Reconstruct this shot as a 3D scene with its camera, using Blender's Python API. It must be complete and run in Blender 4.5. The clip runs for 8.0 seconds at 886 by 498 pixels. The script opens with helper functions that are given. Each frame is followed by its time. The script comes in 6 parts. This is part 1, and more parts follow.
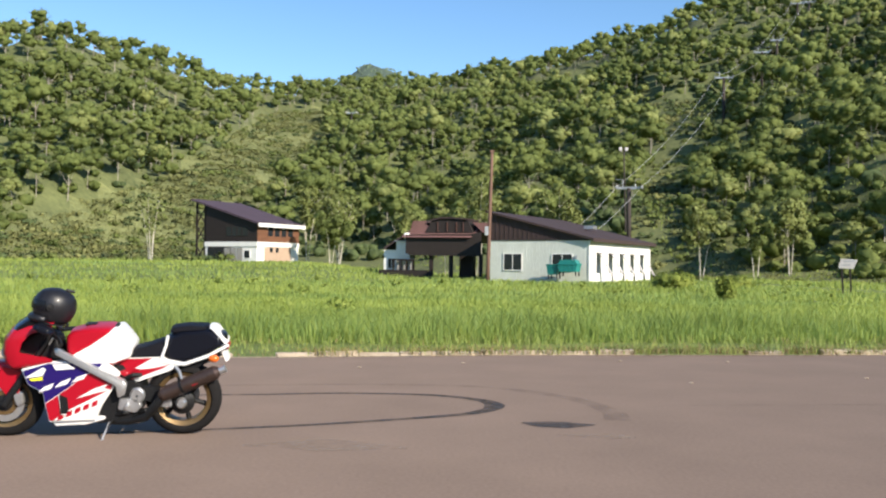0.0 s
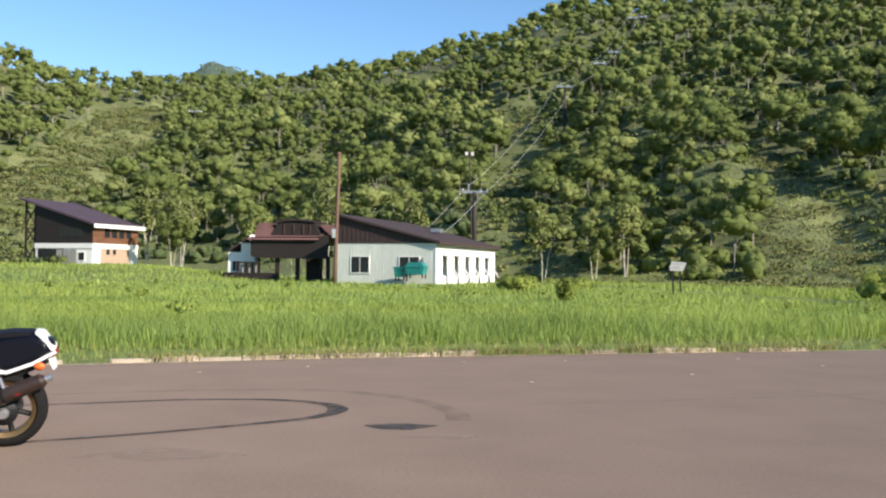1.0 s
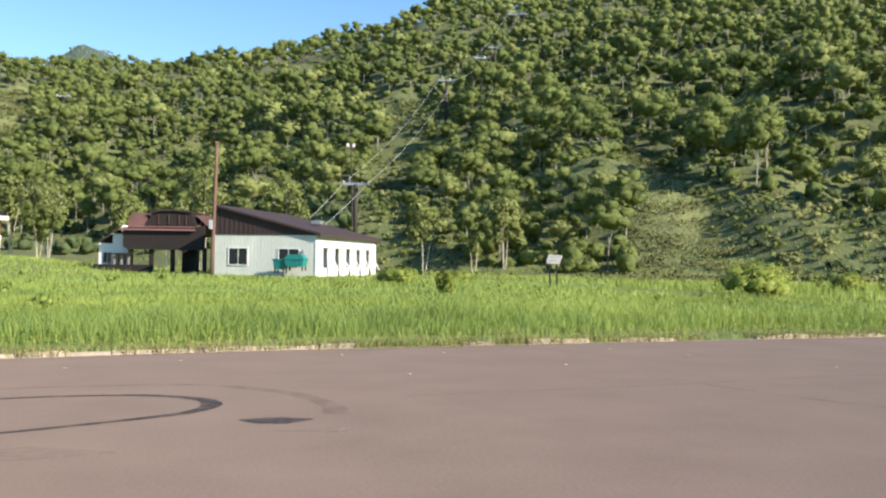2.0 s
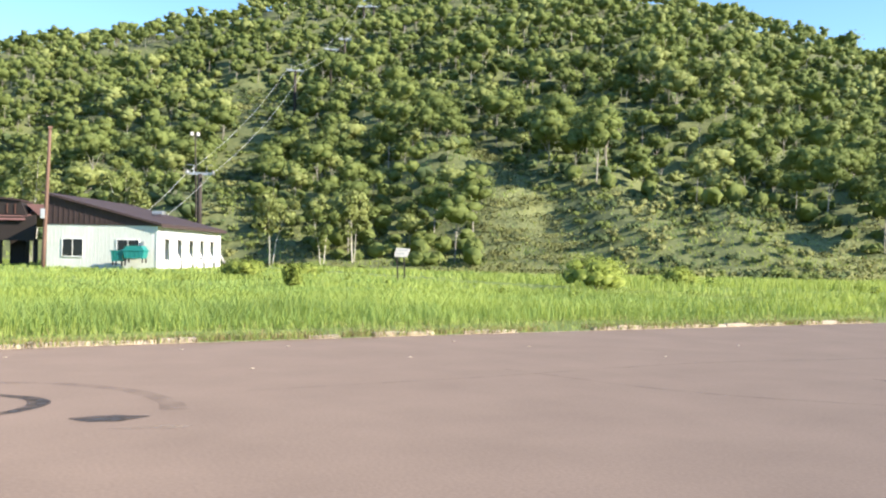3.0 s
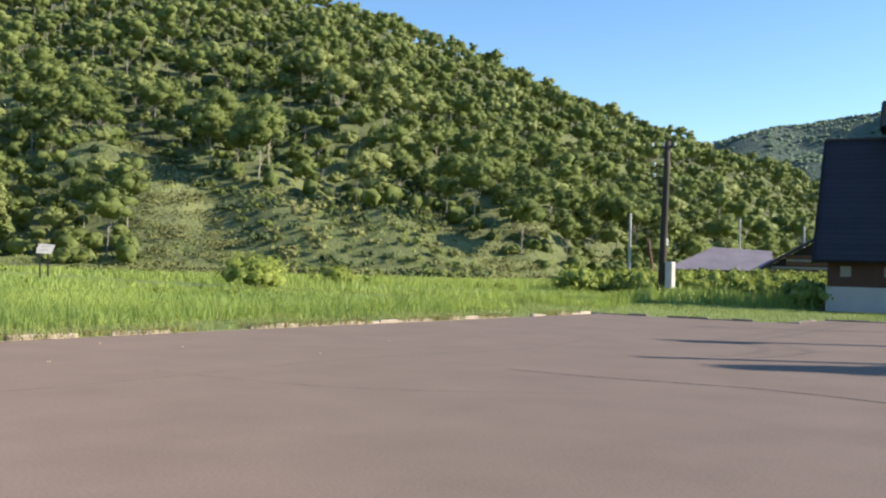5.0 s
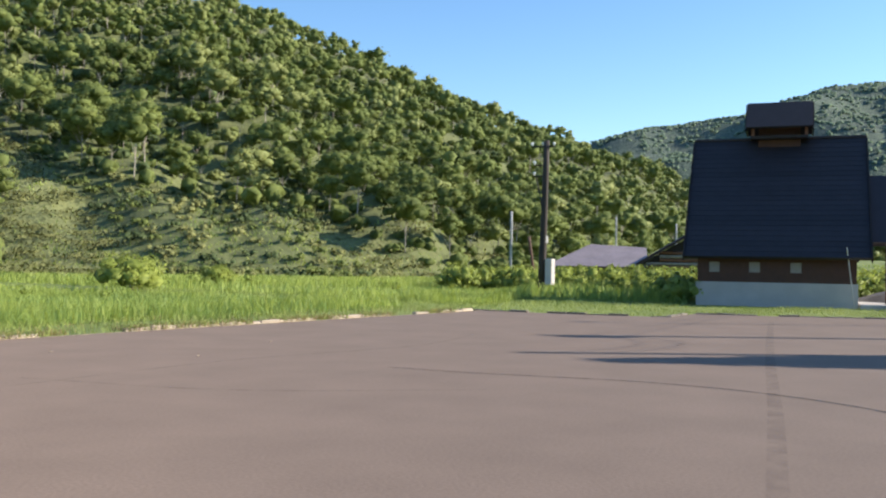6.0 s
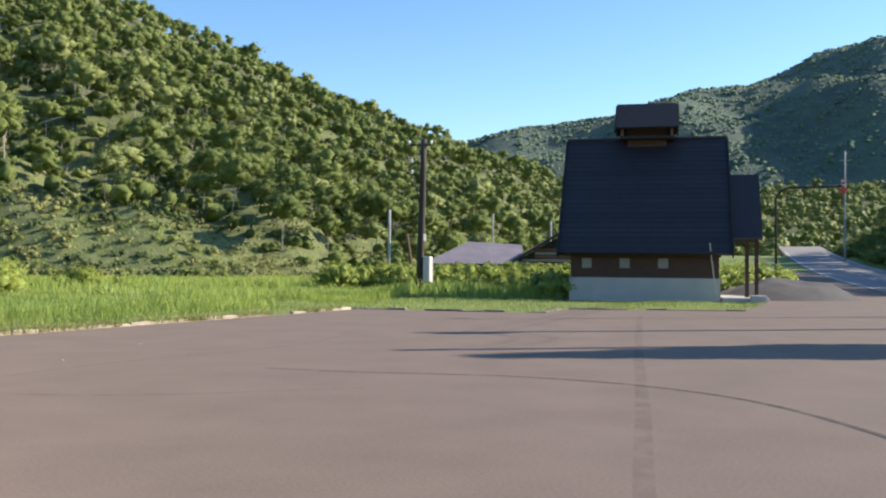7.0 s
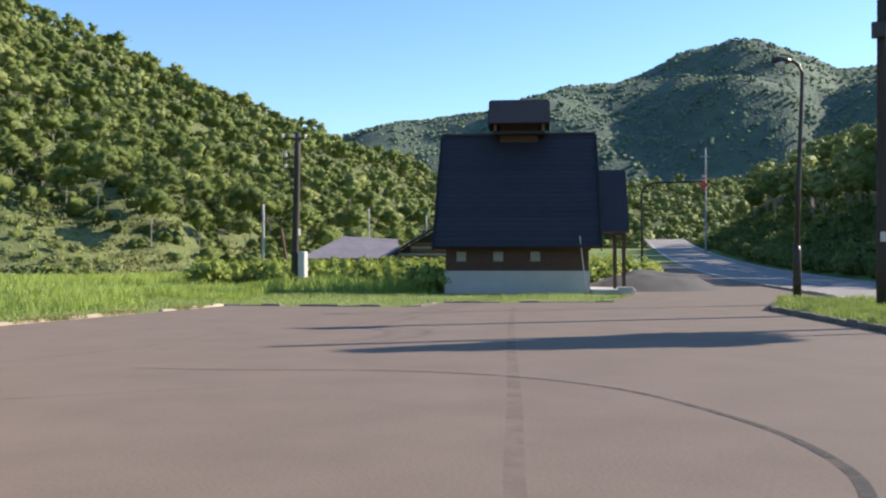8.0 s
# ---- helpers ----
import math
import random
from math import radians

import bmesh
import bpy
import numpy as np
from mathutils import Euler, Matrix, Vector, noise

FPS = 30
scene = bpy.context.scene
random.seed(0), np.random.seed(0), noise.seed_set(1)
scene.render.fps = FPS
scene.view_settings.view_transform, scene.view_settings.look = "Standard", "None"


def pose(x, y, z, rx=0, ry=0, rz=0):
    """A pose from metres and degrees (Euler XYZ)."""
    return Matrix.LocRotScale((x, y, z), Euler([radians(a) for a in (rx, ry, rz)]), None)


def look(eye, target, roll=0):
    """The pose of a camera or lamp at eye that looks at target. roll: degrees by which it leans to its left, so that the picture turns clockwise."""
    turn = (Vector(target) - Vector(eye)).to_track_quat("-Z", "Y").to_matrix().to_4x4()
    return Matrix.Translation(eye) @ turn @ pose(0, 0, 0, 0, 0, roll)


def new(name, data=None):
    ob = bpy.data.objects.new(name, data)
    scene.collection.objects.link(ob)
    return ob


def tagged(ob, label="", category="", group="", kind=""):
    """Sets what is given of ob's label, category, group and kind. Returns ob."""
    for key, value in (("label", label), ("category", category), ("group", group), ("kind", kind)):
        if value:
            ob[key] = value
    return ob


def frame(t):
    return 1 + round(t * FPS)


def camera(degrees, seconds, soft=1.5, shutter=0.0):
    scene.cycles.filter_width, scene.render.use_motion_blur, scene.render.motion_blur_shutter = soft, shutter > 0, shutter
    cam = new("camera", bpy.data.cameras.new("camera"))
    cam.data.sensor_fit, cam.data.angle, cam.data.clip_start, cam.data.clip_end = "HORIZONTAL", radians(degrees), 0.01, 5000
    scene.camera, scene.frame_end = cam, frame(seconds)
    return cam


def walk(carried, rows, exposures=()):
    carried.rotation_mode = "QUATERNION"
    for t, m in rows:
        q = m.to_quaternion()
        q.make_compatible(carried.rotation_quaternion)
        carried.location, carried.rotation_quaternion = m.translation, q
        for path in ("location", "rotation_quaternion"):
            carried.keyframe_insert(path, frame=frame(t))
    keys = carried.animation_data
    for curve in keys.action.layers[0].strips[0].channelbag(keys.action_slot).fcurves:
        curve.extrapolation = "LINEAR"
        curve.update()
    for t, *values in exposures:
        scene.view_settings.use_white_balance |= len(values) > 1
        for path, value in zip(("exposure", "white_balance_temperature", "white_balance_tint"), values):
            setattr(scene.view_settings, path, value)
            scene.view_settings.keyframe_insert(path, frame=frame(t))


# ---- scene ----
cam = camera(50.0, 8.0, 2.2)
# seconds, eye x y z, yaw, pitch, roll
ROWS = [
    (0.0, -0.000, 0.000, 1.400, 0.000, 0.900, 0.670),
    (0.5, 0.018, -0.001, 1.400, -4.354, 1.008, 0.785),
    (1.0, 0.038, -0.003, 1.400, -9.161, 1.165, 0.658),
    (1.5, 0.054, -0.006, 1.400, -13.069, 1.027, 0.626),
    (3.0, 0.103, -0.023, 1.400, -25.432, 0.529, 1.142),
    (3.5, 0.130, -0.038, 1.400, -32.709, 0.567, 1.027),
    (4.0, 0.150, -0.053, 1.400, -38.585, 0.447, 1.362),
    (4.5, 0.162, -0.062, 1.400, -42.223, 0.665, 1.612),
    (6.0, 0.191, -0.094, 1.400, -52.592, 0.956, 1.006),
    (6.5, 0.200, -0.106, 1.400, -56.088, 0.862, 0.909),
    (7.0, 0.208, -0.120, 1.400, -59.897, 0.937, 0.470),
    (7.5, 0.215, -0.133, 1.400, -63.544, 0.749, 0.424),
    (8.0, 0.222, -0.148, 1.400, -67.351, 0.630, -0.029),
]


def aim(yaw, pitch, roll):
    """Euler turn of a camera by yaw to the left, pitch up and lean to its left."""
    return pose(0, 0, 0, 0, 0, yaw) @ pose(0, 0, 0, 90 + pitch) @ pose(0, 0, 0, 0, 0, roll)


EXPOSURES = [(0.0, 0.66), (1.5, 0.72), (2.8, 1.34), (3.5, 1.46), (4.0, 1.17), (4.5, 0.94), (6.0, 0.94), (8.0, 0.96)]
walk(cam, [(t, Matrix.Translation((x, y, z)) @ aim(a, b, c)) for t, x, y, z, a, b, c in ROWS], EXPOSURES)

# ---- light ----
SUN_AZ, SUN_EL = radians(138.0), radians(28.4)   # clockwise from +y, above the horizon
to_sun = Vector((math.sin(SUN_AZ) * math.cos(SUN_EL), math.cos(SUN_AZ) * math.cos(SUN_EL), math.sin(SUN_EL)))
world = bpy.data.worlds.new("sky")
scene.world = world
world.use_nodes = True
wn, wl = world.node_tree.nodes, world.node_tree.links
sky = wn.new("ShaderNodeTexSky")
sky.sky_type, sky.sun_disc = "NISHITA", False
sky.sun_elevation, sky.sun_rotation = SUN_EL, SUN_AZ
sky.altitude, sky.air_density, sky.dust_density, sky.ozone_density = 700, 1.0, 0.3, 2.5
deep = wn.new("ShaderNodeHueSaturation")
deep.inputs["Saturation"].default_value = 1.14
wl.new(sky.outputs[0], deep.inputs["Color"])
wl.new(deep.outputs[0], wn["Background"].inputs[0])
wn["Background"].inputs[1].default_value = 0.121
sun = new("sun", bpy.data.lights.new("sun", "SUN"))
sun.data.energy, sun.data.angle, sun.data.color = 5.0, radians(0.53), (1.0, 0.9, 0.76)
sun.matrix_world = look((0, 0, 60), Vector((0, 0, 60)) - to_sun)

# ---- materials ----


def material(name, base, rough=0.8, spread=0.25, scale=3.0, fine=40.0, bump=0.2, metal=0.0, island=0.0, tint=None, translucent=0.0, coat=0.0, per_object=0.0, stretch=(1, 1, 1), gloss=0.5, relief=0.02, dusty=0.0):
    """A surface with colour variation at two scales and a fine relief, in metres of the world."""
    m = bpy.data.materials.new(name)
    m.use_nodes = True
    n, l = m.node_tree.nodes, m.node_tree.links
    b = n["Principled BSDF"]
    b.inputs["Roughness"].default_value, b.inputs["Metallic"].default_value = rough, metal
    b.inputs["Coat Weight"].default_value = coat
    b.inputs["Specular IOR Level"].default_value = gloss
    b.inputs["Coat Roughness"].default_value = 0.08
    b.inputs["Diffuse Roughness"].default_value = dusty
    geo = n.new("ShaderNodeTexCoord")
    mapping = n.new("ShaderNodeMapping")
    mapping.inputs["Scale"].default_value = stretch
    l.new(geo.outputs["Object"], mapping.inputs[0])
    big = n.new("ShaderNodeTexNoise")
    big.inputs["Scale"].default_value, big.inputs["Detail"].default_value = scale, 4
    small = n.new("ShaderNodeTexNoise")
    small.inputs["Scale"].default_value, small.inputs["Detail"].default_value = fine, 3
    for tex in (big, small):
        l.new(mapping.outputs[0], tex.inputs["Vector"])
    add = n.new("ShaderNodeMath")
    add.operation = "ADD"
    l.new(big.outputs[0], add.inputs[0])
    l.new(small.outputs[0], add.inputs[1])
    last = add.outputs[0]
    total = 1.0
    if island:
        g = n.new("ShaderNodeNewGeometry")
        mul = n.new("ShaderNodeMath")
        mul.operation, mul.inputs[2].default_value = "MULTIPLY_ADD", 0
        mul.inputs[1].default_value = island
        l.new(g.outputs["Random Per Island"], mul.inputs[0])
        l.new(last, mul.inputs[2])
        last, total = mul.outputs[0], total + island / 2
    if per_object:
        g = n.new("ShaderNodeObjectInfo")
        mul = n.new("ShaderNodeMath")
        mul.operation = "MULTIPLY_ADD"
        mul.inputs[1].default_value = per_object
        l.new(g.outputs["Random"], mul.inputs[0])
        l.new(last, mul.inputs[2])
        last, total = mul.outputs[0], total + per_object / 2
    ramp = n.new("ShaderNodeMapRange")
    ramp.inputs["From Min"].default_value, ramp.inputs["From Max"].default_value = total - 0.45, total + 0.45
    l.new(last, ramp.inputs["Value"])
    mix = n.new("ShaderNodeMix")
    mix.data_type = "RGBA"
    lo = [v * (1 - spread) for v in base]
    hi = list(tint) if tint else [min(1.0, v * (1 + spread)) for v in base]
    mix.inputs["A"].default_value, mix.inputs["B"].default_value = (*lo, 1), (*hi, 1)
    l.new(ramp.outputs[0], mix.inputs["Factor"])
    colour = mix.outputs["Result"]
    l.new(colour, b.inputs["Base Color"])
    if bump:
        bp = n.new("ShaderNodeBump")
        bp.inputs["Strength"].default_value, bp.inputs["Distance"].default_value = bump, relief
        l.new(small.outputs[0], bp.inputs["Height"])
        l.new(bp.outputs[0], b.inputs["Normal"])
    if translucent:
        tr = n.new("ShaderNodeBsdfTranslucent")
        l.new(colour, tr.inputs[0])
        ms = n.new("ShaderNodeMixShader")
        ms.inputs[0].default_value = translucent
        l.new(b.outputs[0], ms.inputs[1])
        l.new(tr.outputs[0], ms.inputs[2])
        l.new(ms.outputs[0], n["Material Output"].inputs[0])
    return m


ASPHALT = material("asphalt", (0.188, 0.137, 0.107), 0.94, 0.17, 0.9, 30, 0.12, gloss=0.3, dusty=0.3)
ROAD = material("road_asphalt", (0.23, 0.205, 0.195), 0.85, 0.15, 0.4, 60, 0.3)
SOIL = material("field_soil_and_grass", (0.1, 0.15, 0.025), 0.95, 0.35, 0.08, 3.0, 0.6, tint=(0.2, 0.25, 0.05))
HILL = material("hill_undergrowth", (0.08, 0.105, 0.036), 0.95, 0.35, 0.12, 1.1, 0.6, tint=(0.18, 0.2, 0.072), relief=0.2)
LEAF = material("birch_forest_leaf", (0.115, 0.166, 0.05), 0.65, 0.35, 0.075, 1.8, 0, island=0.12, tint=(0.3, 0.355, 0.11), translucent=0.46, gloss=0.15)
# yellow-green leaf; its brightness also stands in for sunlight on some crowns
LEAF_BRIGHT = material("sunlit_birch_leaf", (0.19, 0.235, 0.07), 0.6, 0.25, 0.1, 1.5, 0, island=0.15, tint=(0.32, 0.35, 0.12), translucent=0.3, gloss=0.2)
SLOPE = material("open_bamboo_grass_slope", (0.13, 0.16, 0.056), 0.95, 0.35, 0.15, 1.6, 0.8, tint=(0.245, 0.26, 0.1), relief=0.35)
SASA = material("bamboo_grass_leaf", (0.17, 0.195, 0.075), 0.7, 0.25, 0.05, 0.5, 0, island=0.2, tint=(0.33, 0.335, 0.13), translucent=0.25, gloss=0.15)
GRASS = material("tall_grass", (0.25, 0.34, 0.05), 0.6, 0.3, 0.12, 1.2, 0, island=0.3, tint=(0.48, 0.56, 0.13), translucent=0.45)
SEDGE = material("blue_green_sedge", (0.19, 0.3, 0.065), 0.6, 0.3, 0.12, 1.2, 0, island=0.3, tint=(0.36, 0.48, 0.13), translucent=0.4)
# dark leaf for shrubs; its tone also stands in for woodland shade
DARK_LEAF = material("dark_shrub_and_shade_leaf", (0.06, 0.095, 0.045), 0.75, 0.35, 0.2, 1.5, 0, island=0.3, tint=(0.18, 0.235, 0.09), translucent=0.34, gloss=0.2)
TURF = material("short_turf", (0.19, 0.28, 0.045), 0.7, 0.35, 0.5, 3, 0, island=0.4, tint=(0.4, 0.45, 0.12), translucent=0.3)
DRY = material("dry_grass", (0.26, 0.2, 0.09), 0.85, 0.35, 0.5, 3, 0, island=0.5, translucent=0.2)
BROAD = material("knotweed_leaf", (0.19, 0.27, 0.045), 0.55, 0.35, 0.3, 2, 0, island=0.4, tint=(0.42, 0.48, 0.11), translucent=0.35, gloss=0.2)
BARK = material("pale_birch_bark", (0.3, 0.27, 0.22), 0.85, 0.4, 0.6, 6, 0.3, island=0.3)
STONE = material("weathered_kerb_concrete", (0.4, 0.33, 0.25), 0.9, 0.3, 2.5, 30, 0.5, per_object=0.5)
CONCRETE = material("pale_concrete", (0.42, 0.4, 0.38), 0.85, 0.15, 1.5, 25, 0.3)
# far woods: bluish base colours carry the haze of distance
FAR = material("far_forest_haze_toned", (0.055, 0.088, 0.08), 0.95, 0.3, 0.004, 0.06, 0.0, tint=(0.11, 0.155, 0.1))
FAR_LEAF = material("far_leaf_haze_toned", (0.14, 0.205, 0.16), 0.9, 0.25, 0.006, 0.05, 0.0, tint=(0.25, 0.33, 0.2), translucent=0.3, gloss=0.1)
fn, fl = FAR.node_tree.nodes, FAR.node_tree.links
crowns, crown_bump, crown_place = fn.new("ShaderNodeTexNoise"), fn.new("ShaderNodeBump"), fn.new("ShaderNodeTexCoord")
crowns.inputs["Scale"].default_value, crowns.inputs["Detail"].default_value = 0.22, 3
crown_bump.inputs["Strength"].default_value, crown_bump.inputs["Distance"].default_value = 0.7, 3.0
fl.new(crown_place.outputs["Object"], crowns.inputs["Vector"])
fl.new(crowns.outputs[0], crown_bump.inputs["Height"])
fl.new(crown_bump.outputs[0], fn["Principled BSDF"].inputs["Normal"])

# ---- mesh helpers ----


def link(name, bm, mat, parent=None, label="", smooth=False):
    me = bpy.data.meshes.new(name)
    bm.normal_update()
    bm.to_mesh(me)
    bm.free()
    for one in mat if isinstance(mat, (list, tuple)) else (mat,):
        me.materials.append(one)
    if smooth:
        me.shade_smooth()
    ob = new(name, me)
    ob.parent = parent
    if label:
        ob["label"] = label
    return ob


def part(name, bm, mat, parent, label="", smooth=False):
    return link(name, bm, mat, parent, label, smooth)


def empty(name, m=None, **tags):
    ob = new(name)
    ob.empty_display_size = 0.2
    if m is not None:
        ob.matrix_world = m
    return tagged(ob, **tags)


def box(bm, x0, y0, z0, x1, y1, z1, bevel=0.0):
    got = bmesh.ops.create_cube(bm, size=1)["verts"]
    for v in got:
        v.co = Vector(((x0 + x1) / 2 + v.co.x * (x1 - x0), (y0 + y1) / 2 + v.co.y * (y1 - y0), (z0 + z1) / 2 + v.co.z * (z1 - z0)))
    if bevel:
        edges = list({e for v in got for e in v.link_edges})
        bmesh.ops.bevel(bm, geom=edges, offset=bevel, segments=2, affect="EDGES", profile=0.5)
    return bm


def B(*args, bevel=0.0):
    return box(bmesh.new(), *args, bevel=bevel)


def tube(bm, points, radii, sides=8, caps=True):
    """A round bar through points, with a radius at each."""
    rings = []
    pts = [Vector(p) for p in points]
    if not hasattr(radii, "__len__"):
        radii = [radii] * len(pts)
    for i, p in enumerate(pts):
        way = (pts[min(i + 1, len(pts) - 1)] - pts[max(i - 1, 0)]).normalized()
        side = way.cross(Vector((0, 0, 1)) if abs(way.z) < 0.95 else Vector((1, 0, 0))).normalized()
        up = side.cross(way)
        rings.append([bm.verts.new(p + radii[i] * (math.cos(2 * math.pi * k / sides) * side + math.sin(2 * math.pi * k / sides) * up)) for k in range(sides)])
    for a, b in zip(rings, rings[1:]):
        for k in range(sides):
            bm.faces.new((a[k], a[(k + 1) % sides], b[(k + 1) % sides], b[k]))
    if caps:
        bm.faces.new(rings[0][::-1])
        bm.faces.new(rings[-1])
    return bm


def prism(outline, x0, x1, axis="x"):
    """A slab: outline of (a, b) pairs, pushed from x0 to x1 along an axis."""
    bm = bmesh.new()

    def at(u, a, b):
        return (u, a, b) if axis == "x" else (a, u, b) if axis == "y" else (a, b, u)
    low = [bm.verts.new(at(x0, a, b)) for a, b in outline]
    high = [bm.verts.new(at(x1, a, b)) for a, b in outline]
    bm.faces.new(low)
    bm.faces.new(high[::-1])
    for i in range(len(outline)):
        j = (i + 1) % len(outline)
        bm.faces.new((low[i], high[i], high[j], low[j]))
    bmesh.ops.recalc_face_normals(bm, faces=bm.faces)
    return bm


def quad_mesh(name, verts, quads, mats, index=None):
    """One mesh out of arrays of places and of four-cornered faces."""
    me = bpy.data.meshes.new(name)
    me.vertices.add(len(verts))
    me.vertices.foreach_set("co", np.asarray(verts, np.float32).ravel())
    me.loops.add(len(quads) * 4)
    me.loops.foreach_set("vertex_index", np.asarray(quads, np.int32).ravel())
    me.polygons.add(len(quads))
    me.polygons.foreach_set("loop_start", np.arange(0, len(quads) * 4, 4, dtype=np.int32))
    for one in mats:
        me.materials.append(one)
    if index is not None:
        me.polygons.foreach_set("material_index", np.asarray(index, np.int32))
    me.update(calc_edges=True)
    return new(name, me)


# ---- the lie of the land ----
LOT_EDGE = [(-40.0, 11.2), (-12.0, 12.9), (-3.03, 13.9), (1.36, 14.75), (9.8, 15.75), (15.9, 16.25), (24.5, 16.95)]   # kerb along the field
SIDE_EDGE = [(24.5, 16.95), (25.1, 13.6), (26.0, 11.4), (28.5, 11.7), (30.9, 6.8)]    # kerb before the small house
ROAD_DIR = Vector((0.974, 0.226, 0)).normalized()
ROAD_SIDE = Vector((ROAD_DIR.y, -ROAD_DIR.x, 0))       # to the right along the road
ROAD_FROM = Vector((37.8, 0.0, 0))
ROAD_WIDE = 8.0


def table(rows, x):
    return np.interp(x, [r[0] for r in rows], [r[1] for r in rows])


# azimuth in degrees, then: top of the ridge above the eye in degrees, its distance, distance of its foot
RIDGE = [(-180, 4, 900, 400), (-100, 5, 700, 250), (-60, 9, 360, 130), (-25, 12.3, 330, 135), (-21, 12.6, 335, 140), (-18, 11.7, 340, 148), (-10.4, 10.15, 430, 152), (-4.5, 10.95, 500, 148),
         (0, 11.25, 480, 136), (7, 12.8, 420, 122), (14, 14.75, 400, 118), (22, 16.4, 400, 108), (30, 17.2, 400, 100), (38.5, 15.4, 400, 96), (46, 13.05, 380, 98),
         (51, 11.2, 380, 104), (56, 8.95, 400, 116), (60, 7.7, 430, 135), (64, 6.3, 470, 175), (67, 5.2, 520, 230), (72, 5.0, 560, 260), (80, 4.6, 560, 260), (88, 4.6, 600, 260), (100, 5, 700, 300), (180, 4, 900, 400)]
FAR_RIDGE = [(-180, 3, 2500), (-30, 6, 2600), (-10, 8.8, 2600), (-7.6, 9.3, 2600), (-6.2, 10.3, 2600), (-5.3, 10.95, 2600), (-4.5, 11.2, 2600), (-3.5, 11.15, 2600), (-2.6, 10.7, 2600), (-0.9, 9.8, 2600), (3, 9, 2600), (30, 6, 2200), (58, 6.1, 1700), (61.5, 7.6, 1700), (64.5, 8.5, 1700), (70, 9.1, 1700), (74.7, 10.4, 1750),
             (77.7, 10.4, 1800), (81.3, 11.9, 1900), (84.5, 12.45, 1900), (87.5, 11.8, 1900), (89.9, 10.6, 2000), (92.4, 10.8, 2000), (97, 11.5, 2000), (110, 7, 2000), (140, 4, 2000), (180, 3, 2500)]
A0 = [r[0] for r in RIDGE]


# bare spurs of the hill: azimuth of the foot and of the head, share of the slope that they climb, height, width on both sides in degrees
SPURS = [(28.5, 21.0, 0.25, 2.5, 5.0, 8.0), (38.2, 29.0, 0.22, 2.5, 4.0, 6.5), (43.4, 41.2, 0.13, 1.2, 2.5, 4.0), (53.5, 46.8, 0.15, 2.0, 3.6, 5.0)]


def rough_noise(x, y, size, seed):
    """Smooth noise from sums of waves, as arrays."""
    r = np.random.RandomState(seed)
    out = 0
    for k in range(7):
        a, f, p = r.uniform(0, 6.28), r.uniform(0.6, 1.8) * 6.28 / size, r.uniform(0, 6.28)
        out = out + np.sin((x * np.cos(a) + y * np.sin(a)) * f + p)
    return out / 3.0


def road_place(x, y):
    """Metres along the road and to the right of its near edge."""
    dx, dy = x - ROAD_FROM.x, y - ROAD_FROM.y
    return dx * ROAD_DIR.x + dy * ROAD_DIR.y, dx * ROAD_SIDE.x + dy * ROAD_SIDE.y


def smooth(t):
    t = np.clip(t, 0, 1)
    return t * t * (3 - 2 * t)


def road_rise(along):
    """The road climbs gently past the small house."""
    return np.where(along > 15, 0.00025 * np.clip(along - 15, 0, 150) ** 2, 0.0)


def height(x, y):
    """The ground's height at places x, y (arrays)."""
    x, y = np.asarray(x, float), np.asarray(y, float)
    r = np.hypot(x, y) + 1e-6
    az = np.degrees(np.arctan2(x, y))
    el, r1, r0 = (np.interp(az, A0, [row[k] for row in RIDGE]) for k in (1, 2, 3))
    r0 = r0 + 6 * rough_noise(x, y, 60, 3)
    top = r1 * np.tan(np.radians(el)) + 1.4 - 6.6
    s = np.clip((r - r0) / (r1 - r0), 0, 1)
    rise = 0.8 * s + 0.2 * smooth(s)
    z = top * rise * (1 - 0.35 * smooth((r - r1) / 400))
    z = z + 3.0 * rough_noise(x, y, 70, 5) * smooth(s * 5) + 1.2 * rough_noise(x, y, 24, 8) * smooth(s * 6)
    for a0, a1, climb, tall, wl_, wr_ in SPURS:
        d = az - (a0 + (a1 - a0) * np.clip(s / climb, 0, 1.3))
        ridge = np.where(d < 0, smooth(1 + d / wl_), smooth(1 - d / wr_))
        z = z + tall * ridge * smooth(s / climb * 2.5) * (1 - smooth((s / climb - 0.9) / 0.7))
    fe, fr = (np.interp(az, [row[0] for row in FAR_RIDGE], [row[k] for row in FAR_RIDGE]) for k in (1, 2))
    far = (fr * np.tan(np.radians(fe)) - 11) * (0.6 * smooth((r - 1100) / (0.45 * (fr - 1100))) + 0.4 * smooth((r - fr) / (0.7 * (fr - 1100)) + 1) - 0.4 * smooth((r - fr) / 1200))
    far = far + 15 * rough_noise(x, y, 330, 11) * smooth((r - 1000) / 300) * smooth((fr - r) / 250) + 6 * rough_noise(x, y, 110, 13) * smooth((r - 900) / 300) * smooth((fr - r) / 200)
    z = np.where(r > 700, np.maximum(z * (1 - smooth((r - 800) / 300)), far), z)
    # the wooded bank beyond the road
    along, side = road_place(x, y)
    q = side - ROAD_WIDE - 1.5
    bank = np.clip(q * 0.62, 0, 11.0) * smooth((along - 10) / 20) * (1 - smooth((r - 170) / 120))
    z = z + bank + road_rise(along) * (1 - smooth((r - 150) / 120)) * smooth((np.degrees(np.arctan2(x, y)) - 66) / 8) * (np.abs(az - 90) < 60)
    # the field and the shrubby rise beside the small house
    z = z + 1.3 * smooth((r - 60) / 50) * smooth((-1 - az) / 8) * smooth((az + 90) / 40)
    return z - 0.05


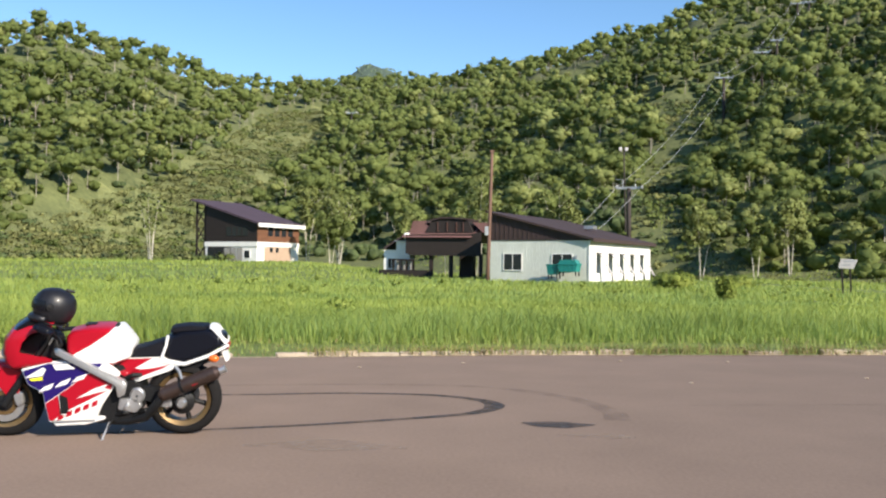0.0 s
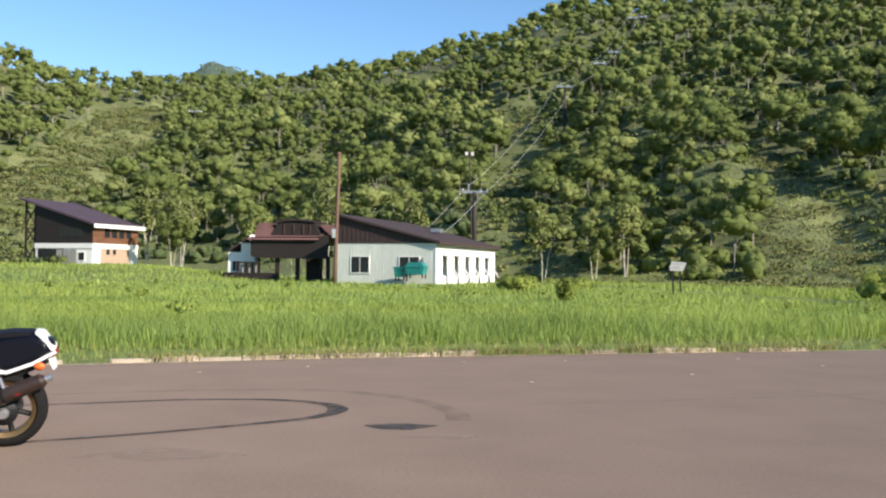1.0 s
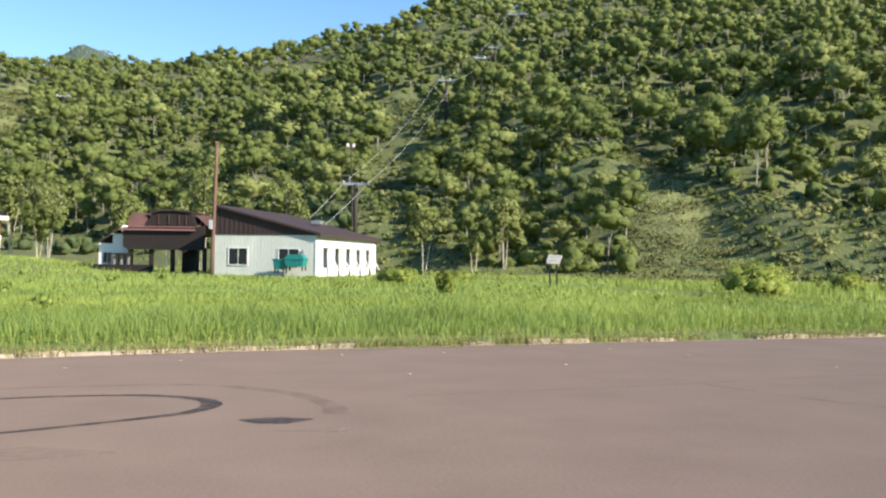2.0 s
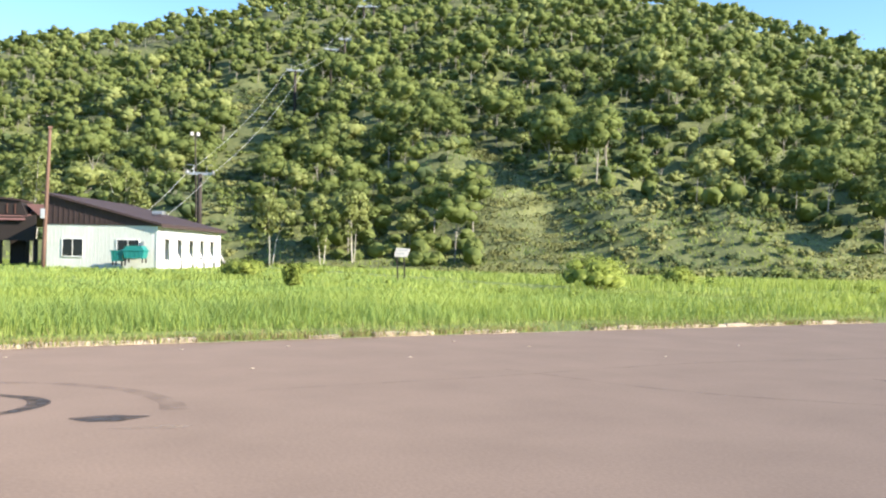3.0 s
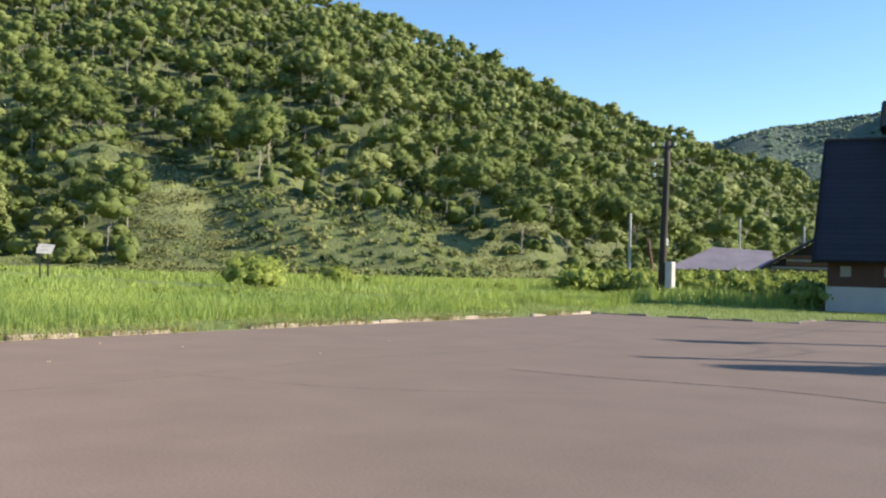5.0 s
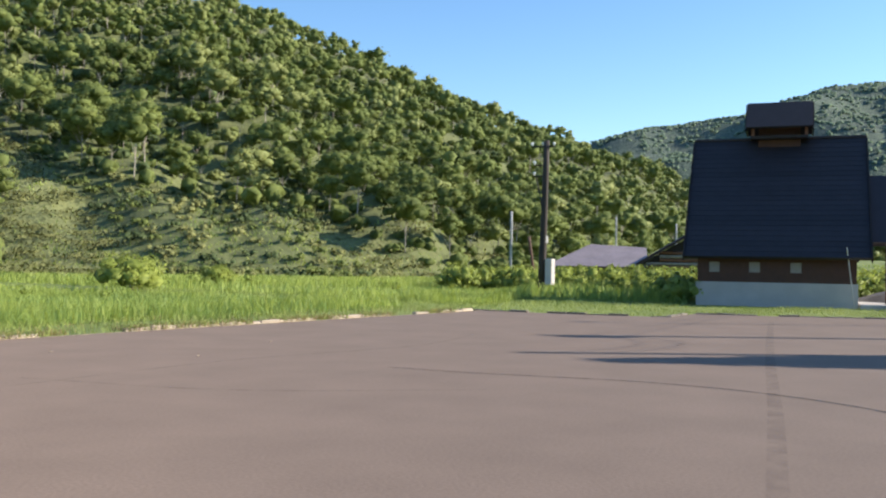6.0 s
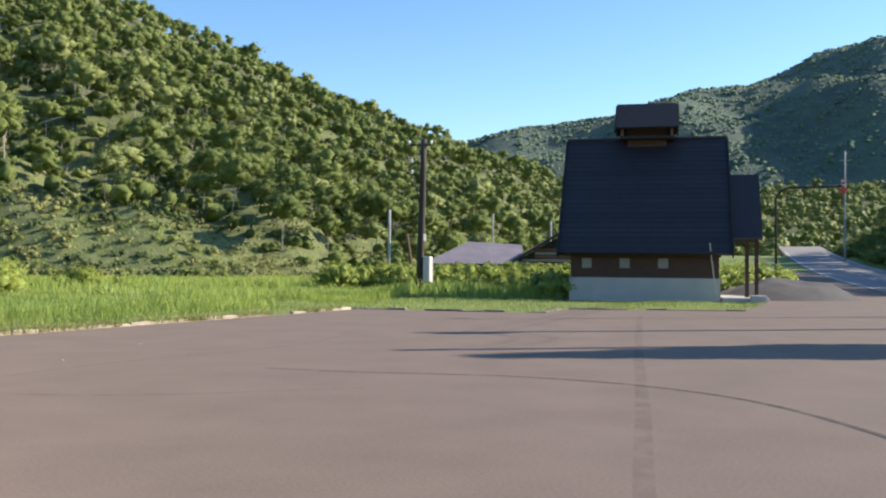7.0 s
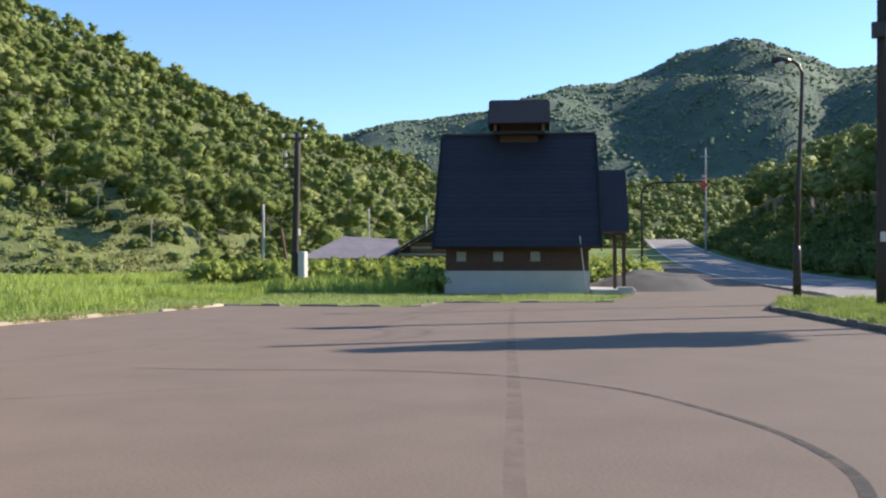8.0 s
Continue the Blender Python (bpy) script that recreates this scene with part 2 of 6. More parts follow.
def lot_side(x, y):
    """Positive on the field's side of the kerb."""
    edge = np.interp(x, [p[0] for p in LOT_EDGE], [p[1] for p in LOT_EDGE])
    return y - edge


def inside(poly, x, y):
    hit = np.zeros(len(x), bool)
    for (x0, y0), (x1, y1) in zip(poly, poly[1:] + poly[:1]):
        hit ^= ((y0 > y) != (y1 > y)) & (x < (x1 - x0) * (y - y0) / (y1 - y0 + 1e-9) + x0)
    return hit


# clearings on the hillsides, by azimuth and by rise over the eye, in degrees
SKI_RUN = [(-11, 8.6), (-6.6, 9.2), (-7.5, 6.5), (-9, 4.5), (-12, 2.2), (-13, -2), (-29, -2), (-24, 2.0), (-17, 4.6), (-14, 6.2)]
LIFT_CUT = [(10.0, -1), (14.2, -1), (14.6, 3), (15.0, 6), (15.8, 8.4), (15.8, 9.6), (12.2, 9.7), (12.0, 8.2), (13.0, 7.2), (11.5, 4)]
SCAR = [(26.6, 8.0), (28.8, 6.0), (31.8, 4.9), (36, 4.0), (40, 3.2), (44.8, 3.1), (47.5, 1.7), (51.5, -0.4), (51.5, -1), (27.6, -1), (27.4, 2), (26.8, 5)]
PALE_SPUR = [(26.6, 7.8), (28.0, 6.8), (35.2, 0), (35.2, -1), (27.6, -1), (27.4, 2)]      # sunlit grassy flank
PALE_NOSE = [(44.0, 3.4), (45.4, 3.2), (51.0, 0), (51.0, -1), (49.0, -1), (46.5, 0.6)]

# ground: one sheet out to the horizon
az = np.radians(np.concatenate([np.arange(-180, -30, 3.0), np.arange(-30, 97, 0.5), np.arange(97, 180, 3.0)]))
rad = np.concatenate([[0.0], np.arange(4, 60, 4.0), np.arange(60, 140, 3.5), np.arange(140, 560, 8.0), np.geomspace(560, 1050, 14), np.arange(1080, 2100, 30.0), np.geomspace(2110, 4500, 24)])
AA, RR = np.meshgrid(az, rad)
gx, gy = RR * np.sin(AA), RR * np.cos(AA)
gv = np.stack([gx, gy, height(gx, gy)], -1).reshape(-1, 3)
na = len(az)
ii, jj = np.meshgrid(np.arange(len(rad) - 1), np.arange(na), indexing="ij")
kk = (jj + 1) % na
gq = np.stack([ii * na + jj, ii * na + kk, (ii + 1) * na + kk, (ii + 1) * na + jj], -1).reshape(-1, 4)
mid = rad[ii.ravel()]
foot = np.interp(np.degrees(az[jj.ravel()]), A0, [row[3] for row in RIDGE])
face = gv[gq].mean(1)
face_az, face_rise = np.degrees(np.arctan2(face[:, 0], face[:, 1])), np.degrees(np.arctan2(face[:, 2] - 1.4, np.hypot(face[:, 0], face[:, 1])))
open_slope = inside(SKI_RUN, face_az, face_rise) | inside(PALE_SPUR, face_az, face_rise) | inside(PALE_NOSE, face_az, face_rise)
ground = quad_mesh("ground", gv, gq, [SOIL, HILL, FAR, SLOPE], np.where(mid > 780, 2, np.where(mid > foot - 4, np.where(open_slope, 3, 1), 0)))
ground.data.shade_smooth()
tagged(ground, "green valley floor and wooded hills around", "ground", kind="structure")


# asphalt of the parking lot, out to the kerb and back to the road
bm = bmesh.new()
outline = LOT_EDGE + SIDE_EDGE[1:] + [(36.5, 7.4), (40.5, 8.4), (50.0, 10.2), (60.0, 10.8), (85.0, 12.2), (36.0, -0.5), (-40.0, -18.0)]
bm.faces.new([bm.verts.new((x, y, 0.0)) for x, y in outline])
bmesh.ops.triangulate(bm, faces=bm.faces)
for f in bm.faces:
    if f.normal.z < 0:
        f.normal_flip()
tagged(link("pavement", bm, ASPHALT), "worn reddish-brown asphalt of an empty parking lot", "pavement", kind="structure")
steps = np.arange(-90, 200, 6.0)
bm = bmesh.new()
lines = []
for off in (0.0, ROAD_WIDE):
    lines.append([bm.verts.new((*(ROAD_FROM + ROAD_DIR * float(s) + ROAD_SIDE * off).xy, 0.008 + float(road_rise(np.array(float(s)))))) for s in steps])
for i in range(len(steps) - 1):
    bm.faces.new((lines[0][i], lines[1][i], lines[1][i + 1], lines[0][i + 1]))
tagged(link("road", bm, ROAD), "grey asphalt road climbing past the lot", "road", kind="structure")

# driveway between the lot and the road
bm = bmesh.new()
lines = []
for off in (-6.5, -0.01):
    lines.append([bm.verts.new((*(ROAD_FROM + ROAD_DIR * float(s) + ROAD_SIDE * off).xy, 0.012 + float(road_rise(np.array(float(s)))))) for s in np.arange(14, 75, 5.0)])
for i in range(len(lines[0]) - 1):
    bm.faces.new((lines[0][i], lines[1][i], lines[1][i + 1], lines[0][i + 1]))
tagged(link("driveway", bm, ASPHALT), "asphalt driveway joining lot and road", "pavement", kind="structure")

# ---- woods ----


def lobe_leaves(r, centre, size, count, leaf, inner=0.8):
    """Leafy clumps round a lobe: small three-cornered leaves that look outwards."""
    d = r.normal(size=(count, 3))
    d[:, 2] = d[:, 2] * 0.9 + 0.25
    d /= np.linalg.norm(d, axis=1)[:, None]
    p = centre + d * size * r.uniform(inner, 1.06, (count, 1))
    nrm = d * 0.8 + r.normal(size=(count, 3)) * 0.7
    nrm /= np.linalg.norm(nrm, axis=1)[:, None]
    u = np.cross(nrm, r.normal(size=(count, 3)))
    u /= np.linalg.norm(u, axis=1)[:, None]
    v = np.cross(nrm, u)
    s = leaf * r.uniform(0.55, 1.3, (count, 1))
    k = r.uniform(0.5, 1.0, (count, 1))
    soft = d + np.array([0, 0, 0.25]) + r.normal(size=(count, 3)) * 0.26
    soft /= np.linalg.norm(soft, axis=1)[:, None]
    corners = np.stack([p - u * s, p + u * s * r.uniform(0.3, 1.0, (count, 1)) - v * s * k, p + u * s * 0.4 + v * s * k * 1.3], 1)
    return np.concatenate([corners, np.repeat(soft[:, None], 3, 1)], -1).reshape(-1, 6)


def bars(paths, sides=4):
    """Tapered bars as an array of four-cornered faces' corners."""
    out = []
    for (p, rp), (q, rq) in paths:
        p, q = np.array(p, float), np.array(q, float)
        way = (q - p) / np.linalg.norm(q - p)
        side = np.cross(way, [0.3, 0.9, 0.1])
        side /= np.linalg.norm(side)
        up = np.cross(way, side)
        for k in range(sides):
            a, b = 6.2832 * k / sides, 6.2832 * (k + 1) / sides
            ca, cb = np.cos(a) * side + np.sin(a) * up, np.cos(b) * side + np.sin(b) * up
            out += [p + rp * ca, p + rp * cb, q + rq * cb, q + rq * ca]
    return np.array(out)


_g = (1 + math.sqrt(5)) / 2
ICO = np.array([(0, 11, 5), (0, 5, 1), (0, 1, 7), (0, 7, 10), (0, 10, 11), (1, 5, 9), (5, 11, 4), (11, 10, 2), (10, 7, 6), (7, 1, 8), (3, 9, 4), (3, 4, 2), (3, 2, 6), (3, 6, 8), (3, 8, 9), (4, 9, 5), (2, 4, 11), (6, 2, 10), (8, 6, 7), (9, 8, 1)])
ICO_AT = np.array([(-1, _g, 0), (1, _g, 0), (-1, -_g, 0), (1, -_g, 0), (0, -1, _g), (0, 1, _g), (0, -1, -_g), (0, 1, -_g), (_g, 0, -1), (_g, 0, 1), (-_g, 0, -1), (-_g, 0, 1)]) / math.sqrt(1 + _g * _g)


def dense_heart(r, centre, size, fill=0.76):
    """The thick inner foliage of a clump: an uneven lump of three-cornered leaves."""
    at = ICO_AT * r.uniform(fill - 0.15, fill + 0.12, (12, 1)) * r.uniform(0.78, 1.22, 3)
    corners = (centre + at * size)[ICO]
    n = ICO_AT[ICO] + r.normal(size=(20, 1, 3)) * 0.28
    return np.concatenate([corners, n / np.linalg.norm(n, axis=-1)[..., None]], -1).reshape(-1, 6)


def toward(leaves, middle, share):
    """Turns the leaves' normals partly away from the middle of the whole crown."""
    d = leaves[:, :3] - middle
    d /= np.linalg.norm(d, axis=1)[:, None] + 1e-6
    n = leaves[:, 3:] * (1 - share) + d * share
    leaves[:, 3:] = n / (np.linalg.norm(n, axis=1)[:, None] + 1e-6)
    return leaves


def tree_form(seed, tall, wide, lobes, per, leaf, low=0.35, limbs=4, trunk=0.016):
    """Corners of a tree's bark and of its leaves: a leaning trunk, limbs that reach the clumps of a domed, uneven crown."""
    r = np.random.RandomState(seed)
    lean = r.uniform(-0.06, 0.06, 2) * tall
    half = np.array([wide / 2, wide / 2, tall * (1 - low) / 2])
    middle = np.array([lean[0], lean[1], tall * (1 + low) / 2])
    centres, wood, leaves = [], [], []
    for k in range(lobes):
        up = 0.95 - 1.35 * (k + 0.5) / lobes
        a = k * 2.4 + r.uniform(-0.5, 0.5)
        flat = math.sqrt(max(0.0, 1 - up * up))
        c = middle + np.array([math.cos(a) * flat, math.sin(a) * flat, up]) * half * r.uniform(0.5, 0.86)
        size = wide * r.uniform(0.2, 0.32) * np.array([1, 1, 0.7])
        centres.append(c)
        leaves += [dense_heart(r, c, size, 0.64), lobe_leaves(r, c, size * 1.12, per, leaf, 0.6)]
    leaves.append(dense_heart(r, middle, half, 0.6))
    base, top = (0, 0, -0.6), (lean[0], lean[1], tall * 0.85)
    fork = (lean[0] * 0.4, lean[1] * 0.4, tall * low)
    wood.append(((base, tall * trunk), (fork, tall * trunk * 0.75)))
    wood.append(((fork, tall * trunk * 0.75), (top, tall * trunk * 0.2)))
    for c in centres[-limbs:]:
        start = np.array(fork) * (0.75 + 0.25 * r.rand())
        wood.append(((tuple(start), tall * trunk * 0.45), (tuple(c), tall * trunk * 0.12)))
    return bars(wood), toward(np.concatenate(leaves), middle, 0.35)


def scatter(form, places, turns, sizes, tall=None):
    """Corners of many copies of a form."""
    c, s = np.cos(turns), np.sin(turns)
    x = form[None, :, 0] * c[:, None] - form[None, :, 1] * s[:, None]
    y = form[None, :, 0] * s[:, None] + form[None, :, 1] * c[:, None]
    z = np.broadcast_to(form[None, :, 2], x.shape) * (tall[:, None] if tall is not None else 1)
    out = np.stack([x, y, z], -1) * sizes[:, None, None] + places[:, None, :]
    if form.shape[1] == 6:
        nx = form[None, :, 3] * c[:, None] - form[None, :, 4] * s[:, None]
        ny = form[None, :, 3] * s[:, None] + form[None, :, 4] * c[:, None]
        out = np.concatenate([out, np.stack([nx, ny, np.broadcast_to(form[None, :, 5], nx.shape)], -1)], -1)
    return out.reshape(-1, out.shape[-1])


def chunk_mesh(name, chunks):
    """One mesh out of chunks of (corners, material, corners a face). Leaves carry the normals of their clump: corners with six columns."""
    chunks = [c for c in chunks if len(c[0])]
    mats = []
    for c in chunks:
        if c[1] not in mats:
            mats.append(c[1])
    v = np.concatenate([c[0][:, :3] for c in chunks])
    leafy = any(c[0].shape[1] == 6 for c in chunks)
    sizes = np.concatenate([np.full(len(c[0]) // c[2], c[2], np.int32) for c in chunks])
    index = np.concatenate([np.full(len(c[0]) // c[2], mats.index(c[1]), np.int32) for c in chunks])
    me = bpy.data.meshes.new(name)
    me.vertices.add(len(v))
    me.vertices.foreach_set("co", v.astype(np.float32).ravel())
    me.loops.add(len(v))
    me.loops.foreach_set("vertex_index", np.arange(len(v), dtype=np.int32))
    me.polygons.add(len(sizes))
    me.polygons.foreach_set("loop_start", np.concatenate([[0], np.cumsum(sizes)[:-1]]).astype(np.int32))
    for one in mats:
        me.materials.append(one)
    me.polygons.foreach_set("material_index", index)
    me.update(calc_edges=True)
    if leafy:
        flat = np.zeros(len(v) * 3, np.float32)
        me.corner_normals.foreach_get("vector", flat)
        flat, at = flat.reshape(-1, 3), 0
        for c in chunks:
            if c[0].shape[1] == 6:
                flat[at:at + len(c[0])] = c[0][:, 3:]
            at += len(c[0])
        own = me.attributes.new("custom_normal", "FLOAT_VECTOR", "POINT")
        own.data.foreach_set("vector", flat.ravel())
    return new(name, me)


def stuff(name, chunks, label, category):
    """Chunks joined into one object that nobody could count."""
    return tagged(chunk_mesh(name, chunks), label, category, kind="stuff")


rng = np.random.RandomState(7)


def sow(count, az0, az1, r0, r1):
    """Random places by equal area over a piece of a ring."""
    a = np.radians(rng.uniform(az0, az1, count))
    q = np.sqrt(rng.uniform(r0 * r0, r1 * r1, count))
    return np.stack([q * np.sin(a), q * np.cos(a)], -1), np.degrees(a), q


def thin(p, gap):
    """Drops places that crowd one another."""
    cells, keep = {}, []
    for i, (x, y) in enumerate(p):
        key = (int(x // gap), int(y // gap))
        if all((x - p[j][0]) ** 2 + (y - p[j][1]) ** 2 > gap * gap for u in (-1, 0, 1) for w in (-1, 0, 1) for j in cells.get((key[0] + u, key[1] + w), ())):
            cells.setdefault(key, []).append(i)
            keep.append(i)
    return np.array(keep)


p, a, q = sow(50000, -31, 97, 95, 560)
foot = np.interp(a, A0, [row[3] for row in RIDGE])
z = height(p[:, 0], p[:, 1])
rise = np.degrees(np.arctan2(z - 1.4, q))
along, side = road_place(p[:, 0], p[:, 1])
ok = (q > foot + np.where(np.abs(a) < 12, 14, 3)) & ~inside(SKI_RUN, a, rise) & ~inside(LIFT_CUT, a, rise) & ~inside(SCAR, a, rise) & ~((np.abs(side - 3.7) < 7) & (along < 190))
ridge_r = np.interp(a, A0, [row[2] for row in RIDGE])
ok &= q < ridge_r + 14
p, a, q, z, rise = p[ok], a[ok], q[ok], z[ok], rise[ok]
hollow = rough_noise(p[:, 0], p[:, 1], 34, 71) > -1.9      # gaps in the canopy
p, a, q, z = p[hollow], a[hollow], q[hollow], z[hollow]
keep = thin(p, 3.75)
p, a, q, z = p[keep], a[keep], q[keep], z[keep]
FORMS = [tree_form(100 + k, 5.9 + 0.7 * (k % 4), 4.3 + 0.5 * (k % 3), 9 + k % 2 if k < 4 else 5, 44 if k < 4 else 15, 0.14 if k < 4 else 0.2, low=0.3 + 0.06 * (k % 3), limbs=3, trunk=0.011) for k in range(8)]
which = rng.randint(0, 4, len(p)) + np.where(q > 190, 4, 0)
chunks = []
for k, (wood, leaves) in enumerate(FORMS):
    m = which == k
    places = np.column_stack([p[m], z[m]])
    turns, sizes = rng.uniform(0, 6.28, m.sum()), (0.62 + 0.7 * rng.rand(m.sum()) ** 1.6) * np.clip(1 + 0.16 * rough_noise(p[m, 0], p[m, 1], 45, 72), 0.75, 1.3)
    chunks.append((scatter(wood, places, turns, sizes), BARK, 4))
    # past azimuth 66 more bright leaf, painting the sunlit belt of trees
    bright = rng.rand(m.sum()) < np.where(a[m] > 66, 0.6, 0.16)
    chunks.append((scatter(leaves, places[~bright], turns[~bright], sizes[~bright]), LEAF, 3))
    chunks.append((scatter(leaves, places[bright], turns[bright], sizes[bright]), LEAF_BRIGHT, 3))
# undergrowth between the trunks
r = np.random.RandomState(17)
under = []
for _ in range(4):
    lumps = []
    for _ in range(2):
        c, size = np.array([r.uniform(-1.1, 1.1), r.uniform(-1.1, 1.1), r.uniform(0.6, 1.7)]), np.array([1.35, 1.35, 1.1]) * r.uniform(0.7, 1.1)
        lumps += [dense_heart(r, c, size), lobe_leaves(r, c, size * 1.1, 10, 0.17, 0.7)]
    under.append(np.concatenate(lumps))
up, ua, uq = sow(22000, -31, 66, 95, 290)
uz = height(up[:, 0], up[:, 1])
ur = np.degrees(np.arctan2(uz - 1.4, uq))
uf = np.interp(ua, A0, [row[3] for row in RIDGE])
ok = (uq > uf + np.where(ua > 17, 1, 6)) & ~inside(SKI_RUN, ua, ur) & ~inside(LIFT_CUT, ua, ur) & ~inside(SCAR, ua, ur)
up, ua, uq, uz, uf = up[ok], ua[ok], uq[ok], uz[ok], uf[ok]
keep = thin(up, 2.6)
up, ua, uq, uz, uf = up[keep], ua[keep], uq[keep], uz[keep], uf[keep]
# these bushes take the dark leaf, painting shade between and below the crowns
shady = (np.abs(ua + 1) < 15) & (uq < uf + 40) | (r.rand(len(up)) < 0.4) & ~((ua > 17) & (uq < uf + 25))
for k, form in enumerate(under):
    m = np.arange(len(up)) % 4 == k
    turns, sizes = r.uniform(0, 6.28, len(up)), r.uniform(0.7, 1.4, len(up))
    for dark, mat in ((True, DARK_LEAF), (False, LEAF)):
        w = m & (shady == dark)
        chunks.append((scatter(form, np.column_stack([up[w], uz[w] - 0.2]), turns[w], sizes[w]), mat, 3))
# far woods on the mountains beyond the valley
r = np.random.RandomState(91)
blobs = [dense_heart(r, np.array([0, 0, 0.8 + 0.3 * k]), np.array([5.0, 5.0, 3.2]), 0.95) for k in range(4)]
# normals tilted upward so these crowns look as lit as the ground
for b in blobs:
    b[:, 3:] = b[:, 3:] * 0.5 + np.array([0, 0, 0.5])
    b[:, 3:] /= np.linalg.norm(b[:, 3:], axis=1)[:, None]
fp = np.concatenate([sow(10000, 57, 97, 1080, 1960)[0], sow(1200, -12, 2, 2150, 2640)[0]])
fz = height(fp[:, 0], fp[:, 1])
keep = rough_noise(fp[:, 0], fp[:, 1], 120, 92) > -0.8
fp, fz = fp[keep], fz[keep]
for k, form in enumerate(blobs):
    m = np.arange(len(fp)) % 4 == k
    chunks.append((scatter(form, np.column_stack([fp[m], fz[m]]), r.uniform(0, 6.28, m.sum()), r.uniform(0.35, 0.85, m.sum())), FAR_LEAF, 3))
forest = stuff("forest", chunks, "dense sunlit birch forest covering the hillsides", "forest")

# ---- more materials ----
BROWN_METAL = material("dark_brown_ribbed_metal", (0.045, 0.027, 0.026), 0.8, 0.35, 1.2, 20, 0.15)
ROOF_PURPLE = material("dark_violet_metal_roof", (0.065, 0.042, 0.055), 0.75, 0.25, 0.8, 15, 0.1)
ROOF_RED = material("faded_red_brown_roof", (0.17, 0.085, 0.075), 0.6, 0.25, 0.9, 15, 0.15)
ROOF_GREY = material("grey_violet_shingle_roof", (0.21, 0.18, 0.2), 0.7, 0.3, 0.9, 8, 0.3)
SIDING = material("pale_green_metal_siding", (0.58, 0.6, 0.545), 0.6, 0.18, 0.9, 12, 0.1, stretch=(1, 1, 0.2))
WHITE = material("white_painted_wall", (0.78, 0.77, 0.74), 0.7, 0.08, 1.0, 15, 0.15)
LOG_WOOD = material("red_brown_timber_cladding", (0.17, 0.075, 0.04), 0.7, 0.4, 1.5, 14, 0.3, stretch=(0.3, 0.3, 2))
TAN = material("tan_brick_wall", (0.42, 0.3, 0.22), 0.8, 0.2, 2, 14, 0.3)
# near-black brown; the depth of tone also stands in for shade on the lodge
DARK_WOOD = material("dark_brown_boards", (0.017, 0.011, 0.009), 0.7, 0.4, 1.5, 18, 0.3)
POST_WOOD = material("red_brown_timber_post", (0.07, 0.03, 0.02), 0.7, 0.3, 2, 18, 0.3)
SHINGLE = material("near_black_roof_shingle", (0.02, 0.017, 0.022), 0.6, 0.3, 2.0, 12, 0.3, per_object=0.6)
POLE_DARK = material("tarred_wooden_pole", (0.04, 0.03, 0.025), 0.8, 0.4, 1.5, 18, 0.4, stretch=(1, 1, 0.2))
POLE_BROWN = material("weathered_wooden_pole", (0.16, 0.09, 0.065), 0.85, 0.35, 1.5, 18, 0.4, stretch=(1, 1, 0.2))
POLE_GREY = material("grey_concrete_pole", (0.36, 0.36, 0.35), 0.8, 0.2, 1, 15, 0.2)
LAMP_BROWN = material("dark_brown_painted_steel", (0.03, 0.024, 0.022), 0.4, 0.25, 2, 25, 0.05, metal=0.2)
STEEL = material("galvanised_steel", (0.45, 0.46, 0.47), 0.4, 0.2, 3, 30, 0.05, metal=0.7)
INSULATOR = material("white_porcelain", (0.8, 0.8, 0.78), 0.2, 0.05, 4, 20, 0)
TEAL = material("teal_painted_steel", (0.015, 0.2, 0.18), 0.45, 0.3, 2, 15, 0.1)
BOARD = material("weathered_white_sign_board", (0.5, 0.47, 0.46), 0.75, 0.15, 2, 25, 0.2)
SIGN_INK = material("faded_grey_lettering", (0.35, 0.36, 0.38), 0.8, 0.2, 3, 25, 0)
RED_PAINT = material("red_reflective_sheet", (0.5, 0.05, 0.035), 0.4, 0.15, 3, 25, 0)
LINE_PAINT = material("worn_white_road_paint", (0.6, 0.58, 0.55), 0.75, 0.25, 2.5, 18, 0.2)
WIRE = material("black_cable", (0.03, 0.03, 0.03), 0.5, 0.2, 3, 25, 0)
LIFT_WIRE = material("bright_steel_rope", (0.5, 0.5, 0.48), 0.4, 0.1, 3, 25, 0, metal=0.3)
# near-black colour stands in for the darkness of rooms
DARK_INSIDE = material("unlit_interior", (0.012, 0.012, 0.013), 0.8, 0.3, 1, 10, 0)
FROST = material("frosted_window_pane", (0.3, 0.285, 0.26), 0.35, 0.2, 5, 30, 0.05)


def glass_material(name, tone):
    m = bpy.data.materials.new(name)
    m.use_nodes = True
    b = m.node_tree.nodes["Principled BSDF"]
    b.inputs["Base Color"].default_value = (*tone, 1)
    b.inputs["Roughness"].default_value = 0.06
    b.inputs["IOR"].default_value = 1.5
    return m


GLASS = glass_material("dark_window_glass", (0.02, 0.025, 0.03))
LAMP_GLASS = glass_material("lamp_glass", (0.5, 0.5, 0.47))


def frame_of(origin, right):
    """Pose with x along right, y to the back, z up, at origin."""
    u = Vector((*right, 0)).normalized()
    v = Vector((-u.y, u.x, 0))
    m = Matrix((u, v, Vector((0, 0, 1)))).transposed().to_4x4()
    return Matrix.Translation(origin) @ m


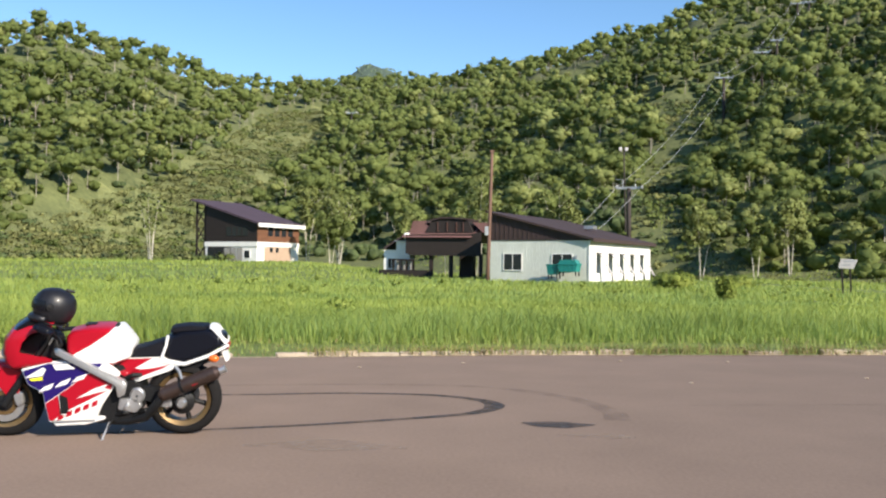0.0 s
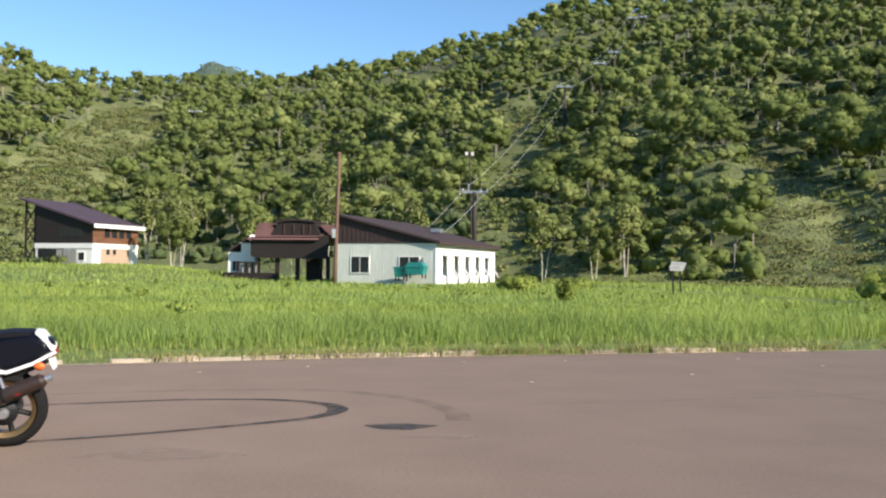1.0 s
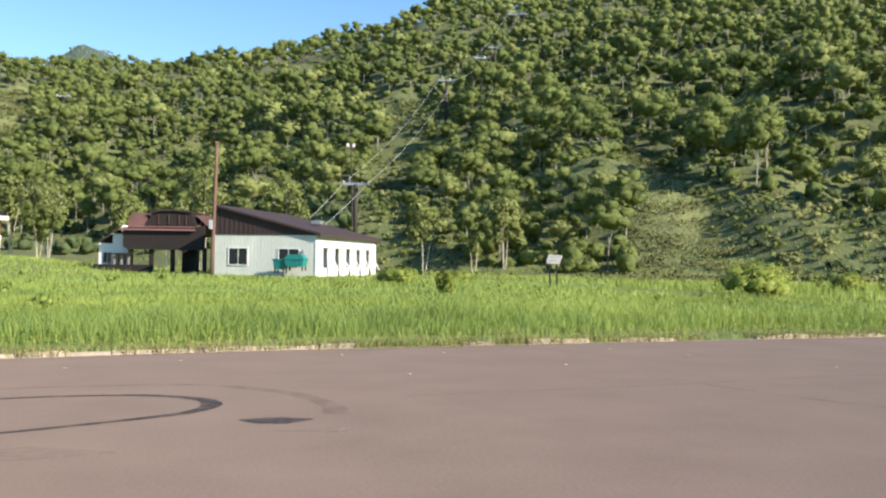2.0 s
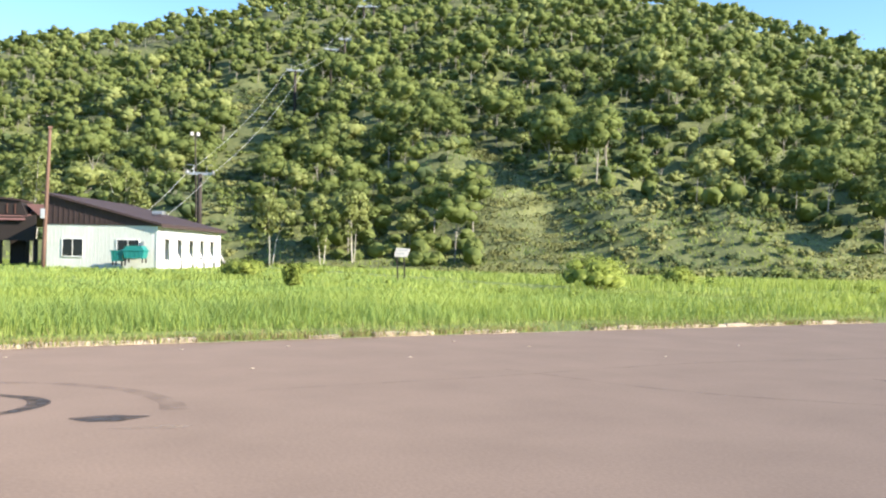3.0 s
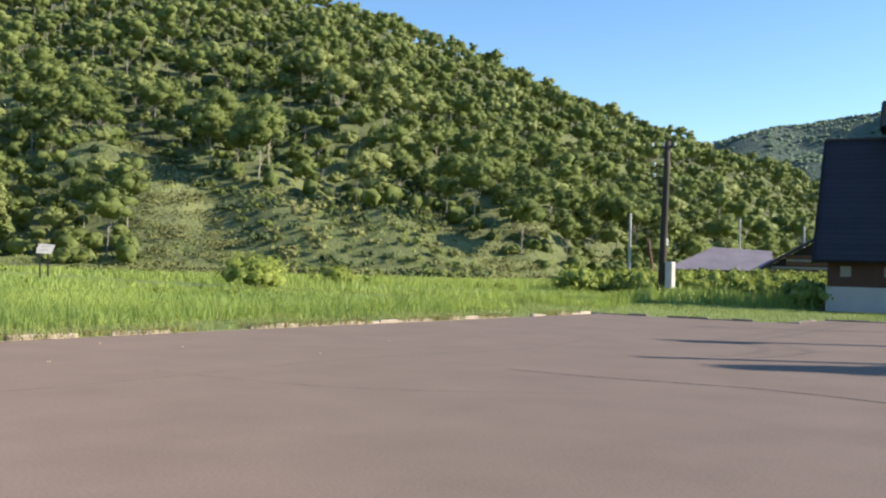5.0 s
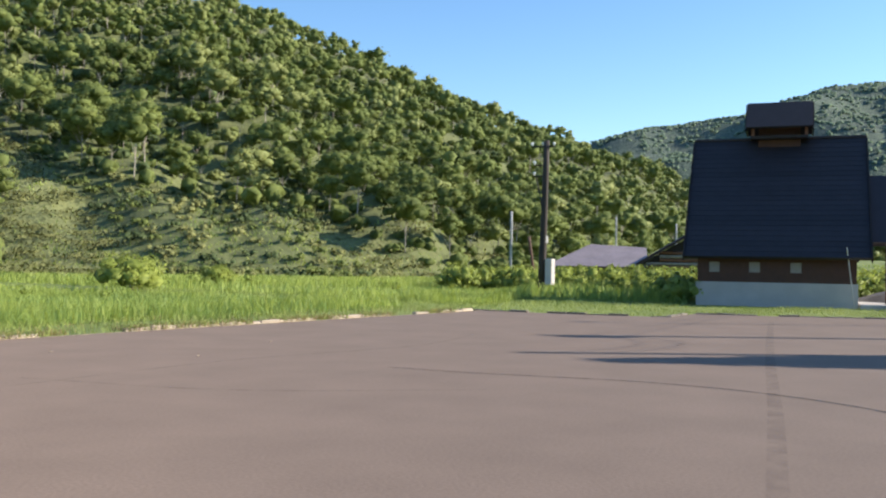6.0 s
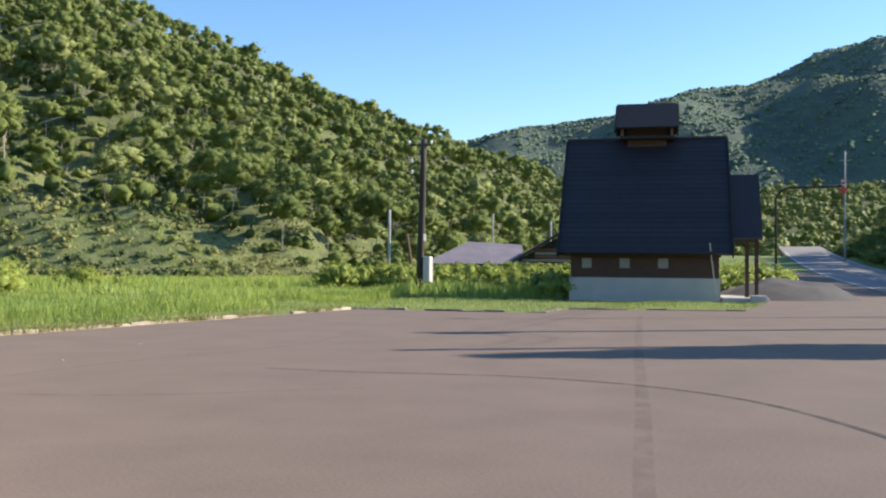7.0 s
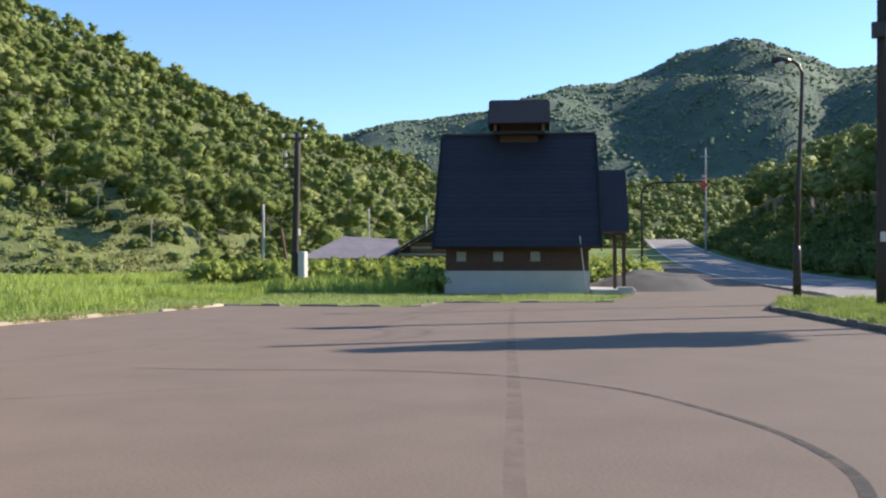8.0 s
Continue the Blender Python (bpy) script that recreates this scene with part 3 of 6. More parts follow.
def window(parent, x0, z0, x1, z1, y=-0.02, panes=2, frame_mat=WHITE, glass=GLASS, trim=0.07):
    """A framed window set on a wall that looks along -y."""
    win = part("window", B(x0, y, z0, x1, y + 0.05, z1), DARK_INSIDE, parent)
    f = bmesh.new()
    t = trim
    box(f, x0 - t, y - 0.05, z0 - t, x0, y + 0.06, z1 + t)
    box(f, x1, y - 0.05, z0 - t, x1 + t, y + 0.06, z1 + t)
    box(f, x0, y - 0.05, z1, x1, y + 0.06, z1 + t)
    box(f, x0, y - 0.07, z0 - t, x1, y + 0.06, z0)
    for k in range(1, panes):
        c = x0 + (x1 - x0) * k / panes
        box(f, c - t * 0.35, y - 0.04, z0, c + t * 0.35, y + 0.02, z1)
    part("frame", f, frame_mat, win)
    for k in range(panes):
        a, b = x0 + (x1 - x0) * k / panes, x0 + (x1 - x0) * (k + 1) / panes
        part("pane", B(a + 0.02, y - 0.02, z0 + 0.01, b - 0.02, y - 0.008, z1 - 0.01), glass, win)
    return win


def ribs(x0, x1, z0, z1, gap=0.3, y=-0.03, deep=0.03, top=None):
    """Upright ribs on a wall that looks along -y; top(x) gives a sloping upper end."""
    bm = bmesh.new()
    n = int((x1 - x0) / gap)
    for i in range(n + 1):
        x = x0 + (x1 - x0) * i / n
        box(bm, x - 0.025, y, z0, x + 0.025, y + deep, top(x) if top else z1)
    return bm


# ---- long low hall ----
def long_hall():
    wide, deep, low, high = 9.3, 19.0, 3.55, 5.95
    hall = empty("hall", frame_of((4.26, 85.33, 0.0), (0.884, -0.466)), label="long white and pale green hall with a brown lean-to roof", category="building")
    # x: along the front to the sunny corner, y: to the back
    bm = B(0, 0, -0.3, wide, 0.25, low)
    part("front_wall", bm, SIDING, hall, "pale green ribbed metal wall")
    part("siding_ribs", ribs(0.05, wide - 0.2, 0, low - 0.02, 0.31, y=-0.012, deep=0.012), SIDING, hall)
    part("gable_wall", prism([(0, low), (wide, low), (wide, low + 0.12), (0, high)], -0.06, 0.2, "y"), BROWN_METAL, hall, "dark brown ribbed gable")
    for k in range(19):
        x = 0.15 + 0.44 * k
        part("gable_rib", B(x - 0.03, -0.1, low + 0.02, x + 0.03, -0.062, high - (high - low - 0.1) * x / wide - 0.02), BROWN_METAL, hall)
    side = bmesh.new()
    gaps = [(1.9 + 3.35 * k, 3.0 + 3.35 * k) for k in range(5)]
    z0, z1 = 0.75, 2.45
    edges = [0.25] + [v for g in gaps for v in g] + [deep]
    for a, b in zip(edges[::2], edges[1::2]):
        box(side, wide - 0.25, a, -0.3, wide, b, low)
    for a, b in gaps:
        box(side, wide - 0.25, a, -0.3, wide, b, z0)
        box(side, wide - 0.25, a, z1, wide, b, low)
    part("side_wall", side, WHITE, hall, "white side wall with open shutters")
    part("back_wall", B(0, deep - 0.25, -0.3, wide - 0.25, deep, low), WHITE, hall)
    part("left_wall", B(0, 0.25, -0.3, 0.25, deep - 0.25, high - 0.1), BROWN_METAL, hall)
    part("inner_floor", B(0.25, 0.25, -0.2, wide - 0.25, deep - 0.25, 0.05), CONCRETE, hall)
    roof = prism([(-0.35, high + 0.12), (wide + 0.45, low + 0.02), (wide + 0.45, low + 0.2), (-0.35, high + 0.3)], -0.4, deep + 0.4, "y")
    roof = part("roof", roof, BROWN_METAL, hall, "brown sheet metal roof")
    part("eave_board", B(wide + 0.45, -0.4, low - 0.12, wide + 0.5, deep + 0.4, low + 0.18), BROWN_METAL, roof)
    window(hall, 1.35, 0.95, 3.05, 2.35)
    window(hall, 5.95, 0.95, 7.75, 2.35)
    for a, b in gaps:
        sh = prism([(wide + 0.04, z1), (wide + 0.1, z1), (wide + 1.25, 0.5), (wide + 1.19, 0.5)], a + 0.62, b - 0.05, "y")
        shutter = part("shutter", sh, BOARD, hall, "narrow white board leaning from a window")
        part("shutter_prop", B(wide + 1.1, b - 0.25, -0.2, wide + 1.2, b - 0.15, 0.75), DARK_WOOD, shutter)
        part("window_hood", B(wide, a - 0.05, z1 - 0.02, wide + 0.12, b + 0.05, z1 + 0.08), DARK_WOOD, hall)
    part("corner_trim", B(wide - 0.06, -0.06, -0.3, wide + 0.04, 0.0, low), WHITE, hall)
    part("fuse_box", B(8.0, -0.16, 1.75, 8.25, -0.03, 2.25, bevel=0.02), STEEL, hall)
    part("roof_vent", B(5.6, 9, 4.85, 6.6, 10, 5.2, bevel=0.05), STEEL, hall)
    return hall


long_hall()


def skip(m, size, open_top, label):
    c = empty("waste_container", m, label=label, category="container", group="containers by the hall")
    w, d, h = size
    part("body", prism([(0.12, 0.25), (w - 0.12, 0.25), (w, h), (0, h)], 0, d, "y"), TEAL, c)
    part("rim", B(-0.05, -0.05, h, w + 0.05, d + 0.05, h + 0.09, bevel=0.02), TEAL, c)
    if not open_top:
        part("lid", prism([(0.0, h + 0.09), (w, h + 0.09), (w - 0.25, h + 0.42), (0.25, h + 0.42)], 0.02, d - 0.02, "y"), TEAL, c)
    for x in (0.1, w - 0.2):
        for y in (0.1, d - 0.2):
            part("leg", B(x, y, -0.1, x + 0.1, y + 0.1, 0.27), DARK_WOOD, c)
    for k in range(4):
        x = 0.3 + (w - 0.6) * k / 3
        part("rib", B(x - 0.03, -0.03, 0.35, x + 0.03, 0.1, h), TEAL, c)


hall_frame = frame_of((4.26, 85.33, 0.0), (0.884, -0.466))
skip(hall_frame @ pose(6.1, -1.8, 0.35), (1.05, 1.0, 1.05), True, "teal steel waste container in tall grass by the hall")
skip(hall_frame @ pose(7.2, -2.0, 0.6), (1.7, 1.1, 0.85), False, "lidded teal steel container on a stand by the hall")

# ---- dark open lodge beside the hall ----
def lodge():
    m = Matrix.Translation((0, 0, 0)) @ frame_of((-6.3, 97.5, 0.3), (0.955, -0.297))
    h = empty("lodge", m, label="dark brown open lodge with faded red-brown roofs", category="building")
    # shade on the canopy is put into its board colour
    part("canopy_front", prism([(2.6, 2.15), (3.1, 1.95), (10.5, 1.9), (10.5, 4.3), (9.4, 4.1), (2.6, 4.05)], 0, 0.3, "y"), DARK_WOOD, h, "brown canopy front, coloured near black for shade")
    part("canopy_side", B(2.6, 0.3, 2.15, 2.9, 6, 3.9), DARK_WOOD, h)
    part("canopy_roof", prism([(-0.4, 3.75), (0.0, 3.95), (5.5, 5.25), (5.5, 5.05)], 2.3, 9.6, "x"), ROOF_RED, h, "faded red-brown sheet roof")
    part("back_roof", prism([(5.5, 5.25), (11, 3.6), (11, 3.4), (5.5, 5.05)], 2.3, 10.8, "x"), ROOF_RED, h)
    for x in (5.0, 7.1, 10.2):
        part("post", B(x, 0.4, -0.6, x + 0.35, 0.8, 2.1), DARK_WOOD, h)
    part("chimney_block", B(7.6, 2.5, -0.6, 9.0, 3.8, 3.2), DARK_WOOD, h)
    part("clerestory", prism([(4.3, 4.25), (9.4, 4.2), (8.8, 5.55), (7.3, 5.72), (6.0, 5.7), (4.95, 5.45)], 1.2, 5.0, "y"), DARK_WOOD, h, "raised dark clerestory with mullions")
    for x in (5.6, 6.6, 7.6, 8.3):
        part("mullion", B(x, 1.1, 4.4, x + 0.1, 1.2, 5.35), POST_WOOD, h)
    part("clerestory_roof", prism([(4.85, 5.47), (6.0, 5.72), (7.3, 5.74), (8.9, 5.57), (8.9, 5.7), (7.3, 5.88), (6.0, 5.86), (4.8, 5.6)], 0.95, 5.2, "y"), BROWN_METAL, h)
    # gabled wing on the other side
    part("wing_roof_far", prism([(-0.3, 2.55), (4.2, 5.35), (4.2, 5.55), (-0.3, 2.75)], 1.4, 6.5, "y"), BROWN_METAL, h)
    part("wing_roof_near", prism([(2.4, 3.9), (5.0, 3.9), (4.2, 5.5), (2.9, 5.5)], 1.35, 1.55, "y"), ROOF_RED, h, "faded red-brown roof slope")
    part("tin_roof_edge", prism([(10.3, 4.3), (11.3, 4.3), (11.3, 5.3), (9.2, 5.35)], 1.6, 4.8, "y"), ROOF_RED, h)
    part("wing_wall", prism([(0.0, 0.3), (2.6, 0.3), (2.6, 3.9), (0.0, 2.5)], 2.75, 2.95, "y"), DARK_WOOD, h)
    part("white_hut", B(1.05, 1.5, 1.55, 2.55, 2.72, 3.35), WHITE, h, "small white painted box room")
    part("white_annex", B(-0.35, 1.6, 0.2, 1.03, 2.72, 2.5), WHITE, h)
    part("hut_roof", B(0.95, 1.3, 3.36, 2.58, 2.74, 3.46), STEEL, h)
    window(h, 0.15, 0.6, 0.9, 1.6, y=1.57, panes=2, frame_mat=WHITE)
    rail = bmesh.new()
    for x in np.linspace(1.1, 3.2, 4):
        box(rail, x, 0.3, -0.2, x + 0.12, 0.42, 1.55)
    box(rail, 1.0, 0.28, 1.4, 3.4, 0.44, 1.55)
    box(rail, -0.4, 0.28, -0.5, 5.0, 0.44, 0.45)
    part("porch_rail", rail, DARK_WOOD, h)
    for x in (1.35, 2.0, 2.65):
        part("porch_pane", B(x, 0.7, 0.4, x + 0.5, 0.75, 1.4), FROST, h)
    dish = bmesh.new()
    bmesh.ops.create_cone(dish, cap_ends=True, segments=20, radius1=0.36, radius2=0.2, depth=0.14, matrix=pose(2.65, 0.25, 3.9, 90, 0, 20))
    dish = part("satellite_dish", dish, WHITE, h, "round white satellite dish")
    part("dish_arm", tube(bmesh.new(), [(2.65, 0.3, 3.9), (2.65, 0.6, 3.5)], 0.03, 6), STEEL, dish)
    return h


lodge()

# ---- two-storey cabin with a slanting roof ----
def cabin():
    wide, deep = 10.6, 9.3
    eave, high = 6.45, 9.55
    c = empty("cabin", frame_of((-34.37, 132.54, 0.0), (0.884, -0.466)), label="two-storey cabin with white base, timber upper floor, slanting roof", category="building")
    g, m = 1.2, 4.05      # level of the ground, top of the white storey
    part("lower_wall", B(1.6, 0, g - 1, wide, 0.3, m), WHITE, c)
    part("lower_side", B(wide - 0.3, 0.3, g - 1, wide, deep, m), WHITE, c)
    part("brick_panel", B(wide, 1.6, g - 1, wide + 0.05, deep - 1.9, 3.5), TAN, c, "tan brick panel")
    part("white_band", B(1.5, -0.1, 3.45, wide + 0.12, 0.0, m + 0.05), WHITE, c)
    part("white_band", B(wide, 0.0, 3.45, wide + 0.12, deep, m + 0.05), WHITE, c)
    slope = (high - eave) / wide
    # gable wood is darker than the sunlit side's, standing in for shade
    part("upper_wall", prism([(1.6, m), (wide, m), (wide, eave), (1.6, high - 1.6 * slope)], 0.0, 0.3, "y"), DARK_WOOD, c, "timber gable, coloured dark for its shaded side")
    part("back_wall", prism([(1.6, g - 1), (wide - 0.3, g - 1), (wide - 0.3, eave), (1.6, high - 1.6 * slope)], deep - 0.3, deep, "y"), DARK_WOOD, c)
    part("left_wall", B(1.6, 0.3, g - 1, 1.9, deep - 0.3, 8.9), DARK_WOOD, c)
    part("upper_side", B(wide - 0.3, 0.3, m, wide, deep, eave), LOG_WOOD, c, "red-brown timber cladding")
    for k in range(9):
        z = m + 0.1 + k * 0.26
        part("cladding_board", B(wide, 0.02, z, wide + 0.05, deep, z + 0.22), LOG_WOOD, c)
    for y in (2.2, 3.7, 5.2, 6.7):
        w = part("window", B(wide + 0.03, y, m + 0.85, wide + 0.07, y + 1.1, m + 2.1), GLASS, c)
        part("mullion", B(wide + 0.06, y - 0.1, m + 0.75, wide + 0.1, y, m + 2.2), LOG_WOOD, w)
    for y in (2.7, 4.0):
        part("vent_window", B(wide + 0.05, y, 2.7, wide + 0.09, y + 0.6, 3.35), GLASS, c)
    roof = prism([(-0.7, high + 0.3), (wide + 0.7, eave - 0.05), (wide + 0.7, eave + 0.2), (-0.7, high + 0.55)], -0.6, deep + 0.6, "y")
    roof = part("roof", roof, ROOF_PURPLE, c, "dark violet sheet metal roof")
    part("eave_board", B(wide + 0.7, -0.6, eave - 0.35, wide + 0.78, deep + 0.6, eave + 0.16), WHITE, roof, "white eave board")
    # open timber frame on the high side
    for y in (0.1, deep - 0.3):
        for x in (-0.3, 1.2):
            part("post", B(x, y, g - 1, x + 0.22, y + 0.22, high - 0.05 - x * slope), DARK_WOOD, c)
        br = bmesh.new()
        for z0 in (1.4, 4.2, 6.6):
            tube(br, [(-0.2, y + 0.1, z0), (1.3, y + 0.1, z0 + 2.2)], 0.09, 6)
            tube(br, [(1.3, y + 0.1, z0), (-0.2, y + 0.1, z0 + 2.2)], 0.09, 6)
        part("brace", br, DARK_WOOD, c)
    # glazed entrance
    # flat dark panel on the wall in place of the entrance's shade
    part("entrance_recess", B(2.0, -0.03, 1.1, 6.1, -0.004, 3.4), DARK_INSIDE, c)
    for x in (5.0, 6.1, 7.2):
        part("glazed_door", B(x, -0.07, 1.1, x + 0.95, -0.035, 3.3), FROST, c, "grey-green glazed door")
    window(c, 8.45, 1.9, 9.4, 2.9, panes=1)
    for x in (2.4, 3.6):
        part("dark_window", B(x, -0.08, 1.9, x + 0.9, -0.035, 3.0), GLASS, c)
    upper = part("upper_windows", B(5.3, -0.04, 4.9, 9.0, -0.004, 6.1), GLASS, c)
    for x in (6.2, 7.1, 8.0):
        part("mullion", B(x, -0.08, 4.85, x + 0.12, -0.042, 6.15), DARK_WOOD, upper)


cabin()

# ---- small steep-roofed house by the lot ----
def small_house():
    h = empty("rest_house", frame_of((37.41, 15.3, 0.0), (0.291, -0.957)), label="small dark rest house with a very steep shingled roof", category="building")
    wide, deep = 6.1, 6.6
    ridge_y, ridge_z, eave_y, eave_z = 3.3, 6.95, -0.55, 1.85
    part("plinth", B(0, 0, -0.1, wide, deep, 0.92), CONCRETE, h, "pale concrete plinth")
    wall = bmesh.new()
    spots = [(0.71, 1.52), (2.27, 1.52), (3.83, 1.52)]
    half = 0.24
    cuts = [0.05] + [v for x, _ in spots for v in (x - half, x + half)] + [wide - 0.05]
    for a, b in zip(cuts[::2], cuts[1::2]):
        box(wall, a, 0.05, 0.92, b, 0.25, 2.6)
    for x, z in spots:
        box(wall, x - half, 0.05, 0.92, x + half, 0.25, z - half)
        box(wall, x - half, 0.05, z + half, x + half, 0.25, 2.6)
    wall = part("front_wall", wall, POST_WOOD, h, "dark red-brown boarded wall")
    for k in range(5):
        z = 0.95 + k * 0.2
        for a, b in zip(cuts[::2], cuts[1::2]):
            part("board", B(a, 0.025, z, b, 0.05, z + 0.18), POST_WOOD, wall)
    for side in (0.05, wide - 0.2):
        part("gable_wall", prism([(0.25, 0.92), (deep - 0.05, 0.92), (deep - 0.05, 2.3), (ridge_y, 6.6), (0.25, 2.3)], side, side + 0.15, "x"), POST_WOOD, h)
    part("back_wall", B(0.2, deep - 0.2, 0.92, wide - 0.2, deep - 0.05, 2.3), POST_WOOD, h)
    for x, z in spots:
        w = part("window", B(x - half, 0.13, z - half, x + half, 0.15, z + half), FROST, h, "small square frosted window")
        f = bmesh.new()
        for q in ((x - half, z - half, x - half + 0.035, z + half), (x + half - 0.035, z - half, x + half, z + half), (x - half + 0.035, z - half, x + half - 0.035, z - half + 0.035), (x - half + 0.035, z + half - 0.035, x + half - 0.035, z + half)):
            box(f, q[0], 0.04, q[1], q[2], 0.13, q[3])
        part("frame", f, POST_WOOD, w)
    x0, x1 = -0.42, wide + 0.42

    def slope_slab(y0, z0, y1, z1, thick=0.14):
        n = Vector((0, -(z1 - z0), y1 - y0)).normalized()
        if n.z < 0:
            n = -n
        return [(y0, z0), (y1, z1), (y1 + n.y * thick, z1 + n.z * thick), (y0 + n.y * thick, z0 + n.z * thick)]
    roof = part("roof", prism(slope_slab(eave_y, eave_z, ridge_y, ridge_z), x0, x1, "x"), SHINGLE, h, "near black shingled roof slope")
    part("roof_back", prism(slope_slab(deep + 0.55, eave_z, ridge_y, ridge_z), x0, x1, "x"), SHINGLE, h)
    way = Vector((0, ridge_y - eave_y, ridge_z - eave_z)).normalized()
    nrm = Vector((0, -way.z, way.y))
    length = math.hypot(ridge_y - eave_y, ridge_z - eave_z)
    courses = 24
    for k in range(courses):
        p0 = Vector((0, eave_y, eave_z)) + way * (length * k / courses) + nrm * 0.142
        p1 = p0 + way * (length / courses)
        part("shingle_course", prism([(p0.y, p0.z), (p0.y + nrm.y * 0.014, p0.z + nrm.z * 0.014), (p1.y + nrm.y * 0.004, p1.z + nrm.z * 0.004), (p1.y, p1.z)], x0 + 0.03, x1 - 0.03, "x"), SHINGLE, roof)
    for x in (x0 - 0.05, x1):
        part("verge_board", prism(slope_slab(eave_y - 0.03, eave_z - 0.1, ridge_y, ridge_z - 0.1, 0.3), x, x + 0.05, "x"), DARK_WOOD, h)
    part("ridge_cap", B(x0 - 0.02, ridge_y - 0.16, ridge_z + 0.08, x1 + 0.02, ridge_y + 0.16, ridge_z + 0.2, bevel=0.04), SHINGLE, h)
    # ridge turret
    t = part("turret", B(2.25, ridge_y - 0.38, 6.2, 3.95, ridge_y + 0.38, 7.7), POST_WOOD, h, "boarded ridge turret")
    part("turret_sill", B(1.95, ridge_y - 0.95, 7.0, 4.25, ridge_y + 0.95, 7.12), DARK_WOOD, t)
    for x in (1.98, 4.12):
        part("turret_corner", B(x, ridge_y - 0.9, 7.12, x + 0.12, ridge_y - 0.78, 7.6), LOG_WOOD, t)
    part("turret_roof", prism(slope_slab(ridge_y - 1.15, 7.4, ridge_y, 8.6, 0.1), 1.78, 4.42, "x"), SHINGLE, t)
    part("turret_roof_back", prism(slope_slab(ridge_y + 1.15, 7.4, ridge_y, 8.6, 0.1), 1.78, 4.42, "x"), SHINGLE, t)
    for x in (1.72, 4.42):
        part("turret_gable", prism([(ridge_y - 1.15, 7.35), (ridge_y + 1.15, 7.35), (ridge_y, 8.62)], x, x + 0.06, "x"), DARK_WOOD, t)
    # porch
    part("porch_roof", prism(slope_slab(0.25, 2.5, 2.1, 5.25, 0.12), x1 + 0.02, 7.75, "x"), SHINGLE, h)
    part("porch_roof_back", prism(slope_slab(3.9, 2.5, 2.1, 5.25, 0.12), x1 + 0.02, 7.75, "x"), SHINGLE, h)
    for x, y in ((7.1, 0.6), (7.5, 0.9)):
        post = part("porch_post", B(x, y, 0.16, x + 0.15, y + 0.15, 2.85 + y * 0.5), POST_WOOD, h, "red-brown square timber post")
    part("porch_step", B(6.15, -0.5, -0.05, 7.95, 3.5, 0.16, bevel=0.03), CONCRETE, h)
    part("leaning_pole", tube(bmesh.new(), [(5.95, -0.35, 0.0), (5.65, -0.62, 2.35)], 0.025, 6), STEEL, h, "thin pale pole leaning on the eave")
    part("step_block", B(7.2, -1.0, -0.02, 7.8, -0.5, 0.28, bevel=0.03), CONCRETE, h)


small_house()

# ---- sheds behind the shrubs ----
def low_shed():
    s = empty("low_shed", frame_of((69.5, 39.6, 0.0), (0.46, -0.89)), label="low shed with a wide grey-violet roof", category="shed")
    for name, top in (("roof", 0.0), ("eave_board", -0.16)):
        bm = bmesh.new()
        low = [bm.verts.new((x, y, 1.5 + top)) for x, y in ((-2.0, -0.3), (6.4, -0.3), (6.4, 9.0), (-2.0, 9.0))]
        a, b = bm.verts.new((1.6, 4.4, 3.45 + top)), bm.verts.new((6.4, 4.4, 3.2 + top))
        for f in ((low[0], low[1], b, a), (low[1], low[2], b), (low[2], low[3], a, b), (low[3], low[0], a), tuple(low[::-1])):
            bm.faces.new(f)
        part(name, bm, ROOF_GREY if top == 0 else DARK_WOOD, s)
    part("wall", B(-1.6, 0.3, -0.5, 6.0, 8.5, 1.3), DARK_WOOD, s)
    return s


low_shed()


def log_shed():
    s = empty("log_shed", frame_of((72.3, 34.6, 0.0), (0.46, -0.89)), label="dark gabled log shed with pale log ends", category="shed")
    part("gable_wall", prism([(0.3, -0.5), (6.0, -0.5), (6.0, 2.9), (3.9, 4.0), (0.3, 1.9)], 0.3, 0.5, "y"), DARK_WOOD, s)
    for k in range(9):
        z = 0.3 + 0.3 * k
        part("log", tube(bmesh.new(), [(0.5 if z < 1.9 else 1.6, 0.24, z), (5.9, 0.24, z)], 0.13, 8), BARK if k % 2 else LOG_WOOD, s)
    part("roof", prism([(-0.3, 1.55), (3.9, 4.1), (3.9, 4.35), (-0.3, 1.8)], -0.5, 6, "y"), BROWN_METAL, s)
    part("roof_far", prism([(3.9, 4.1), (8, 1.6), (8, 1.85), (3.9, 4.35)], -0.5, 6, "y"), BROWN_METAL, s)
    return s


log_shed()

# heap of dark gravel beside the rest house
bm = bmesh.new()
bmesh.ops.create_grid(bm, x_segments=26, y_segments=26, size=1)
for v in bm.verts:
    d = math.hypot(v.co.x, v.co.y)
    lump = noise.noise(Vector((v.co.x * 2.5, v.co.y * 2.5, 3.0)))
    v.co = Vector((45.6 + v.co.x * 4.4 + lump * 0.2, 8.2 + v.co.y * 3.4, -0.06 + 0.85 * max(0.0, 1 - d * d) * (1 + 0.35 * lump)))
tagged(link("gravel_mound", bm, material("dark_grey_gravel", (0.07, 0.064, 0.062), 0.95, 0.35, 1.5, 20, 0.7), smooth=True), "low mound of dark grey gravel beside the rest house", "gravel")

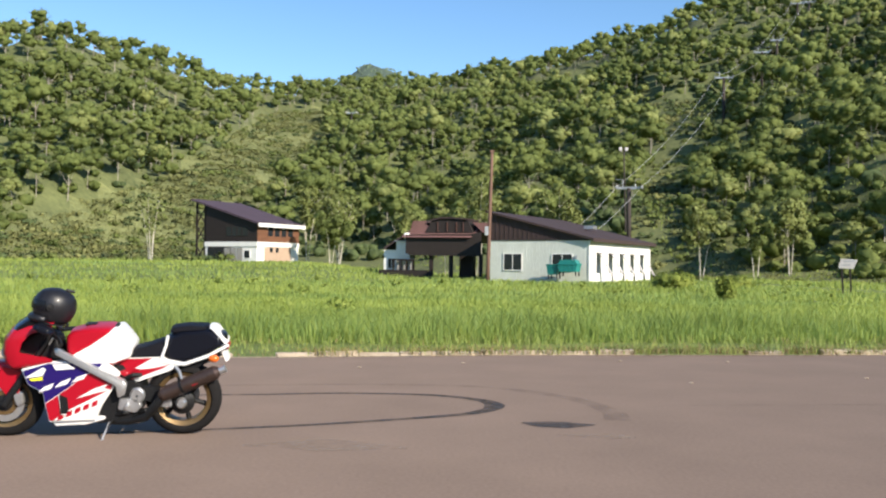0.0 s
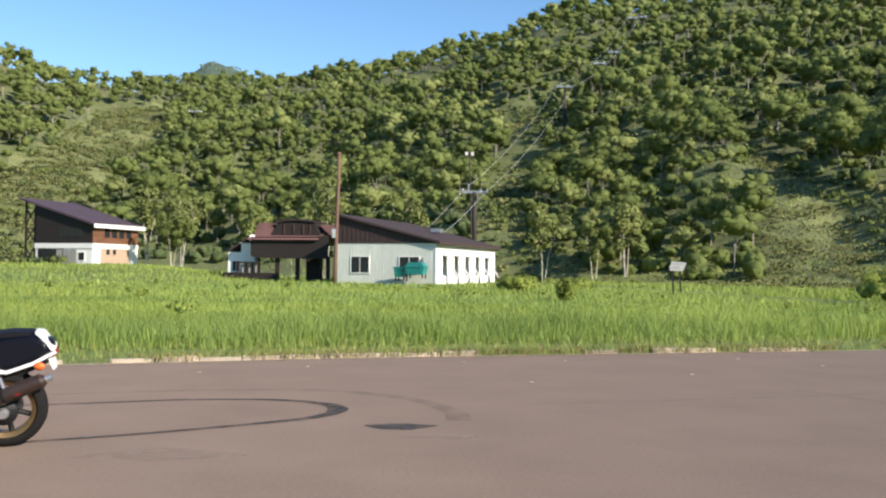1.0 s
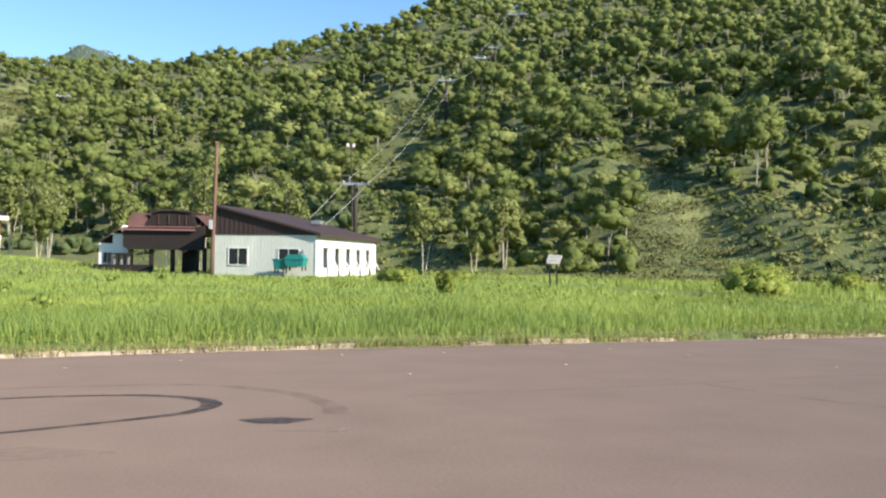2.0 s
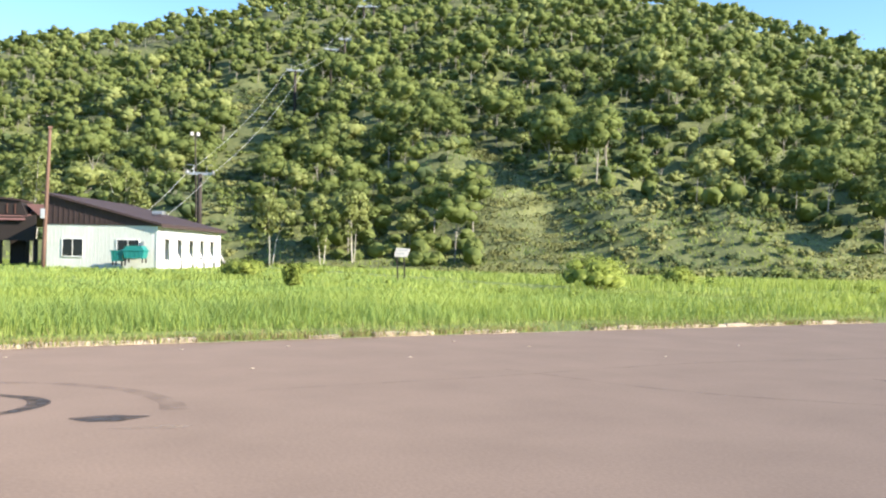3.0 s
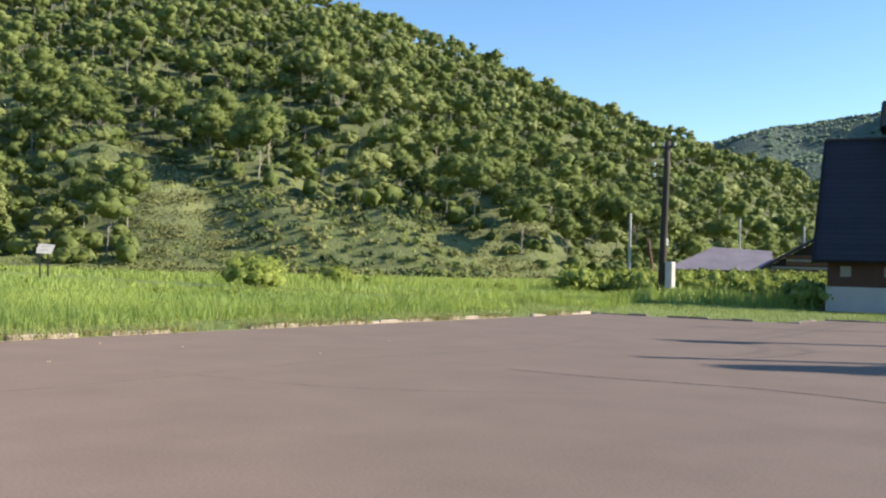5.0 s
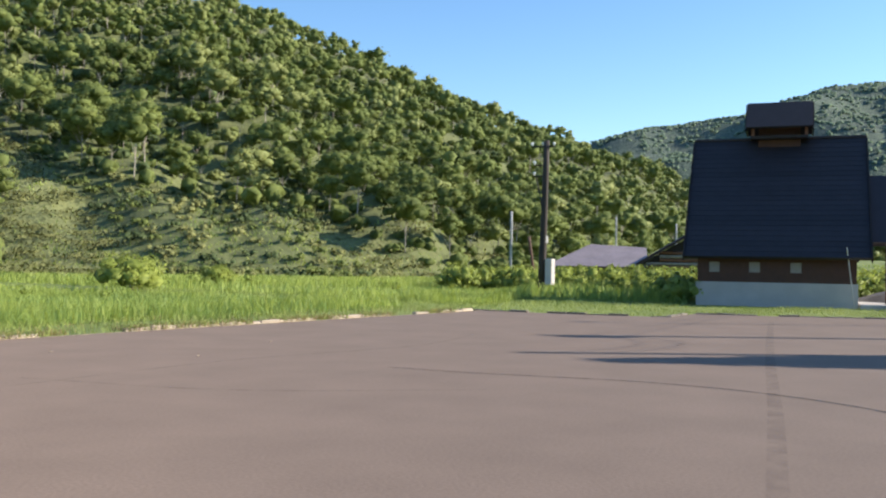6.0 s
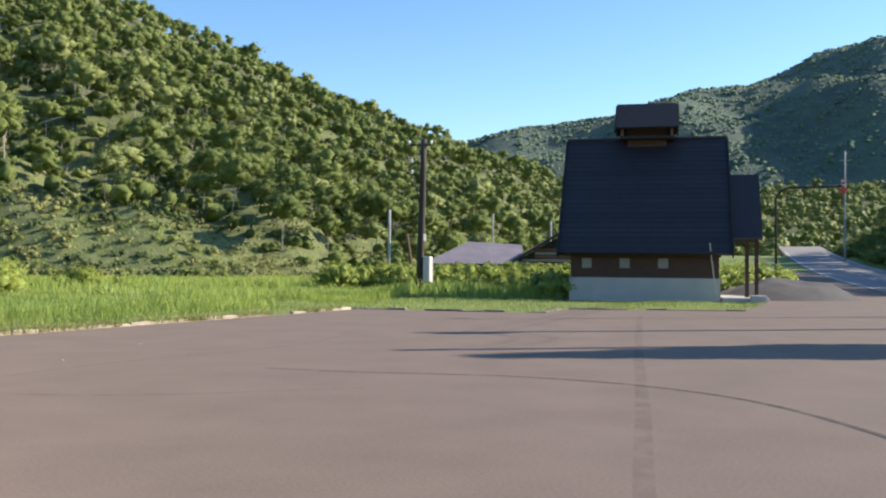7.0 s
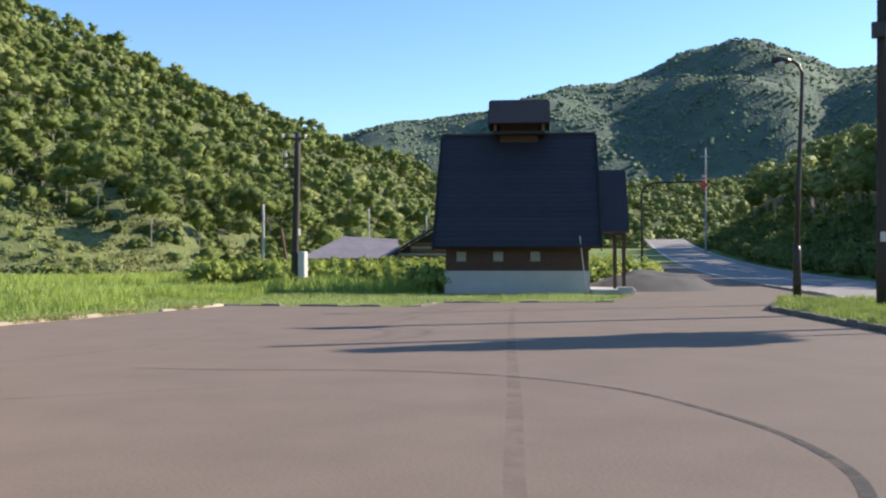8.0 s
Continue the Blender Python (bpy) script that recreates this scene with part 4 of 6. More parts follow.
# ---- poles, lamps and signs ----
def pole(name, base, top, r0, r1, mat, label, category):
    ob = empty(name, Matrix.Translation(base), label=label, category=category)
    d = Vector(top) - Vector(base)
    mids = [d * k / 5 for k in range(6)]
    part("shaft", tube(bmesh.new(), mids, [r0 + (r1 - r0) * k / 5 for k in range(6)], 12), mat, ob, smooth=True)
    return ob


front_pole = pole("wooden_pole", (3.72, 79.0, -0.2), (4.0, 79.0, 10.9), 0.17, 0.12, POLE_BROWN, "tall weathered wooden pole standing in the grass", "pole")
part("junction_box", B(-0.28, -0.3, 4.0, 0.02, -0.12, 4.75, bevel=0.02), STEEL, front_pole, "small pale junction box")
part("cap", B(0.12, -0.16, 10.9, 0.44, 0.16, 11.12, bevel=0.02), POLE_BROWN, front_pole)


def utility_pole():
    base = (41.13, 24.95, 0.2)
    u = pole("utility_pole", base, (41.24, 24.83, 7.75), 0.2, 0.14, POLE_DARK, "tarred wooden utility pole with white insulators", "pole")
    right = Vector((0.385, -0.923, 0))
    for z, a, b in ((7.25, -0.75, 0.42), (6.3, -0.62, 0.1), (5.75, -0.62, 0.1)):
        arm = bmesh.new()
        tube(arm, [right * a + Vector((0.1, -0.1, z)), right * b + Vector((0.1, -0.1, z))], 0.045, 6)
        arm = part("crossarm", arm, POLE_DARK, u)
        for k in np.linspace(a + 0.03, b - 0.03, 3 if z > 7 else 1):
            ins = bmesh.new()
            p = right * float(k) + Vector((0.1, -0.1, z))
            tube(ins, [p, p + Vector((0, 0, 0.1)), p + Vector((0, 0, 0.12)), p + Vector((0, 0, 0.22))], [0.03, 0.05, 0.09, 0.05], 10)
            part("insulator", ins, INSULATOR, arm)
    cable = bmesh.new()
    tube(cable, [right * -0.55 + Vector((0.2, -0.1, 5.7)), right * -0.42 + Vector((0.18, -0.15, 5.0)), right * -0.22 + Vector((0.12, -0.2, 4.0)), right * -0.2 + Vector((0.05, -0.2, 1.6))], 0.035, 6)
    part("cable_drop", cable, WIRE, u)
    part("meter_box", B(-0.1, -0.62, 0.3, 0.25, -0.24, 1.6, bevel=0.03), BOARD, u, "white upright meter box")
    part("band", tube(bmesh.new(), [(0.1, -0.05, 2.4), (0.1, -0.05, 2.75)], 0.2, 12), POLE_GREY, u)
    return u


utility_pole()
pole("slim_pole", (58.45, 38.2, 0.0), (58.45, 38.2, 5.4), 0.12, 0.09, POLE_GREY, "slim pale grey pole among the shrubs", "pole")
pole("stub_pole", (59.8, 36.9, 0.0), (59.3, 37.2, 3.6), 0.12, 0.1, POLE_BROWN, "short leaning brown stake", "pole")
pole("far_pole", (101.0, 44.0, 0.0), (101.0, 44.0, 6.5), 0.13, 0.1, POLE_GREY, "thin far-off telegraph pole", "pole")
pole("far_pole", (104.0, 53.0, 0.0), (104.0, 53.0, 7.6), 0.13, 0.1, POLE_GREY, "thin far-off telegraph pole", "pole")


def street_lamp():
    base = Vector((31.4, 1.06, 0.12))
    s = empty("street_lamp", Matrix.Translation(base), label="tall dark brown street lamp with a curved arm", category="street lamp")
    left = Vector((-0.45, 0.88, 0)).normalized()
    part("base_sleeve", tube(bmesh.new(), [(0, 0, -0.2), (0, 0, 1.55), (0, 0, 1.72)], [0.13, 0.125, 0.08], 14), LAMP_BROWN, s, smooth=True)
    pts = [Vector((0, 0, 1.6)), Vector((0.03, -0.05, 3.5)), Vector((0.06, -0.13, 5.5)), Vector((0.08, -0.18, 6.9))]
    for a in np.linspace(0, 90, 7)[1:]:
        pts.append(Vector((0.08, -0.18, 6.9)) + left * 0.42 * (1 - math.cos(radians(a))) + Vector((0, 0, 0.5 * math.sin(radians(a)))))
    part("shaft", tube(bmesh.new(), pts, [0.08, 0.075, 0.065, 0.055] + [0.05] * 6, 12), LAMP_BROWN, s, smooth=True)
    end = pts[-1]
    head = bmesh.new()
    tube(head, [end - left * 0.05, end + left * 0.1, end + left * 0.35, end + left * 0.55], [0.06, 0.11, 0.13, 0.08], 12)
    head = part("lamp_head", head, LAMP_BROWN, s, "dark brown lamp head", smooth=True)
    g = bmesh.new()
    bmesh.ops.create_uvsphere(g, u_segments=14, v_segments=8, radius=0.12, matrix=Matrix.Translation(end + left * 0.3 - Vector((0, 0, 0.1))) @ Matrix.Diagonal((1.1, 1.3, 0.8, 1)))
    part("diffuser", g, LAMP_GLASS, head, "clear glass bowl", smooth=True)
    part("hatch", B(-0.15, -0.05, 0.5, -0.118, 0.05, 0.9), LAMP_BROWN, s)


street_lamp()
dark_pole = pole("telephone_pole", (27.0, -1.18, 0.1), (27.02, -1.2, 8.2), 0.17, 0.13, POLE_DARK, "tarred wooden telephone pole on the verge", "pole")
part("terminal_box", B(-0.3, -0.1, 6.95, -0.08, 0.25, 7.35, bevel=0.02), LAMP_BROWN, dark_pole)
part("transformer", tube(bmesh.new(), [(0.05, -0.44, 7.4), (0.05, -0.44, 7.45), (0.05, -0.44, 8.0), (0.05, -0.44, 8.1)], [0.22, 0.27, 0.27, 0.12], 16), POLE_GREY, dark_pole, "grey drum transformer")
part("number_plate", B(-0.19, -0.07, 1.75, -0.165, 0.07, 2.0), BOARD, dark_pole, "small white plate")
pole("roadside_pole", (23.4, -3.0, 0.0), (23.4, -3.0, 8.2), 0.16, 0.12, POLE_DARK, "tarred wooden pole beside the road", "pole")


def road_arch():
    base = Vector((63.8, 12.0, 0.15))
    s = empty("road_marker_arch", Matrix.Translation(base), label="dark steel arch carrying a red arrow over the road", category="road sign")
    way = Vector((0.2, -0.98, 0)).normalized()
    pts = [Vector((0, 0, -0.3)), Vector((0, 0, 3)), Vector((0, 0, 5.6))]
    for a in np.linspace(0, 90, 6)[1:]:
        pts.append(Vector((0, 0, 5.6)) + way * 1.0 * (1 - math.cos(radians(a))) + Vector((0, 0, 0.75 * math.sin(radians(a)))))
    pts += [pts[-1] + way * 1.5 + Vector((0, 0, 0.03)), pts[-1] + way * 3.0 + Vector((0, 0, 0.06))]
    part("arch_bar", tube(bmesh.new(), pts, 0.075, 10), LAMP_BROWN, s, smooth=True)
    p = pts[-1]
    out = [(-0.12, 0.45), (0.12, 0.45), (0.12, -0.15), (0.32, -0.15), (0.0, -0.65), (-0.32, -0.15), (-0.12, -0.15)]
    bm = bmesh.new()
    front = [bm.verts.new(p + way * a + Vector((-0.05, 0, b))) for a, b in out]
    back = [bm.verts.new(p + way * a + Vector((0.02, 0, b))) for a, b in out]
    bm.faces.new(front), bm.faces.new(back[::-1])
    for i in range(len(out)):
        j = (i + 1) % len(out)
        bm.faces.new((front[i], back[i], back[j], front[j]))
    bmesh.ops.recalc_face_normals(bm, faces=bm.faces)
    part("arrow", bm, RED_PAINT, s, "red and white downward arrow")
    for b in (0.25, -0.02):
        bm = bmesh.new()
        c = p + Vector((-0.07, 0, b))
        box(bm, c.x - 0.01, c.y - 0.12, c.z, c.x + 0.01, c.y + 0.12, c.z + 0.13)
        part("white_band", bm, BOARD, s)


road_arch()
for x, y in ((149.0, 18.6), (86.0, -8.2)):
    g = float(height(np.array([x]), np.array([y]))[0])
    far = pole("telegraph_pole", (x, y, g - 0.2), (x, y, g + (18.4 - g if x > 100 else 13.0)), 0.16, 0.12, POLE_GREY, "grey concrete telegraph pole beside the road", "pole")
    arm_z = 17.2 - g if x > 100 else 11.4
    part("crossarm", B(-0.06, -0.8, arm_z, 0.06, 0.8, arm_z + 0.12), POLE_GREY, far)


def field_sign():
    m = frame_of((21.25, 50.75, 0.0), (0.92, -0.39))
    s = empty("field_sign", m @ pose(0, 0, 0, 0, -2.5, 0), label="weathered white board on two dark posts in grass", category="sign")
    for x in (0.08, 0.48):
        part("post", B(x, 0.03, -0.3, x + 0.09, 0.12, 1.7), DARK_WOOD, s)
    board = part("board", prism([(-0.03, 1.42), (0.7, 1.36), (0.92, 1.84), (0.08, 1.93), (0.06, 1.74), (-0.01, 1.72)], -0.02, 0.028, "y"), BOARD, s)
    for k, (a, b) in enumerate(((0.2, 0.72), (0.1, 0.55))):
        z = 1.74 - 0.2 * k
        part("lettering_bar", B(a, -0.028, z, b, -0.021, z + 0.07), SIGN_INK, board)


field_sign()


# ---- ski lift ----
def lift_tower(place, tall, arm, label):
    x, y = place
    g = float(height(np.array([x]), np.array([y]))[0])
    t = empty("lift_tower", Matrix.Translation((x, y, g)) @ pose(0, 0, 0, 0, 0, -16), label=label, category="lift tower", group="ski lift towers")
    part("column", tube(bmesh.new(), [(0, 0, -1), (0, 0, tall)], [0.34, 0.26], 12), POLE_DARK, t, smooth=True)
    part("crossarm", B(-arm, -0.14, tall - 0.15, arm, 0.14, tall + 0.15), STEEL, t)
    for s in (-1, 1):
        w = bmesh.new()
        box(w, s * arm - 0.09, -1.3, tall - 0.05, s * arm + 0.09, 1.3, tall + 0.12)
        beam = part("sheave_beam", w, STEEL, t)
        for k in range(4):
            q = bmesh.new()
            bmesh.ops.create_cone(q, cap_ends=True, segments=12, radius1=0.2, radius2=0.2, depth=0.12, matrix=pose(s * arm, -1.05 + 0.7 * k, tall + 0.25, 0, 90))
            part("sheave", q, INSULATOR if k % 2 else LAMP_BROWN, beam)
        part("ladder_frame", tube(bmesh.new(), [(s * arm * 0.5, 0, tall + 0.1), (s * arm * 0.5, 0, tall + 1.1), (s * arm, 0, tall + 1.1)], 0.05, 6), STEEL, t)
    return Vector((x, y, g + tall)), arm


ropes = []
for pa, dist, tall, arm in ((11.05, 124, 8.5, 1.6), (16.4, 197, 10.0, 1.7), (18.5, 225, 10.0, 1.7), (20.4, 267, 10.0, 1.7)):
    ropes.append(lift_tower((dist * math.sin(radians(pa)), dist * math.cos(radians(pa))), tall, arm, "dark lift tower with pale sheaves among the trees"))
for pa, dist in ((19.3, 243), (21.0, 280)):
    lift_tower((dist * math.sin(radians(pa)), dist * math.cos(radians(pa))), 10.0, 1.5, "dark tower of a second lift among the trees")
lift_tower((284 * math.sin(radians(-5.6)), 284 * math.cos(radians(-5.6))), 9.5, 1.6, "lift tower with white sheaves above the ski run")
mast = pole("lift_mast", (24.2, 125.5, 3.0), (23.9, 126.2, 17.0), 0.12, 0.09, POLE_DARK, "thin mast with floodlights beside the lift tower", "mast")
for x in (-0.45, 0.35):
    part("floodlight", B(x - 0.3 - 0.2, 0.5, 13.7, x - 0.3 + 0.2, 0.9, 14.2, bevel=0.05), BOARD, mast, "white floodlight")
start = Vector((13.8, 108.0, 3.4))
for s in (-1, 1):
    bm = bmesh.new()
    stops = [start + Vector((s * 1.2, 0, 0))] + [p + Vector((s * a * 0.96, -s * a * 0.27, 0.1)) for p, a in ropes]
    for p, q in zip(stops, stops[1:]):
        tube(bm, [p + (q - p) * k / 8 - Vector((0, 0, 4 * (k / 8) * (1 - k / 8) * (q - p).length * 0.02)) for k in range(9)], 0.024, 5)
    tagged(link("lift_rope", bm, LIFT_WIRE), "steel haul rope hanging between the lift towers", "cable", group="lift ropes")

# wires from pole to pole along the road
for z in (7.72, 7.3):
    bm = bmesh.new()
    for p, q in ((Vector((27.02, -1.2, z)), Vector((86.0, -8.2, 20.0))), (Vector((27.02, -1.2, z)), Vector((23.4, -3.0, z + 0.2)))):
        tube(bm, [p + (q - p) * k / 10 - Vector((0, 0, 4 * (k / 10) * (1 - k / 10) * 0.7)) for k in range(11)], 0.012, 4)
    tagged(link("overhead_wire", bm, WIRE), "thin black overhead wire between roadside poles", "wire", group="overhead wires")

# ---- kerbs ----
def along_line(pts, step):
    """Places and headings every step metres along a line."""
    out, left = [], 0.0
    for (x0, y0), (x1, y1) in zip(pts, pts[1:]):
        length = math.hypot(x1 - x0, y1 - y0)
        s = left
        while s < length:
            out.append((x0 + (x1 - x0) * s / length, y0 + (y1 - y0) * s / length, math.atan2(y1 - y0, x1 - x0)))
            s += step
        left = s - length
    return out


# dark tone stands in for the shadow side of the kerb before the rest house
STONE_DARK = material("dark_toned_kerb_concrete", (0.17, 0.145, 0.115), 0.95, 0.35, 2.5, 30, 0.5, per_object=0.5)


def stone_mesh(seed, length, deep, tall, mat):
    bm = B(-length / 2, -deep / 2, -0.1, length / 2, deep / 2, tall, bevel=0.022)
    r = random.Random(seed)
    for v in bm.verts:
        v.co += Vector((r.uniform(-1, 1), r.uniform(-1, 1), r.uniform(-1, 0.6))) * 0.013
    me = bpy.data.meshes.new("kerb_stone")
    bm.to_mesh(me)
    bm.free()
    me.materials.append(mat)
    return me


def kerb(name, line, length, tall, label, gaps=0.0, inset=0.08, mat=STONE):
    k = tagged(empty(name), label, "kerb", kind="structure")
    meshes = [stone_mesh(40 + i, length - 0.012, 0.15, tall, mat) for i in range(7)]
    r = random.Random(9)
    for x, y, a in along_line(line, length):
        if r.random() < gaps:
            continue
        st = new("kerb_stone", meshes[r.randrange(7)])
        st.parent = k
        st.matrix_basis = pose(x - math.sin(a) * inset, y + math.cos(a) * inset, r.uniform(-0.035, 0.0), r.uniform(-3, 3), r.uniform(-1.2, 1.2), math.degrees(a) + r.uniform(-1.2, 1.2))
    return k


kerb("kerb_field", [p for p in LOT_EDGE if p[0] > -13], 0.62, 0.085, "broken weathered concrete kerb along the field", 0.24)
kerb("kerb_side", SIDE_EDGE, 0.62, 0.06, "low concrete kerb before the rest house, coloured dark for its shadow side", 0.1, mat=STONE_DARK)
VERGE = [(31.9, 1.75), (27.6, 1.65), (20.4, -0.85), (9.5, -4.6)]
kerb("kerb_verge", VERGE[::-1], 0.62, 0.14, "dark weathered kerb round the grass verge", 0.0, inset=-0.08, mat=STONE_DARK)
kerb("kerb_island", [(ROAD_FROM + ROAD_DIR * s).xy[:] for s in (0.0, 30.0)], 0.62, 0.13, "low kerb between lot and road", 0.0)
bm = bmesh.new()
bm.faces.new([bm.verts.new((x, y, 0.1)) for x, y in [(31.9, 1.6), (27.6, 1.5), (20.4, -1.0), (9.5, -4.75), (9.0, -5.3), (20.0, -3.3), (31.8, -1.2), (32.4, 0.6)]])
for f in bm.faces:
    f.normal_update()
    if f.normal.z < 0:
        f.normal_flip()
bmesh.ops.recalc_face_normals(bm, faces=[])
tagged(link("verge_soil", bm, SOIL), "grassy verge between the lot and the road", "verge", kind="structure")

# ---- road paint ----
for off, s0, s1 in ((0.35, -60.0, 150.0), (ROAD_WIDE - 0.35, -60.0, 150.0)):
    bm = bmesh.new()
    ss = np.arange(s0, s1, 5.0)
    rows = [[bm.verts.new((*(ROAD_FROM + ROAD_DIR * float(s) + ROAD_SIDE * o).xy, 0.014 + float(road_rise(np.array(float(s)))))) for s in ss] for o in (off - 0.08, off + 0.08)]
    for i in range(len(ss) - 1):
        bm.faces.new((rows[0][i], rows[1][i], rows[1][i + 1], rows[0][i + 1]))
    tagged(link("edge_line", bm, LINE_PAINT), "worn white line along the road's edge", "road marking", kind="structure")
for k in range(12):
    bm = bmesh.new()
    rows = [[bm.verts.new((*(ROAD_FROM + ROAD_DIR * float(s) + ROAD_SIDE * o).xy, 0.014 + float(road_rise(np.array(float(s)))))) for s in (-8 + 9 * k, -3 + 9 * k)] for o in (3.6, 3.76)]
    bm.faces.new((rows[0][0], rows[1][0], rows[1][1], rows[0][1]))
    tagged(link("centre_line", bm, LINE_PAINT), "worn white dash in the middle of the road", "road marking", kind="structure")

# ---- marks on the asphalt ----
def mark_material(name, tone, cover, scale):
    m = material(name, tone, 0.85, 0.3, 6.0, 60, 0.2)
    n, l = m.node_tree.nodes, m.node_tree.links
    tc, tex, mp = n.new("ShaderNodeTexCoord"), n.new("ShaderNodeTexNoise"), n.new("ShaderNodeMapRange")
    tex.inputs["Scale"].default_value, tex.inputs["Detail"].default_value = scale, 6
    mp.inputs["From Min"].default_value, mp.inputs["From Max"].default_value = 0.35, 0.65
    mp.inputs["To Min"].default_value, mp.inputs["To Max"].default_value = max(0, cover - 0.3), min(1, cover + 0.3)
    tr, mix = n.new("ShaderNodeBsdfTransparent"), n.new("ShaderNodeMixShader")
    l.new(tc.outputs["Object"], tex.inputs["Vector"])
    l.new(tex.outputs[0], mp.inputs["Value"])
    l.new(mp.outputs[0], mix.inputs[0])
    l.new(tr.outputs[0], mix.inputs[1])
    l.new(n["Principled BSDF"].outputs[0], mix.inputs[2])
    l.new(mix.outputs[0], n["Material Output"].inputs[0])
    return m


MARK = mark_material("skid_rubber", (0.04, 0.036, 0.036), 0.62, 4.0)
MARK_FAINT = mark_material("faint_skid_rubber", (0.11, 0.085, 0.072), -0.1, 3.0)
STAIN = mark_material("old_oil_stain", (0.05, 0.044, 0.044), 0.62, 5.0)
PALE_STAIN = mark_material("pale_dusty_stain", (0.34, 0.26, 0.2), 0.25, 3.0)


def curve_points(pts, n=10):
    """A smooth line through places."""
    p = [Vector((*q, 0)) for q in pts]
    p = [2 * p[0] - p[1]] + p + [2 * p[-1] - p[-2]]
    out = []
    for i in range(1, len(p) - 2):
        for k in range(n):
            t = k / n
            out.append(0.5 * (2 * p[i] + (p[i + 1] - p[i - 1]) * t + (2 * p[i - 1] - 5 * p[i] + 4 * p[i + 1] - p[i + 2]) * t * t + (3 * p[i] - p[i - 1] - 3 * p[i + 1] + p[i + 2]) * t ** 3))
    return out + [p[-2]]


def mark(name, pts, widths, mat, label, z=0.004):
    c = curve_points(pts)
    bm = bmesh.new()
    sides = []
    for i, p in enumerate(c):
        way = (c[min(i + 1, len(c) - 1)] - c[max(i - 1, 0)]).normalized()
        w = float(np.interp(i / (len(c) - 1), np.linspace(0, 1, len(widths)), widths)) / 2
        n = Vector((-way.y, way.x, 0)) * w
        sides.append((bm.verts.new(p + n + Vector((0, 0, z))), bm.verts.new(p - n + Vector((0, 0, z)))))
    for (a, b), (d, e) in zip(sides, sides[1:]):
        bm.faces.new((a, b, e, d))
    for f in bm.faces:
        f.normal_update()
        if f.normal.z < 0:
            f.normal_flip()
    return tagged(link(name, bm, mat), label, "tyre mark", kind="structure")


mark("skid_mark", [(-4.2, 9.75), (-2.25, 9.97), (-1.09, 10.2), (-0.13, 10.14), (0.4, 9.8), (0.53, 9.44), (0.42, 9.1), (0.1, 8.8), (-0.89, 8.3), (-1.79, 7.96), (-3.2, 7.55)],
     [0.05, 0.07, 0.09, 0.14, 0.21, 0.15, 0.1, 0.08, 0.07], MARK, "dark looping tyre skid mark on the asphalt")
mark("faint_skid", [(-2.6, 10.7), (-0.9, 10.95), (0.45, 10.85), (1.3, 10.1), (1.62, 9.2), (1.6, 8.6)], [0.1, 0.12, 0.2, 0.25], MARK_FAINT, "faint older tyre mark on the asphalt", 0.005)
mark("skid_arc", [(10.0, 8.3), (10.27, 7.11), (10.7, 6.0), (11.02, 5.0), (11.02, 3.5), (10.39, 2.02), (8.96, 0.71), (7.66, -0.01), (6.4, -0.3), (4.5, -0.2)], [0.03, 0.05, 0.055, 0.06, 0.08, 0.1, 0.11], MARK, "long curved tyre mark on the asphalt", 0.0045)
mark("seam", [(26.5, 8.6), (22.5, 7.3), (16.0, 5.15), (9.55, 2.95), (5.5, 1.6), (1.0, 0.0)], [0.13, 0.15, 0.15, 0.13], MARK_FAINT, "dark seam across the asphalt", 0.0035)
mark("oil_stain", [(0.72, 8.45), (0.9, 8.37), (1.1, 8.34), (1.36, 8.36)], [0.05, 0.3, 0.33, 0.02], STAIN, "dark oil stain on the asphalt", 0.0045)
mark("dusty_patch", [(-1.5, 7.25), (-0.9, 7.3), (-0.25, 7.2)], [0.05, 0.5, 0.05], PALE_STAIN, "pale dusty patch on the asphalt")
mark("dusty_patch", [(0.95, 7.85), (1.4, 7.8), (1.6, 7.78)], [0.02, 0.2, 0.02], PALE_STAIN, "pale dusty patch on the asphalt")
mark("hairline", [(2.5, 9.6), (5.5, 9.9), (9.0, 10.4), (13.0, 10.2), (16.2, 11.2)], [0.05, 0.08, 0.05], MARK_FAINT, "faint tyre line on the asphalt", 0.0055)
mark("hairline", [(9.0, 6.0), (7.0, 8.0), (6.0, 10.5)], [0.05, 0.1, 0.06], MARK_FAINT, "faint tyre line on the asphalt", 0.006)
for k, (x, y) in enumerate(((2.6, 13.9), (0.3, 13.4), (4.2, 14.0), (7.1, 14.2), (7.9, 13.1), (5.4, 12.1), (22.6, 4.1), (11.6, 12.4), (3.0, 11.4), (-1.1, 12.7), (9.1, 11.2))):
    bm = bmesh.new()
    bmesh.ops.create_icosphere(bm, subdivisions=1, radius=0.022, matrix=Matrix.Translation((x, y, 0.012)) @ Matrix.Diagonal((1.6, 1.0, 0.35, 1)) @ pose(0, 0, 0, 0, 0, 40 * k))
    tagged(link("litter_chip", bm, STONE), "small pale chip lying on the asphalt", "chip", group="chips on the asphalt")

SAND = mark_material("tan_grit", (0.42, 0.33, 0.22), 0.7, 7.0)
mark("grit_line", [(x, y - 0.06) for x, y in LOT_EDGE if x > -13], [0.12, 0.2, 0.1, 0.18, 0.12], SAND, "pale tan grit along the kerb", 0.007)

